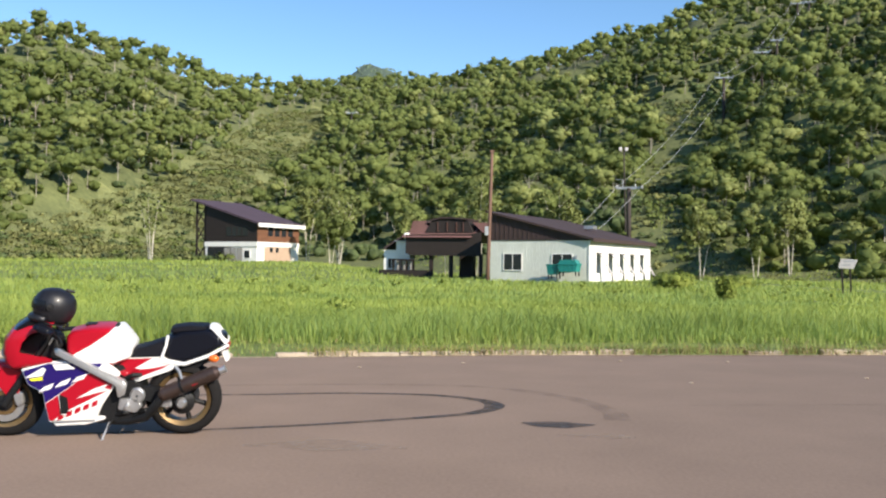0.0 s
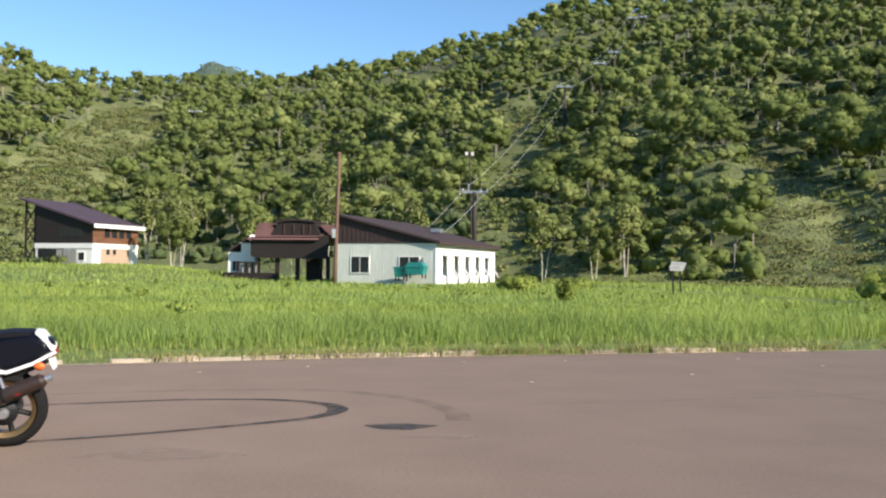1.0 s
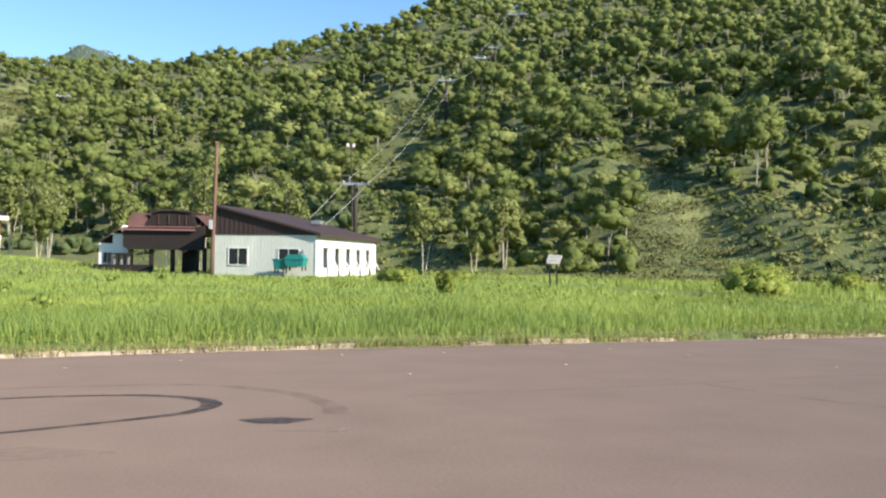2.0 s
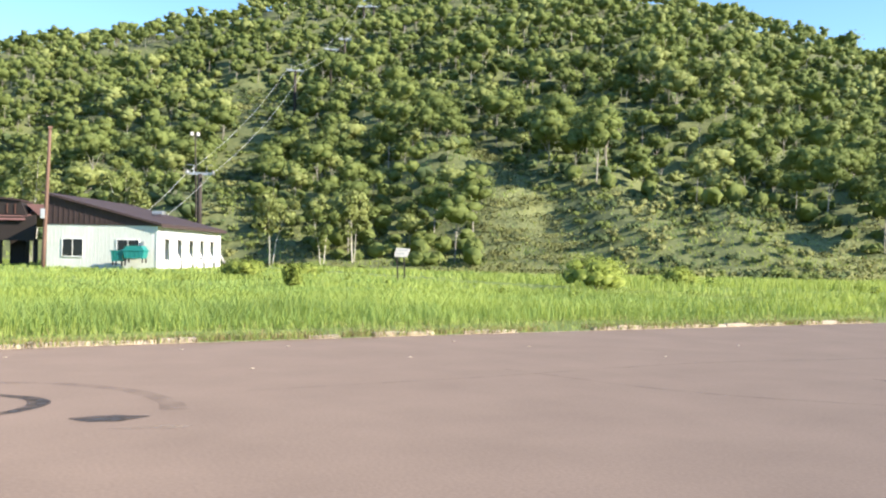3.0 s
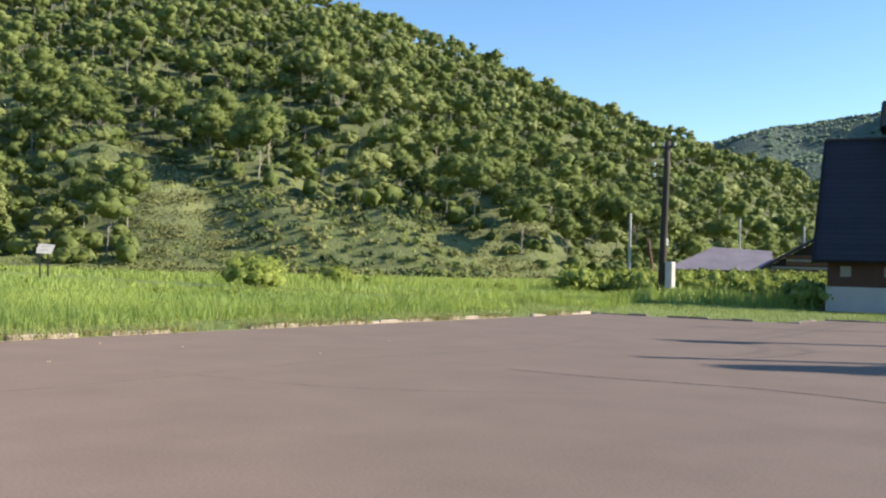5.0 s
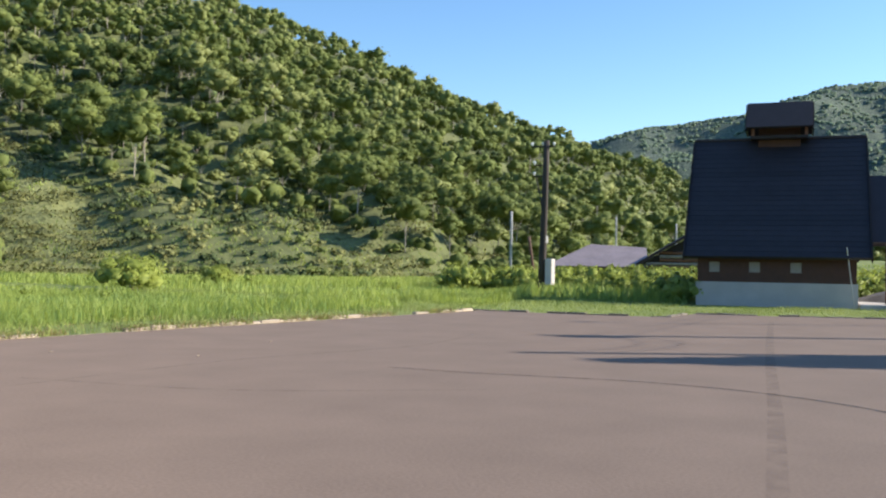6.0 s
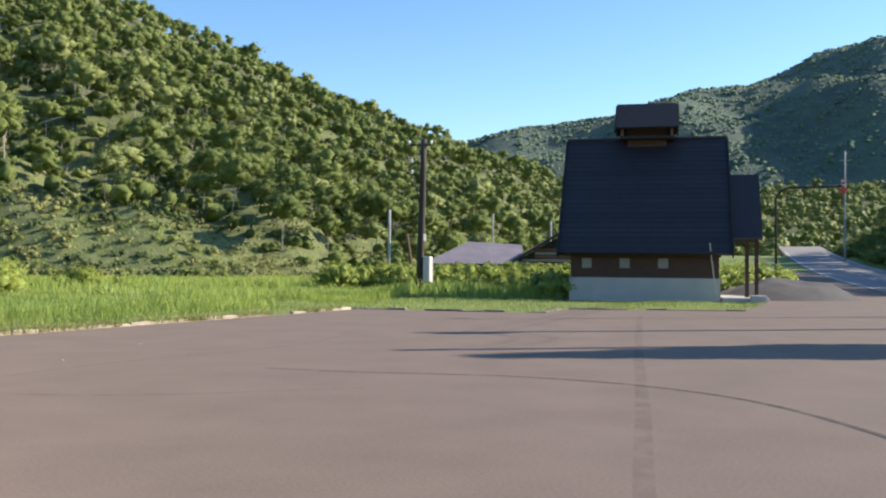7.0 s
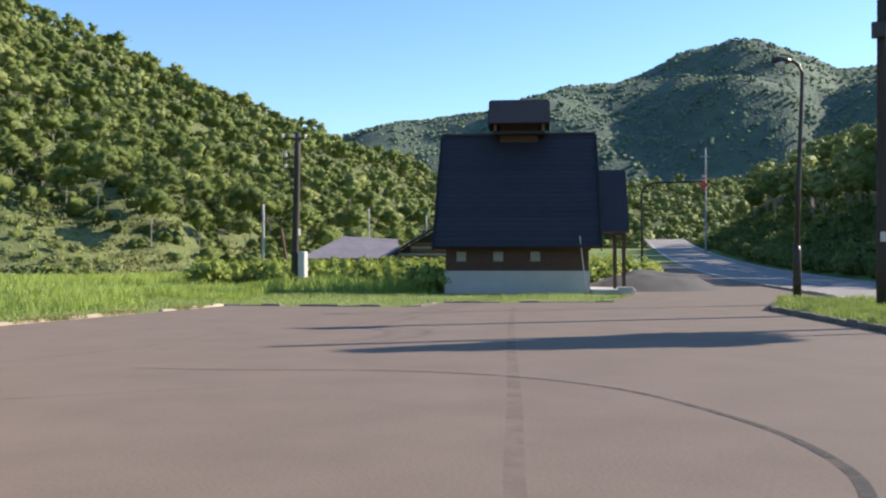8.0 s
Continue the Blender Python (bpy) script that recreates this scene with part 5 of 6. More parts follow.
# ---- grass ----
def blades(places, tall, wide, lean, seed, pieces=2):
    """Bent two-piece blades: corners of four-cornered faces."""
    r = np.random.RandomState(seed)
    n = len(places)
    a, b = r.uniform(0, 6.28, n), r.uniform(0, 6.28, n)
    h = tall * r.uniform(0.55, 1.15, n)
    w = wide * r.uniform(0.6, 1.3, n)
    u = np.stack([np.cos(a), np.sin(a), 0 * a], -1) * w[:, None] / 2
    d = np.stack([np.cos(b), np.sin(b), 0 * b], -1) * (h * lean * r.uniform(0.2, 1.2, n))[:, None]
    up = np.array([0, 0, 1.0])
    p0 = places
    p1 = p0 + d * 0.3 + up * (h * 0.6)[:, None]
    p2 = p0 + d + up * (h * 0.98)[:, None]
    if pieces == 1:
        return np.stack([p0 - u, p0 + u, p2 + u * 0.2, p2 - u * 0.2], 1).reshape(-1, 3)
    return np.stack([p0 - u, p0 + u, p1 + u * 0.85, p1 - u * 0.85, p1 - u * 0.85, p1 + u * 0.85, p2 + u * 0.12, p2 - u * 0.12], 1).reshape(-1, 3)


def field(count, r0, r1, az0=-29, az1=64):
    p, a, q = sow(count, az0, az1, r0, r1)
    return p, a, q


def bare(p):
    """Places taken by buildings, with no grass."""
    x, y = p[:, 0], p[:, 1]
    out = np.zeros(len(p), bool)
    for (ox, oy), (ux, uy), w, d in (((4.26, 85.33), (0.884, -0.466), 9.3, 19), ((-5.85, 96.5), (0.998, -0.06), 10.6, 9), ((-34.37, 132.54), (0.884, -0.466), 10.6, 9.3), ((37.41, 15.3), (0.291, -0.957), 8.2, 6.8)):
        s, t = (x - ox) * ux + (y - oy) * uy, -(x - ox) * uy + (y - oy) * ux
        out |= (s > -0.3) & (s < w + 0.3) & (t > -0.5) & (t < d + 0.3)
    return out


def off_limits(p):
    """The driveway, the lot and the road east of the rest house."""
    al, sd = road_place(p[:, 0], p[:, 1])
    return ((sd > -7) & (sd < ROAD_WIDE + 1)) | ((p[:, 0] < 47) & (p[:, 1] < 9.5))


def before_house(p):
    s, t = (p[:, 0] - 37.41) * 0.291 - (p[:, 1] - 15.3) * 0.957, (p[:, 0] - 37.41) * 0.957 + (p[:, 1] - 15.3) * 0.291
    return (s > -0.4) & (t < 7)


def side_of_lot(p):
    """Metres past the kerb before the rest house (negative on the asphalt)."""
    y = p[:, 1]
    return p[:, 0] - np.interp(y, [6.8, 11.7, 11.71, 16.95], [30.9, 28.5, 26.0, 24.5])


chunks = []
swell = lambda p, size, seed: 0.5 + 0.5 * np.clip(rough_noise(p[:, 0], p[:, 1], size, seed), -1, 1)
for count, r0, r1, tall, wide in ((120000, 14, 25, 0.44, 0.014), (80000, 25, 40, 0.4, 0.028), (60000, 40, 66, 0.42, 0.055), (42000, 66, 112, 0.42, 0.11), (12000, 100, 150, 0.55, 0.22)):
    p, a, q = field(count, r0, r1, -29, 84 if r0 > 30 else 68)
    s = lot_side(p[:, 0], p[:, 1])
    edge = 2.5 + 0.7 * swell(p, 5, 21)
    ditch = (a > 36) & (a < 50.5) & (q > 51) & (q < 55)
    s = np.where(p[:, 0] < 24.5, s, side_of_lot(p) - 0.8 - 8.2 * smooth((a - 55) / 4))
    ok = (s > edge) & ~bare(p) & ~((q < 62) & (a > 67.3)) & ~off_limits(p) & ~ditch
    p, q, a, s = p[ok], q[ok], a[ok], s[ok]
    front = np.exp(-((s - 4.0) / 2.2) ** 2)                     # rank growth behind the mown strip
    bank = ((a > 35) & (a < 52) & (q > 55) & (q < 66)) * 0.8    # uncut stand beyond the ditch
    h = tall * (0.42 + 0.45 * swell(p, 9, 22) + (0.25 + 0.6 * swell(p, 2.5, 23)) * front + bank + 0.7 * smooth((a - 55) / 3) * (q < 56)) * np.clip(0.6 + (s - 2.4) * 0.4, 0.5, 1)
    g = np.column_stack([p, height(p[:, 0], p[:, 1]) + (-0.02)])
    blue = (np.random.RandomState(int(r0) + 3).rand(len(p)) < 0.1 + 0.55 * smooth((rough_noise(p[:, 0] * 0.35, p[:, 1], 14, 24) - 0.1) * 2)) & (bank == 0)
    chunks.append((blades(g[~blue], h[~blue], wide, 0.5, int(r0), 2 if r0 < 40 else 1), GRASS, 4))
    chunks.append((blades(g[blue], h[blue], wide, 0.5, int(r0) + 1, 2 if r0 < 40 else 1), SEDGE, 4))
grass = stuff("tall_grass", chunks, "tall bright green meadow grass", "grass")

chunks = []
p, a, q = field(140000, 12, 46, -29, 79)
s = lot_side(p[:, 0], p[:, 1])
ok = ((p[:, 0] < 25.2) & (s > 0.12) & (s < 3.2)) | ((p[:, 0] >= 24.8) & (side_of_lot(p) > 0.18) & (side_of_lot(p) < np.where(before_house(p), 9, 13.5)) & ~bare(p) & (p[:, 1] > 6.9))
p = p[ok]
s = lot_side(p[:, 0], p[:, 1])
g = np.column_stack([p, np.full(len(p), -0.02)])
dry = (np.random.RandomState(4).rand(len(p)) < np.where(s < 0.7, 0.2 + 0.3 * swell(p, 4, 31), 0.12)) & (p[:, 0] < 25)
lush = swell(p, 7, 33)
tall = np.where(s < 0.6, 0.09, 0.13) * (0.5 + 1.0 * lush)
chunks.append((blades(g[~dry], tall[~dry], 0.014, 0.7, 1), TURF, 4))
chunks.append((blades(g[dry], tall[dry] * 0.8, 0.013, 0.9, 2), DRY, 4))
# tufts that hang over the kerb
line = [q for q in along_line([p for p in LOT_EDGE if p[0] > -13], 0.05)]
r = np.random.RandomState(12)
pl = np.array([(x - math.sin(t) * o, y + math.cos(t) * o, 0.02) for (x, y, t), o in zip(line * 15, r.uniform(-0.07, 0.26, len(line) * 15))])
keep = rough_noise(pl[:, 0], pl[:, 1], 2.2, 41) > -0.25
pl = pl[keep]
d = r.rand(len(pl)) < 0.55
chunks.append((blades(pl[d], np.full(d.sum(), 0.13), 0.012, 1.0, 3), DRY, 4))
chunks.append((blades(pl[~d], np.full((~d).sum(), 0.14), 0.013, 0.9, 5), TURF, 4))
# the verge by the road
r = np.random.RandomState(15)
x = r.uniform(9.5, 32.2, 16000)
k0, k1 = np.interp(x, [9.5, 20.4, 27.6, 31.9], [-4.7, -1.0, 1.5, 1.6]), (x - 37.8) * 0.181 - 0.1
y = k1 + (k0 - k1) * r.rand(len(x))
chunks.append((blades(np.column_stack([x, y, np.full(len(x), 0.1)]), np.full(len(x), 0.17) * (0.6 + swell(np.column_stack([x, y]), 3, 44)), 0.018, 0.8, 6), TURF, 4))
stuff("short_grass", chunks, "short verge grass with dry straw along the kerb", "grass")

# ---- leafy plants and bushes ----
def bush_form(seed, wide, tall, lobes, per, leaf, up=0.0, heart=True):
    r = np.random.RandomState(seed)
    out = []
    for k in range(lobes):
        a, d = r.uniform(0, 6.28), wide * 0.5 * math.sqrt(r.rand())
        c, size = np.array([math.cos(a) * d, math.sin(a) * d, tall * r.uniform(0.25, 0.75)]), np.array([wide * 0.3, wide * 0.3, tall * 0.35])
        out += ([dense_heart(r, c, size, 0.6)] if heart else []) + [lobe_leaves(r, c, size, per, leaf)]
    out = np.concatenate(out)
    if up:      # only the shading normals tilt upward, so the leaves look more sunlit
        n = out[:, 3:] * (1 - up) + np.array([0, 0, up])
        out[:, 3:] = n / np.linalg.norm(n, axis=1)[:, None]
    return out


def sprinkle(places, forms, mat, s0, s1, seed):
    r = np.random.RandomState(seed)
    which = r.randint(0, len(forms), len(places))
    return [(scatter(f, places[which == k], r.uniform(0, 6.28, (which == k).sum()), r.uniform(s0, s1, (which == k).sum())), mat, 3) for k, f in enumerate(forms)]


KNOT = [bush_form(300 + k, 1.1, 1.05, 6, 26, 0.08, 0.35) for k in range(4)]
p, a, q = sow(9000, 52, 80, 27, 66)
s = side_of_lot(p)
ok = (s > 4.2 + 3.2 * swell(p, 5, 51)) & ((a > 68) | (q > np.interp(a, [52, 60, 64, 66, 67.5], [55, 52.5, 50, 44, 39]) + 2.5 * swell(p, 6, 52))) & ~bare(p) & (lot_side(p[:, 0], p[:, 1]) > -40) & (a < 81) & (a > 53)
ok &= ~((a > 72) & (q < 48) & (p[:, 0] < 46) & (p[:, 1] < 9.0)) & ~((p[:, 0] > 43) & (p[:, 1] < 10.8))
ok &= ~((np.abs(p[:, 0] - 70) < 6) & (np.abs(p[:, 1] - 37) < 6))
ok &= ~before_house(p)
p = p[ok]
p = p[thin(p, 0.8)]
g = np.column_stack([p, height(p[:, 0], p[:, 1])])
chunks = sprinkle(g, KNOT, BROAD, 0.75, 1.5, 61)
stuff("knotweed_thicket", chunks, "bright broad-leaved knotweed thicket behind the lot", "shrubs")

LOW = [bush_form(320 + k, 0.45, 0.3, 4, 16, 0.05, 0.3, False) for k in range(3)]
p, a, q = field(140, 20, 60)
ok = (lot_side(p[:, 0], p[:, 1]) > 3) & (swell(p, 8, 66) > 0.55) & ((p[:, 0] < 24) | (side_of_lot(p) > 4))
p = p[ok]
chunks = sprinkle(np.column_stack([p, height(p[:, 0], p[:, 1]) + 0.3]), LOW, GRASS, 0.7, 1.3, 62)
stuff("butterbur_patches", chunks, "low broad-leaved weeds among the grass", "weeds")


def bush(place, wide, tall, seed, label, mat=BROAD, leaf=0.055):
    x, y = place
    b = empty("bush", Matrix.Translation((x, y, float(height(np.array([x]), np.array([y]))[0]))), label=label, category="bush", group="bushes in the field")
    f = bush_form(seed, wide, tall, 16, 150, leaf, 0.4, wide > 1)
    fo = chunk_mesh("foliage", [(f, mat, 3)])
    fo.parent = b
    st = bars([(((0, 0, -0.1), 0.03), ((math.cos(k) * wide * 0.25, math.sin(k) * wide * 0.25, tall * 0.7), 0.012)) for k in range(0, 6)])
    so = chunk_mesh("stems", [(st, BARK, 4)])
    so.parent = b


for place, w, t, s, l in (((25.6, 37.0), 2.4, 1.7, 71, "bright green leafy bush in the meadow"), ((27.6, 39.4), 1.4, 1.5, 72, "bright green leafy bush in the meadow"), ((14.2, 58.3), 2.0, 1.1, 73, "low dull green bush in the meadow"),
                          ((11.4, 38.3), 0.6, 1.0, 74, "small slender shrub in the meadow"), ((36.5, 44.0), 1.6, 1.2, 75, "low leafy bush in the meadow"), ((19.0, 62.0), 2.0, 0.9, 76, "low dull green bush in the meadow")):
    bush(place, w, t, s, l)

# bamboo grass and scrub over the open slopes and under the trees
SCRUB = [bush_form(340 + k, 2.6, 0.5, 5, 14, 0.13, 0.7, False) for k in range(4)]
p, a, q = sow(105000, -31, 70, 92, 400)
foot = np.interp(a, A0, [row[3] for row in RIDGE])
z = height(p[:, 0], p[:, 1])
rise = np.degrees(np.arctan2(z - 1.4, q))
clear = (rough_noise(p[:, 0], p[:, 1], 34, 71) < -1.85) & (q > foot) | inside(SKI_RUN, a, rise) | inside(LIFT_CUT, a, rise) | inside(SCAR, a, rise)
dice = np.random.RandomState(3).rand(len(p))
ok = (q > foot - 8) & (clear & (dice < np.where(q > 230, 0.25, 0.45)) | (q < foot + 30) & (dice < 0.12) & (np.abs(a + 1) > 13)) & ~bare(p)
ok &= ~((a > 58) & (q < 90))
pale = ~(inside(SCAR, a, rise) | inside(LIFT_CUT, a, rise)) | inside(PALE_SPUR, a, rise) | inside(PALE_NOSE, a, rise)
shrub = (inside(SCAR, a, rise) | inside(LIFT_CUT, a, rise)) & ~pale & (q > foot - 4) | inside(SKI_RUN, a, rise) & (q > foot - 20) & (rough_noise(p[:, 0], p[:, 1], 22, 75) + 2 * dice > 0.5)
ok &= pale
sp, sz = p[shrub], z[shrub]
keep = thin(sp, 1.75)
sp, sz = sp[keep], sz[keep]
p, z = p[ok], z[ok]
SHRUB = [bush_form(350 + k, 2.0, 1.1, 4, 18, 0.14, 0.4) for k in range(4)]
tone = np.random.RandomState(5).rand(len(sp)) + 0.35 * rough_noise(sp[:, 0], sp[:, 1], 16, 74)
shrubs = []
# dark leaves among the shrubs also stand in for shadow in the lift cut
for lo, hi, mat in ((-9, 0.24, DARK_LEAF), (0.24, 0.66, LEAF), (0.66, 9, SASA)):
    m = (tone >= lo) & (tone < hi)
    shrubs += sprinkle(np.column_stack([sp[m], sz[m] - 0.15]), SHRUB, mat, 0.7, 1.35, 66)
stuff("bamboo_grass", shrubs + sprinkle(np.column_stack([p, z - 0.15]), SCRUB, SASA, 0.9, 1.55, 63), "dull green bamboo grass and scrub on the slopes", "scrub")

# ---- bank beyond the road: scrub and trees ----
FINE = [tree_form(400 + k, 8.5, 5.4 - 0.4 * k, 11, 34, 0.17, low=0.14 + 0.06 * (k % 2), limbs=5) for k in range(4)]
r = np.random.RandomState(81)
al, sd = r.uniform(12, 150, 300), ROAD_WIDE + 8.5 + r.uniform(0, 1, 300) ** 1.3 * 32
p = np.stack([ROAD_FROM.x + ROAD_DIR.x * al + ROAD_SIDE.x * sd, ROAD_FROM.y + ROAD_DIR.y * al + ROAD_SIDE.y * sd], -1)
p = p[thin(p, 3.6)]
z = height(p[:, 0], p[:, 1])
which, turns, sizes = r.randint(0, 4, len(p)), r.uniform(0, 6.28, len(p)), r.uniform(0.65, 1.15, len(p))
chunks = []
for k, (wood, leaves) in enumerate(FINE):
    m = which == k
    pl = np.column_stack([p[m], z[m]])
    # half the forms take the bright leaf to lighten the backlit bank by colour
    chunks += [(scatter(wood, pl, turns[m], sizes[m]), BARK, 4), (scatter(leaves, pl, turns[m], sizes[m]), LEAF if k < 2 else LEAF_BRIGHT, 3)]
al, sd = 4 + 146 * r.uniform(0, 1, 1100) ** 1.4, ROAD_WIDE + 1.6 + r.uniform(0, 1, 1100) ** 2 * 14
p = np.stack([ROAD_FROM.x + ROAD_DIR.x * al + ROAD_SIDE.x * sd, ROAD_FROM.y + ROAD_DIR.y * al + ROAD_SIDE.y * sd], -1)
chunks += sprinkle(np.column_stack([p, height(p[:, 0], p[:, 1]) - 0.1]), [bush_form(360 + k, 1.8, 1.5, 5, 20, 0.16) for k in range(3)], LEAF, 0.7, 1.3, 64)
stuff("bank_wood", chunks, "shaded trees and scrub on the bank beyond the road", "wood")

# ---- single birches before the forest ----
def birch(place, tall, wide, stems, seed, mat, thick, label, per=34):
    x, y = place
    g = float(height(np.array([x]), np.array([y]))[0])
    t = empty("birch_tree", Matrix.Translation((x, y, g)), label=label, category="tree", group="birches before the forest")
    r = np.random.RandomState(seed)
    wood, leaves = [], []
    for k in range(stems):
        a = 6.28 * k / stems + r.uniform(-0.4, 0.4)
        tip = np.array([math.cos(a) * wide * r.uniform(0.25, 0.6), math.sin(a) * wide * r.uniform(0.25, 0.6), tall * r.uniform(0.78, 0.98)])
        low = np.array([math.cos(a) * 0.15, math.sin(a) * 0.15, -0.3])
        mid = low + (tip - low) * 0.45 * np.array([0.6, 0.6, 1])
        wood += [((tuple(low), thick), (tuple(mid), thick * 0.7)), ((tuple(mid), thick * 0.7), (tuple(tip), thick * 0.2))]
        for j in range(6):
            f = 0.4 + 0.58 * (j + r.rand()) / 6
            s = low + (tip - low) * f
            b = r.uniform(0, 6.28)
            e = s + np.array([math.cos(b), math.sin(b), 0.9]) * wide * r.uniform(0.18, 0.42) * (1.2 - 0.6 * f)
            wood.append(((tuple(s), thick * 0.35), (tuple(e), thick * 0.08)))
            leaves.append(lobe_leaves(r, e, np.array([1, 1, 0.8]) * wide * r.uniform(0.16, 0.27), per * 2, 0.22))
    w, l = bars(wood, 6), np.concatenate(leaves)
    tr = chunk_mesh("trunk", [(w, BARK_WHITE, 4)])
    cr = chunk_mesh("crown", [(l, mat, 3)])
    tr.parent = cr.parent = t


BARK_WHITE = material("white_birch_bark", (0.55, 0.5, 0.42), 0.8, 0.35, 0.8, 8, 0.2)
for place, tall, wide, stems, seed, mat, thick, label, per in (
        ((-15.1, 138.0), 11.5, 4.6, 5, 501, LEAF_BRIGHT, 0.17, "many-stemmed white birch with a yellow-green crown", 22),
        ((-19.6, 137.0), 12, 4.0, 3, 502, LEAF_BRIGHT, 0.15, "white birch with a yellow-green crown", 30),
        ((-36.0, 117.0), 8.5, 3.0, 4, 503, LEAF_BRIGHT, 0.17, "half-bare white birch beside the cabin", 5),
        ((4.1, 112.0), 12.0, 4.4, 4, 504, LEAF_BRIGHT, 0.15, "pale birch behind the hall", 22),
        ((14.0, 115.0), 11.5, 4.0, 3, 505, LEAF_BRIGHT, 0.17, "pale birch behind the hall", 30),
        ((-4.4, 115.0), 8.0, 3.4, 3, 506, LEAF_BRIGHT, 0.12, "young birch behind the lodge", 40),
        ((0.5, 118.0), 7.5, 2.8, 2, 507, LEAF_BRIGHT, 0.12, "young birch behind the lodge", 40),
        ((28.8, 106.0), 9.0, 3.6, 3, 508, LEAF_BRIGHT, 0.13, "pale birch at the forest edge", 34),
        ((33.8, 102.5), 7.5, 3.2, 2, 509, LEAF, 0.13, "small birch with a white trunk at the forest edge", 34),
        ((38.0, 104.0), 9.0, 3.4, 3, 510, LEAF_BRIGHT, 0.12, "young birch at the forest edge", 40),
        ((-15.5, 131.0), 7.0, 3.4, 3, 511, LEAF, 0.1, "leafy birch beside the cabin", 40)):
    birch(place, tall, wide, stems, seed, mat, thick * 0.42, label, int(per * 1.6))

# tree by the road that shades the lot
def larch(place, tall, low, wide, seed, label):
    """A narrow cone-shaped tree."""
    x, y = place
    g = float(height(np.array([x]), np.array([y]))[0])
    t = empty("larch_tree", Matrix.Translation((x, y, g)), label=label, category="tree")
    r = np.random.RandomState(seed)
    leaves, wood = [], [(((0, 0, -0.3), 0.17), ((0, 0, tall * 0.95), 0.03))]
    for k in range(34):
        f = k / 33
        z, a, d = low + (tall - low) * f, k * 2.4, wide * (1.02 - f) * r.uniform(0.5, 1.0)
        c = np.array([math.cos(a) * d * 0.6, math.sin(a) * d * 0.6, z])
        wood.append((((0, 0, z), 0.03), (tuple(c), 0.012)))
        size = np.array([0.42, 0.42, 0.3]) * (0.6 + wide * (1 - f) * 0.6)
        leaves += [dense_heart(r, c, size, 0.85), lobe_leaves(r, c, size, 200, 0.2)]
    w, l = bars(wood, 6), np.concatenate(leaves)
    tr, cr = chunk_mesh("trunk", [(w, BARK, 4)]), chunk_mesh("crown", [(l, LEAF, 3)])
    tr.parent = cr.parent = t


larch((29.0, -10.9), 12.6, 9.2, 1.8, 520, "narrow roadside larch shading the lot")

# ---- motorcycle ----
def paint(name, tone, rough=0.35, coat=0.25, metal=0.0):
    return material(name, tone, rough, 0.06, 6, 60, 0.0, metal=metal, coat=coat, gloss=0.3)


M_RED, M_WHITE, M_BLUE = paint("gloss_red_paint", (0.36, 0.004, 0.016)), paint("gloss_white_paint", (0.8, 0.79, 0.77)), paint("gloss_violet_paint", (0.016, 0.007, 0.11))
M_BLACK, M_SEAT = paint("gloss_black_paint", (0.004, 0.005, 0.01), 0.35, 0.1), material("black_seat_vinyl", (0.008, 0.008, 0.012), 0.6, 0.2, 6, 60, 0.1, gloss=0.2)
M_ALU = material("brushed_aluminium", (0.6, 0.6, 0.6), 0.38, 0.12, 8, 60, 0.05, metal=0.85)
M_DARK = material("dark_engine_metal", (0.012, 0.012, 0.013), 0.5, 0.4, 8, 50, 0.2, metal=0.2, gloss=0.3)
M_GOLD = material("gold_wheel_paint", (0.21, 0.135, 0.06), 0.4, 0.2, 8, 50, 0.0, metal=0.6)
M_TYRE = material("tyre_rubber", (0.014, 0.013, 0.013), 0.9, 0.3, 6, 60, 0.2, gloss=0.15)
M_CAN = material("bronze_exhaust_can", (0.075, 0.05, 0.042), 0.35, 0.25, 8, 50, 0.05, metal=0.6)
M_YELLOW, M_ORANGE = paint("yellow_sticker", (0.75, 0.68, 0.04), 0.4, 0.2), paint("orange_lens", (0.7, 0.14, 0.02), 0.2, 0.5)
M_SCREEN = paint("smoked_windscreen", (0.006, 0.006, 0.009), 0.2, 0.1)


def shell(outline, layers):
    """A rounded solid: a side outline of (x, z), stacked across at (y, size, shift x, shift z)."""
    bm = bmesh.new()
    cx, cz = sum(p[0] for p in outline) / len(outline), sum(p[1] for p in outline) / len(outline)
    rings = [[bm.verts.new((cx + (x - cx) * s + dx, y, cz + (z - cz) * s + dz)) for x, z in outline] for y, s, dx, dz in layers]
    for a, b in zip(rings, rings[1:]):
        for i in range(len(outline)):
            j = (i + 1) % len(outline)
            bm.faces.new((a[i], a[j], b[j], b[i]))
    bm.faces.new(rings[0])
    bm.faces.new(rings[-1][::-1])
    bmesh.ops.recalc_face_normals(bm, faces=bm.faces)
    edges = [e for e in bm.edges if e.calc_face_angle(0) > 0.6]
    bmesh.ops.bevel(bm, geom=edges, offset=0.008, segments=2, affect="EDGES", clamp_overlap=True)
    return bm


def sym(w, round_by=0.16, n=4):
    """Layers from one side to the other, smaller at the sides."""
    ys = [math.sin(math.pi / 2 * k / n) for k in range(-n, n + 1)]
    return [(w * y, 1 - round_by * abs(y) ** 3, 0, 0) for y in ys]


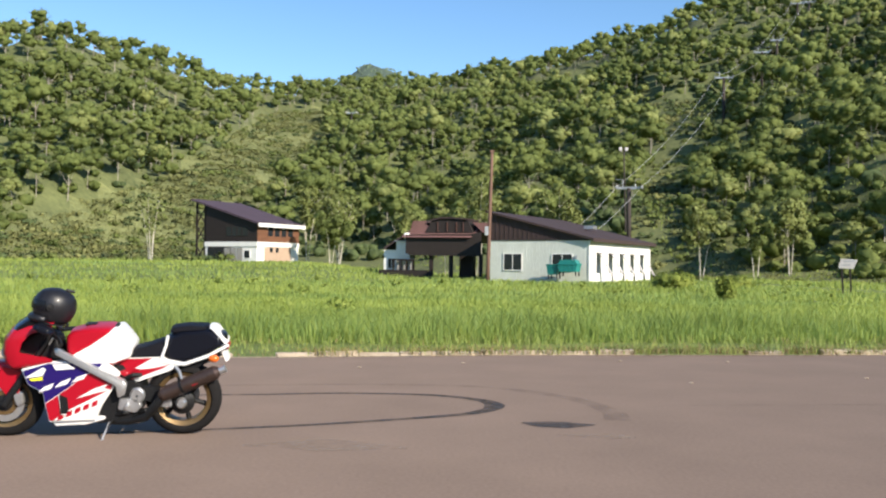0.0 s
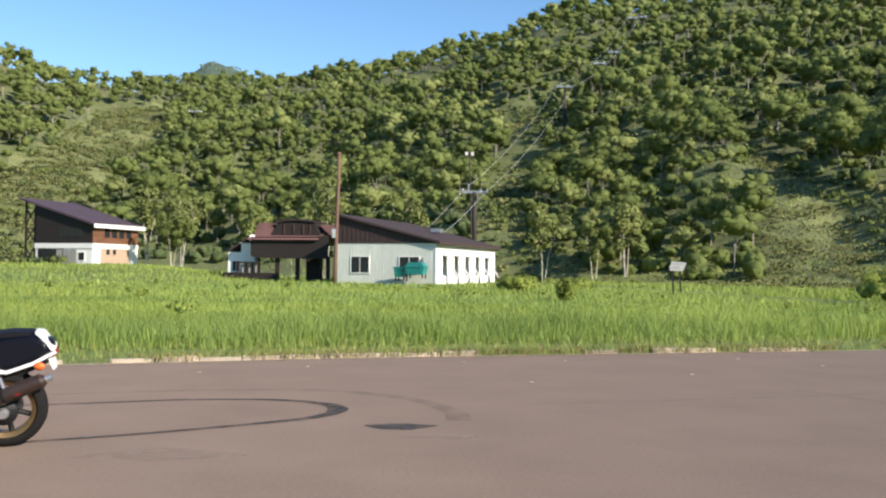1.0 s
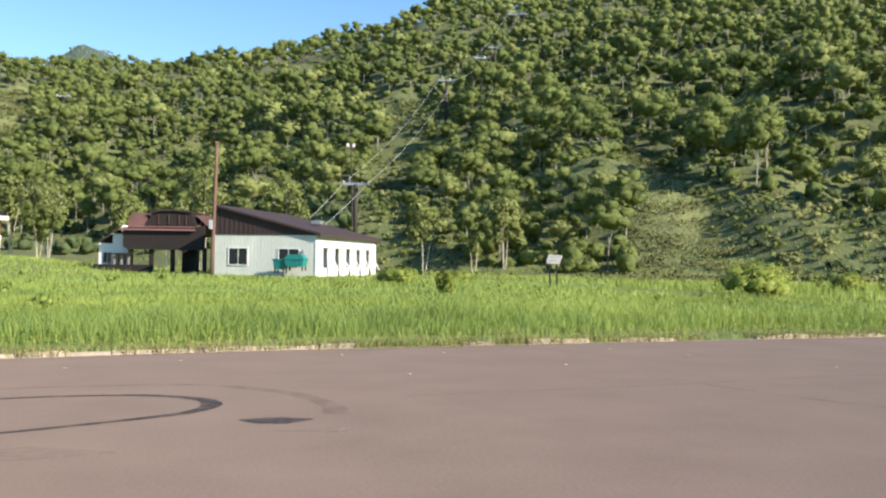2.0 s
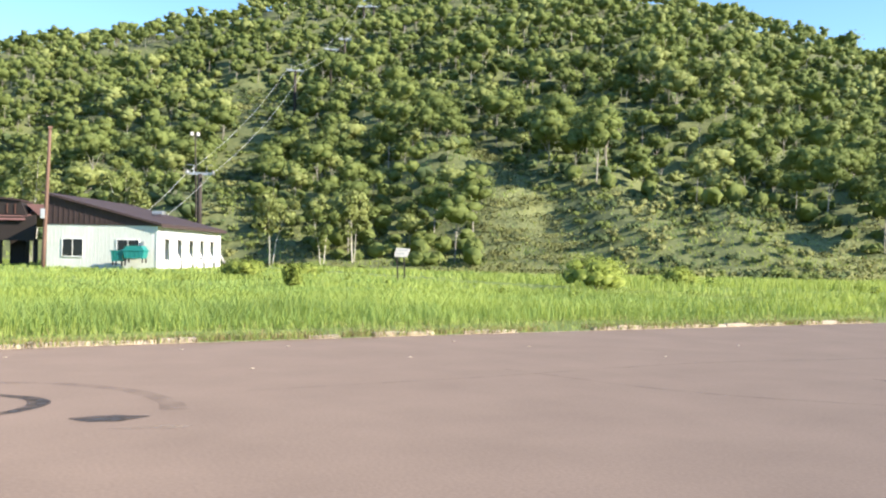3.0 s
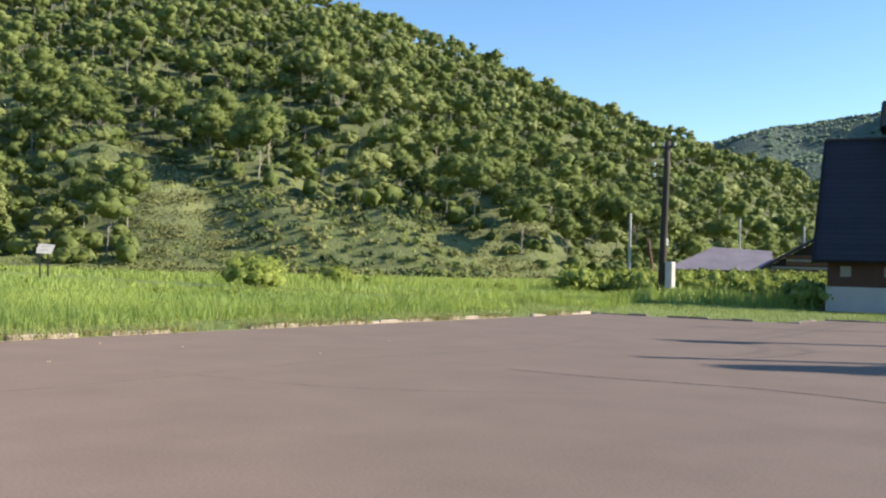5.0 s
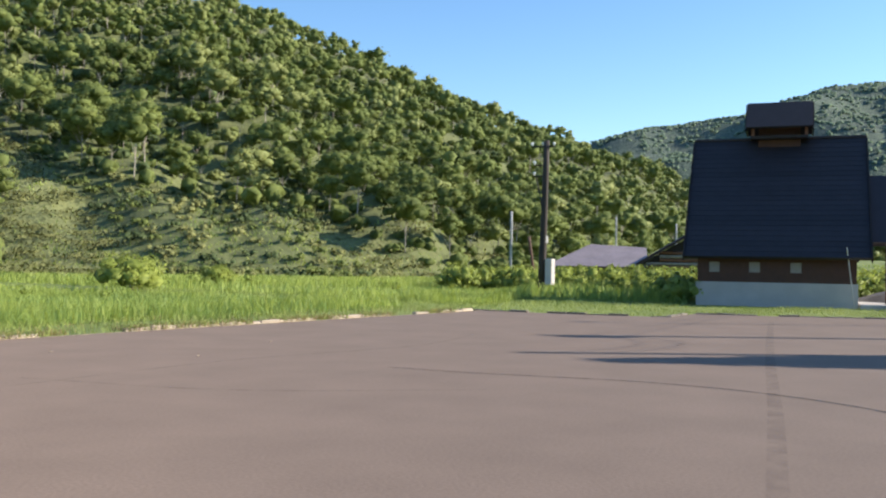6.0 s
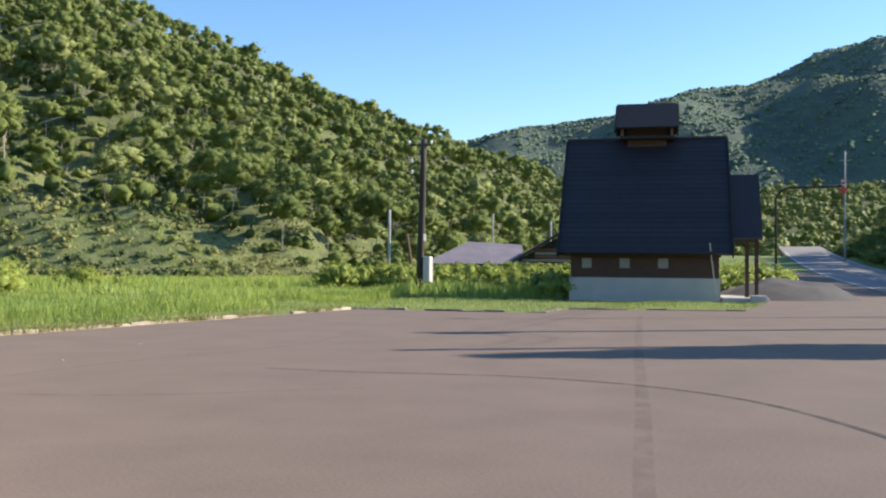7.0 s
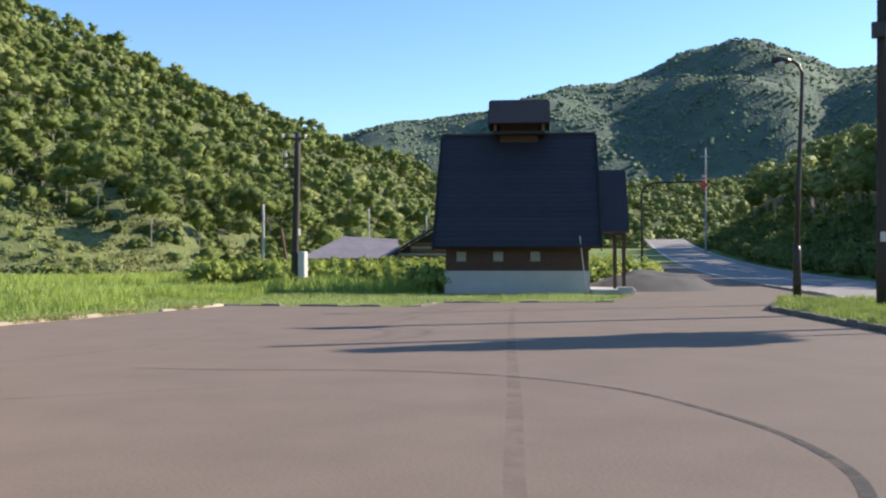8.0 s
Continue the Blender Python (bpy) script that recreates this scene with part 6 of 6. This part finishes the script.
def spun(profile, segs=40):
    """A ring about the axle (y): a closed profile of (radius, y)."""
    bm = bmesh.new()
    rings = [[bm.verts.new((r * math.cos(6.28318 * k / segs), y, r * math.sin(6.28318 * k / segs))) for r, y in profile] for k in range(segs)]
    n = len(profile)
    for k in range(segs):
        a, b = rings[k], rings[(k + 1) % segs]
        for i in range(n):
            bm.faces.new((a[i], a[(i + 1) % n], b[(i + 1) % n], b[i]))
    bmesh.ops.recalc_face_normals(bm, faces=bm.faces)
    return bm


def moved(bm, x, y, z):
    bmesh.ops.translate(bm, verts=bm.verts, vec=(x, y, z))
    return bm


def wheel(bike, x, rad, half, disc_sides, gold_deep):
    tyre = [(rad * math.cos(a) * 0 + rad - 0.06 + 0.06 * math.cos(a), half * math.sin(a)) for a in np.linspace(-1.75, 1.75, 13)]
    tyre += [(rad - 0.085, half * 0.75), (rad - 0.085, -half * 0.75)]
    w = part("wheel", moved(spun(tyre), x, 0, rad), M_TYRE, bike, "black road tyre on a gold rim", smooth=True)
    rim = [(rad - 0.083, half * 0.8), (rad - 0.075, half * 0.85), (rad - 0.115, half * 0.62), (rad - 0.12, 0), (rad - 0.115, -half * 0.62), (rad - 0.075, -half * 0.85), (rad - 0.083, -half * 0.8)]
    part("rim", moved(spun(rim), x, 0, rad), M_GOLD, w, "gold rim")
    part("hub", moved(spun([(0.02, 0.09), (0.065, 0.085), (0.075, 0), (0.065, -0.085), (0.02, -0.09)]), x, 0, rad), M_DARK, w)
    for k in range(6):
        a = 6.28318 * k / 6 + 0.3
        d = Vector((math.cos(a), 0, math.sin(a)))
        c = Vector((x, 0, rad))
        part("spoke", tube(bmesh.new(), [c + d * 0.05, c + d * (rad * 0.4), c + d * (rad - 0.115)], [0.028, 0.02, 0.022], 8), M_DARK, w)
    for y, r in disc_sides:
        part("brake_disc", moved(spun([(r, y - 0.004), (r, y + 0.004), (r - 0.05, y + 0.004), (r - 0.05, y - 0.004)]), x, 0, rad), M_ALU, w)
        part("disc_carrier", moved(spun([(r - 0.052, y - 0.003), (r - 0.052, y + 0.003), (0.05, y + 0.006), (0.05, y - 0.006)], 24), x, 0, rad), M_GOLD, w)
    return w


def decal(name, outline, y, mat, parent, label="", thick=0.003):
    return part(name, prism(outline, y, y + thick, "y"), mat, parent, label)


def motorcycle():
    ahead = Vector((-1.38, -0.19, 0)).normalized()
    side = Vector((-ahead.y, ahead.x, 0))
    m = Matrix((ahead, side, Vector((0, 0, 1)))).transposed().to_4x4()
    place = Matrix.Translation((-2.087, 7.75, 0.0)) @ m @ pose(0, 0, 0, -7)
    b = empty("motorcycle", place, label="red, white and violet sports motorcycle on its side stand", category="motorcycle")
    wheel(b, 0.0, 0.3, 0.08, [(-0.11, 0.11)], 0.3)
    wheel(b, 1.36, 0.285, 0.06, [(0.075, 0.15), (-0.075, 0.15)], 0.2)
    # tail
    tail = part("tail_cowl", shell([(0.16, 0.62), (0.03, 0.6), (-0.2, 0.68), (-0.35, 0.76), (-0.34, 0.83), (-0.22, 0.885), (0.02, 0.865), (0.13, 0.82), (0.17, 0.72)], sym(0.135, 0.22)), M_BLACK, b, "gloss black tail cowl", smooth=False)
    decal("tail_side_panel", [(0.13, 0.62), (0.02, 0.605), (-0.2, 0.68), (-0.33, 0.765), (-0.3, 0.83), (-0.2, 0.855), (0.08, 0.82)], 0.112, M_BLACK, tail)
    pad = part("tail_pad", shell([(0.12, 0.84), (-0.2, 0.865), (-0.21, 0.9), (-0.05, 0.905), (0.1, 0.888)], sym(0.1, 0.2)), M_SEAT, b, "padded black seat hump")
    part("tail_edge", tube(bmesh.new(), [(0.17, 0.125, 0.62), (-0.02, 0.128, 0.6), (-0.2, 0.125, 0.665), (-0.36, 0.1, 0.75)], 0.014, 8), M_WHITE, tail, "white lower edge")
    part("tail_rear_edge", shell([(-0.2, 0.9), (-0.26, 0.895), (-0.36, 0.765), (-0.33, 0.745), (-0.24, 0.86)], sym(0.12, 0.1)), M_WHITE, tail)
    part("seat_front_edge", tube(bmesh.new(), [(0.12, 0.12, 0.83), (0.135, 0.128, 0.75), (0.17, 0.13, 0.66), (0.19, 0.13, 0.62)], 0.013, 8), M_WHITE, tail)
    under = part("undertail", shell([(0.1, 0.61), (-0.05, 0.6), (-0.3, 0.7), (-0.32, 0.66), (-0.05, 0.52), (0.12, 0.5)], sym(0.07, 0.1)), M_DARK, b)
    part("tail_light", shell([(-0.33, 0.74), (-0.36, 0.76), (-0.365, 0.72), (-0.335, 0.7)], sym(0.08, 0.1)), M_RED, under)
    part("plate_holder", prism([(-0.28, 0.735), (-0.33, 0.72), (-0.36, 0.62), (-0.335, 0.6)], -0.06, 0.06, "y"), M_WHITE, under, "white plate bracket")
    blink = bmesh.new()
    bmesh.ops.create_uvsphere(blink, u_segments=14, v_segments=8, radius=0.034, matrix=Matrix.Translation((-0.25, 0.17, 0.655)) @ Matrix.Diagonal((1.25, 0.9, 0.9, 1)))
    blink = part("turn_signal", blink, M_ORANGE, under, "orange turn signal", smooth=True)
    part("signal_stalk", tube(bmesh.new(), [(-0.22, 0.05, 0.66), (-0.24, 0.15, 0.655)], 0.014, 8), M_DARK, blink)
    # seat and side panel
    part("seat", shell([(0.47, 0.64), (0.42, 0.72), (0.3, 0.745), (0.17, 0.785), (0.12, 0.77), (0.13, 0.65)], sym(0.12, 0.2)), M_SEAT, b, "black padded rider's seat")
    cover = part("side_cover", shell([(0.6, 0.57), (0.46, 0.655), (0.16, 0.66), (-0.05, 0.615), (0.1, 0.54), (0.35, 0.46), (0.48, 0.42), (0.52, 0.5)], sym(0.13, 0.1)), M_WHITE, b, "white side panel with red flashes")
    decal("red_flash", [(0.58, 0.585), (0.45, 0.645), (0.25, 0.65), (0.4, 0.57), (0.34, 0.56), (0.5, 0.5)], 0.131, M_RED, cover)
    decal("red_flash", [(0.42, 0.555), (0.24, 0.57), (0.1, 0.6), (0.16, 0.57), (0.3, 0.52), (0.46, 0.47)], 0.131, M_RED, cover)
    decal("violet_flash", [(0.68, 0.59), (0.52, 0.6), (0.5, 0.58), (0.6, 0.55)], 0.131, M_BLUE, cover)
    decal("air_scoop", [(0.6, 0.6), (0.5, 0.6), (0.47, 0.565), (0.56, 0.535)], 0.1335, M_DARK, cover, "dark air scoop")
    # tank
    tank = part("tank", shell([(0.969, 0.708), (0.969, 0.821), (0.929, 0.867), (0.77, 0.9), (0.611, 0.9), (0.562, 0.872), (0.492, 0.811), (0.427, 0.72), (0.443, 0.633), (0.572, 0.586), (0.869, 0.605)], [(-0.19, 0.84, 0, 0), (-0.17, 0.93, 0, 0), (-0.11, 0.98, 0, 0), (0, 1, 0, 0.005), (0.11, 0.98, 0, 0), (0.17, 0.93, 0, 0), (0.19, 0.84, 0, 0)]), M_RED, b, "red and white fuel tank")
    part("tank_side", shell([(0.927, 0.68), (0.754, 0.771), (0.565, 0.893), (0.525, 0.879), (0.476, 0.828), (0.411, 0.748), (0.426, 0.664), (0.555, 0.617), (0.734, 0.603), (0.853, 0.64)], [(-0.198, 0.9, 0, 0), (-0.17, 0.99, 0, 0), (0.17, 0.99, 0, 0), (0.198, 0.9, 0, 0)]), M_WHITE, tank, "white tank flank")
    decal("wing_badge", [(0.922, 0.767), (0.883, 0.776), (0.813, 0.842), (0.833, 0.771)], 0.178, M_WHITE, tank, thick=0.006)
    part("tank_cap", moved(shell([(-0.05, 0), (0.05, 0), (0.05, 0.015), (-0.05, 0.015)], sym(0.05, 0.2)), 0.78, 0, 0.893), M_DARK, tank)
    for k in range(3):
        part("tank_pad", shell([(0.575 - 0.04 * k, 0.9 - 0.045 * k), (0.55 - 0.04 * k, 0.872 - 0.045 * k), (0.545 - 0.04 * k, 0.886 - 0.045 * k), (0.565 - 0.04 * k, 0.908 - 0.045 * k)], sym(0.055, 0.05)), M_DARK, tank)
    # fairing
    nose = part("upper_fairing", shell([(1.488, 0.706), (1.478, 0.8), (1.408, 0.884), (1.269, 0.935), (1.051, 0.964), (1.081, 0.917), (1.279, 0.875), (1.369, 0.79), (1.398, 0.697), (1.071, 0.64), (1.071, 0.612), (1.418, 0.561), (1.468, 0.612)], [(-0.21, 0.8, -0.06, 0), (-0.19, 0.92, -0.03, 0), (-0.12, 0.98, 0, 0), (0, 1.0, 0.02, 0), (0.12, 0.98, 0, 0), (0.19, 0.92, -0.03, 0), (0.21, 0.8, -0.06, 0)]), M_RED, b, "red upper fairing")
    # dark solid fills the fairing's opening in place of its shaded inside
    part("fairing_stay", shell([(1.405, 0.633), (1.385, 0.755), (1.286, 0.83), (1.107, 0.867), (1.018, 0.811), (0.988, 0.633), (1.088, 0.614)], sym(0.1, 0.2)), M_DARK, nose)
    screen = part("windscreen", shell([(1.464, 0.821), (1.385, 0.924), (1.266, 0.989), (1.117, 1.008), (1.068, 0.952), (1.266, 0.905), (1.415, 0.849)], [(-0.19, 0.8, -0.03, -0.02), (-0.13, 0.94, -0.01, -0.01), (0, 1, 0, 0), (0.13, 0.94, -0.01, -0.01), (0.19, 0.8, -0.03, -0.02)]), M_SCREEN, b, "smoked windscreen")
    headlight = part("headlight", shell([(1.5, 0.66), (1.505, 0.72), (1.47, 0.74), (1.45, 0.64)], sym(0.12, 0.2)), LAMP_GLASS, nose)
    for s in (1, -1):
        part("side_fairing", shell([(1.321, 0.577), (1.088, 0.641), (0.84, 0.641), (0.622, 0.638), (0.503, 0.544), (0.572, 0.413), (0.661, 0.282), (0.711, 0.17), (1.098, 0.154), (1.127, 0.282), (1.152, 0.399), (1.266, 0.455)], [(s * 0.13, 0.94, 0, 0), (s * 0.165, 1.0, 0, 0), (s * 0.195, 0.99, 0, 0), (s * 0.205, 0.95, 0, 0)]), M_WHITE, b, "white lower fairing with red and violet stripes")
    f = [o for o in b.children if o.name.startswith("side_fairing")][0]
    y = 0.206
    decal("violet_band", [(1.296, 0.568), (1.088, 0.627), (0.641, 0.627), (0.691, 0.582), (0.79, 0.54), (0.939, 0.432), (1.118, 0.315), (1.137, 0.404), (1.251, 0.465)], y, M_BLUE, f, "violet band")
    decal("red_band", [(1.116, 0.31), (0.939, 0.427), (0.79, 0.535), (0.681, 0.577), (0.542, 0.526), (0.582, 0.422), (0.721, 0.357), (0.84, 0.301), (0.989, 0.23), (1.058, 0.174), (1.088, 0.179), (1.108, 0.263)], y, M_RED, f, "red band")
    decal("white_flash", [(0.87, 0.348), (0.721, 0.427), (0.592, 0.469), (0.641, 0.432), (0.582, 0.418), (0.701, 0.394)], y + 0.003, M_WHITE, f)
    decal("white_flash", [(1.286, 0.512), (1.137, 0.596), (1.108, 0.582), (1.137, 0.53)], y + 0.003, M_WHITE, f)
    decal("yellow_sticker", [(1.247, 0.507), (1.137, 0.524), (1.137, 0.497), (1.227, 0.49)], y + 0.006, M_YELLOW, f)
    decal("white_flash", [(1.058, 0.619), (0.929, 0.624), (0.87, 0.586), (1.028, 0.574)], y + 0.003, M_WHITE, f)
    # plain bars in place of the lettering
    for k in range(3):
        x, z = 1.177 - 0.135 * k, 0.399 + 0.038 * k
        decal("emblem_bar", [(x, z), (x - 0.05, z + 0.045), (x - 0.135, z + 0.075), (x - 0.105, z + 0.03)], y + 0.006, M_WHITE, f)
    for k in range(5):
        x, z = 1.023 - 0.07 * k, 0.174 + 0.026 * k
        decal("emblem_bar", [(x, z), (x - 0.008, z + 0.042), (x - 0.056, z + 0.062), (x - 0.048, z + 0.02)], y + 0.004, M_RED, f)
    decal("fairing_vent", [(1.008, 0.385), (0.939, 0.357), (0.929, 0.263), (0.939, 0.23), (0.989, 0.221)], y + 0.004, M_DARK, f, "dark fairing vent")
    part("vent_edge", tube(bmesh.new(), [(1.01, y + 0.006, 0.385), (0.995, y + 0.006, 0.225), (0.95, y + 0.006, 0.225)], 0.006, 6), M_WHITE, f)
    # frame and engine
    for s in (1, -1):
        sp = shell([(1.038, 0.75), (1.008, 0.752), (0.741, 0.624), (0.463, 0.5), (0.443, 0.469), (0.463, 0.385), (0.512, 0.357), (0.532, 0.451), (0.79, 0.585), (1.028, 0.704)], [(s * 0.2, 0.96, 0, 0), (s * 0.212, 1, 0, 0), (s * 0.238, 1, 0, 0), (s * 0.245, 0.95, 0, 0)])
        part("frame_spar", sp, M_ALU, b, "bare aluminium frame spar")
    engine = part("engine", shell([(0.95, 0.2), (0.9, 0.5), (0.55, 0.55), (0.33, 0.45), (0.3, 0.28), (0.4, 0.16), (0.7, 0.12)], sym(0.16, 0.08)), M_DARK, b, "dark engine block")
    cover2 = spun([(0.01, 0.0), (0.065, 0.0), (0.065, 0.03), (0.05, 0.045), (0.01, 0.045)], 24)
    part("clutch_cover", moved(cover2, 0.37, 0.15, 0.36), M_ALU, engine, "aluminium engine cover")
    part("gear_cover", moved(shell([(0.12, -0.03), (0.1, 0.06), (-0.06, 0.07), (-0.1, 0.0), (-0.04, -0.06)], [(0, 1, 0, 0), (0.04, 0.9, 0, 0)]), 0.42, 0.155, 0.28), M_ALU, engine)
    for x, z in ((0.55, 0.2), (0.36, 0.22), (0.46, 0.5)):
        part("hose", tube(bmesh.new(), [(x, 0.15, z), (x - 0.06, 0.19, z + 0.03), (x - 0.12, 0.15, z + 0.02)], 0.018, 8), M_DARK, engine)
    part("swingarm", shell([(0.5, 0.38), (0.45, 0.43), (0.2, 0.42), (0.06, 0.34), (-0.06, 0.31), (-0.05, 0.26), (0.1, 0.25), (0.3, 0.3), (0.46, 0.3)], [(0.075, 1, 0, 0), (0.1, 1, 0, 0), (0.135, 0.95, 0, 0)]), M_DARK, b, "single-sided swingarm")
    part("axle_hub", moved(spun([(0.01, 0.0), (0.1, 0.0), (0.1, 0.05), (0.055, 0.08), (0.01, 0.08)], 28), 0.0, 0.09, 0.3), M_DARK, b)
    part("axle_nut", moved(spun([(0.005, 0.0), (0.045, 0.0), (0.045, 0.04), (0.03, 0.06), (0.005, 0.06)], 16), 0.0, 0.15, 0.3), M_ALU, b, "bright axle nut")
    part("rear_caliper", shell([(0.2, 0.33), (0.08, 0.33), (0.08, 0.26), (0.22, 0.26)], [(0.11, 1, 0, 0), (0.16, 0.9, 0, 0)]), M_ALU, b)
    pipe = part("exhaust_pipe", tube(bmesh.new(), [(0.62, 0.1, 0.14), (0.45, 0.14, 0.15), (0.3, 0.17, 0.19), (0.2, 0.19, 0.3), (0.15, 0.2, 0.37)], [0.03, 0.035, 0.04, 0.04, 0.035], 12), M_DARK, b, smooth=True)
    can = part("silencer", tube(bmesh.new(), [(0.18, 0.2, 0.36), (0.15, 0.2, 0.375), (-0.27, 0.215, 0.555), (-0.3, 0.215, 0.568)], [0.035, 0.06, 0.057, 0.03], 18), M_CAN, b, "bronze silencer pipe")
    part("silencer_strap", tube(bmesh.new(), [(0.0, 0.205, 0.44), (-0.02, 0.206, 0.448)], 0.064, 18), M_DARK, can)
    part("silencer_tip", tube(bmesh.new(), [(-0.29, 0.215, 0.563), (-0.345, 0.217, 0.588)], 0.03, 14), M_ALU, can)
    part("silencer_label", prism([(-0.09, 0.475), (-0.2, 0.522), (-0.205, 0.505), (-0.095, 0.458)], 0.262, 0.265, "y"), M_RED, can)
    part("silencer_stay", tube(bmesh.new(), [(-0.01, 0.2, 0.49), (0.02, 0.15, 0.55), (0.06, 0.12, 0.58)], 0.014, 8), M_ALU, can)
    # front end
    for s in (1, -1):
        leg = part("fork_leg", tube(bmesh.new(), [(0.98, s * 0.1, 0.86), (1.14, s * 0.1, 0.6), (1.36, s * 0.1, 0.27)], [0.026, 0.026, 0.032], 12), M_DARK if s > 0 else M_ALU, b)
        part("caliper", shell([(1.29, 0.36), (1.21, 0.38), (1.2, 0.28), (1.26, 0.26)], [(s * 0.07, 1, 0, 0), (s * 0.12, 0.9, 0, 0)]), M_ALU, leg)
        grip = part("handlebar", tube(bmesh.new(), [(1.08, s * 0.1, 0.83), (1.0, s * 0.22, 0.82), (0.95, s * 0.33, 0.8)], 0.017, 10), M_DARK, b)
        part("lever", tube(bmesh.new(), [(1.06, s * 0.18, 0.815), (1.05, s * 0.3, 0.8)], 0.008, 6), M_ALU, grip)
        mirror = part("mirror", shell([(1.2, 0.93), (1.14, 0.955), (1.03, 0.91), (1.02, 0.87), (1.1, 0.87)], [(s * 0.22, 0.8, 0, 0), (s * 0.25, 1, 0, 0), (s * 0.32, 0.9, 0, 0), (s * 0.34, 0.6, 0, 0)]), M_BLACK, b, "black mirror")
    fend = []
    for a in np.linspace(20, 150, 9):
        fend.append((1.36 + 0.325 * math.cos(radians(a)), 0.285 + 0.325 * math.sin(radians(a))))
    fend += [(1.36 + 0.29 * math.cos(radians(a)), 0.285 + 0.29 * math.sin(radians(a))) for a in np.linspace(150, 20, 9)]
    part("front_fender", shell(fend, [(-0.085, 0.95, 0, -0.03), (-0.06, 1, 0, 0), (0.06, 1, 0, 0), (0.085, 0.95, 0, -0.03)]), M_RED, b, "red front fender")
    part("fender_side", prism([(1.2, 0.53), (1.36, 0.58), (1.42, 0.46), (1.32, 0.33), (1.25, 0.36)], 0.085, 0.1, "y"), M_RED, b)
    stand = part("side_stand", tube(bmesh.new(), [(0.6, 0.12, 0.16), (0.63, 0.22, 0.08), (0.66, 0.3, -0.015)], 0.009, 8), M_ALU, b, "bare metal side stand")
    part("stand_foot", tube(bmesh.new(), [(0.64, 0.29, -0.018), (0.72, 0.32, -0.022)], 0.012, 6), M_DARK, stand)
    part("stand_spring", tube(bmesh.new(), [(0.58, 0.14, 0.17), (0.615, 0.2, 0.1)], 0.008, 6), M_DARK, stand)
    part("foot_peg", tube(bmesh.new(), [(0.45, 0.16, 0.29), (0.44, 0.27, 0.29)], 0.014, 8), M_ALU, b)
    part("belly_pan", shell([(1.1, 0.19), (0.78, 0.2), (0.62, 0.2), (0.62, 0.17), (0.8, 0.125), (1.08, 0.115)], sym(0.17, 0.1)), M_WHITE, b)
    front = ("wheel", "rim", "hub", "spoke", "brake_disc", "disc_carrier", "fork_leg", "caliper", "front_fender", "fender_side")
    for ob in b.children_recursive:
        if ob.name.split(".")[0] not in front:
            for v in ob.data.vertices:
                if v.co.x > 0:
                    v.co.x *= 0.91
        if ob.name.split(".")[0] not in ("number", "plate_holder"):
            ob.data.shade_smooth()
            ob.data.set_sharp_from_angle(angle=radians(38))
    return place


bike_place = motorcycle()


M_HELMET = material("scuffed_black_shell", (0.012, 0.012, 0.015), 0.42, 0.4, 9, 60, 0.05, coat=0.15, gloss=0.35)


def helmet(m):
    h = empty("helmet", m, label="black full-face helmet resting on the motorcycle's screen", category="helmet")
    bm = bmesh.new()
    bmesh.ops.create_uvsphere(bm, u_segments=28, v_segments=18, radius=0.15)
    for v in bm.verts:
        v.co = Vector((v.co.x * 1.08, v.co.y * 0.92, v.co.z * (1.04 if v.co.z > 0 else 1.15)))
        if v.co.z > 0.1:
            v.co.z = 0.1 + (v.co.z - 0.1) * 0.75
        if v.co.z < -0.13:
            v.co.z = -0.13 - (v.co.z + 0.13) * 0.1
    part("shell", bm, M_HELMET, h, "worn black helmet shell", smooth=True)
    for side in (1, -1):
        part("visor_pivot", moved(spun([(0.004, 0), (0.03, 0), (0.026, side * 0.012), (0.004, side * 0.014)], 18), 0.05, side * 0.132, 0.0), M_DARK, h)
    part("chin_bar", tube(bmesh.new(), [(0.06, 0.13, -0.1), (0.128, 0.075, -0.105), (0.146, 0.0, -0.105), (0.128, -0.075, -0.105), (0.06, -0.13, -0.1)], [0.022, 0.028, 0.03, 0.028, 0.022], 10), M_HELMET, h, smooth=True)
    v = bmesh.new()
    bmesh.ops.create_uvsphere(v, u_segments=24, v_segments=12, radius=0.153)
    for q in list(v.verts):
        q.co = Vector((q.co.x * 1.12, q.co.y * 0.93, q.co.z))
    bmesh.ops.delete(v, geom=[q for q in v.verts if q.co.x < 0.05 or q.co.z > 0.055 or q.co.z < -0.05], context="VERTS")
    part("visor", v, M_SCREEN, h, smooth=True)
    part("rim_trim", moved(spun([(0.125, -0.006), (0.137, -0.006), (0.137, 0.006), (0.125, 0.006)], 30), 0, 0, 0), M_DARK, h).matrix_basis = pose(0, 0, -0.128, 90)
    part("vent", B(-0.12, -0.02, 0.125, -0.05, 0.02, 0.145, bevel=0.006), M_DARK, h)


helmet(bike_place @ pose(0.97, 0.08, 1.055, 0, -14, 20))
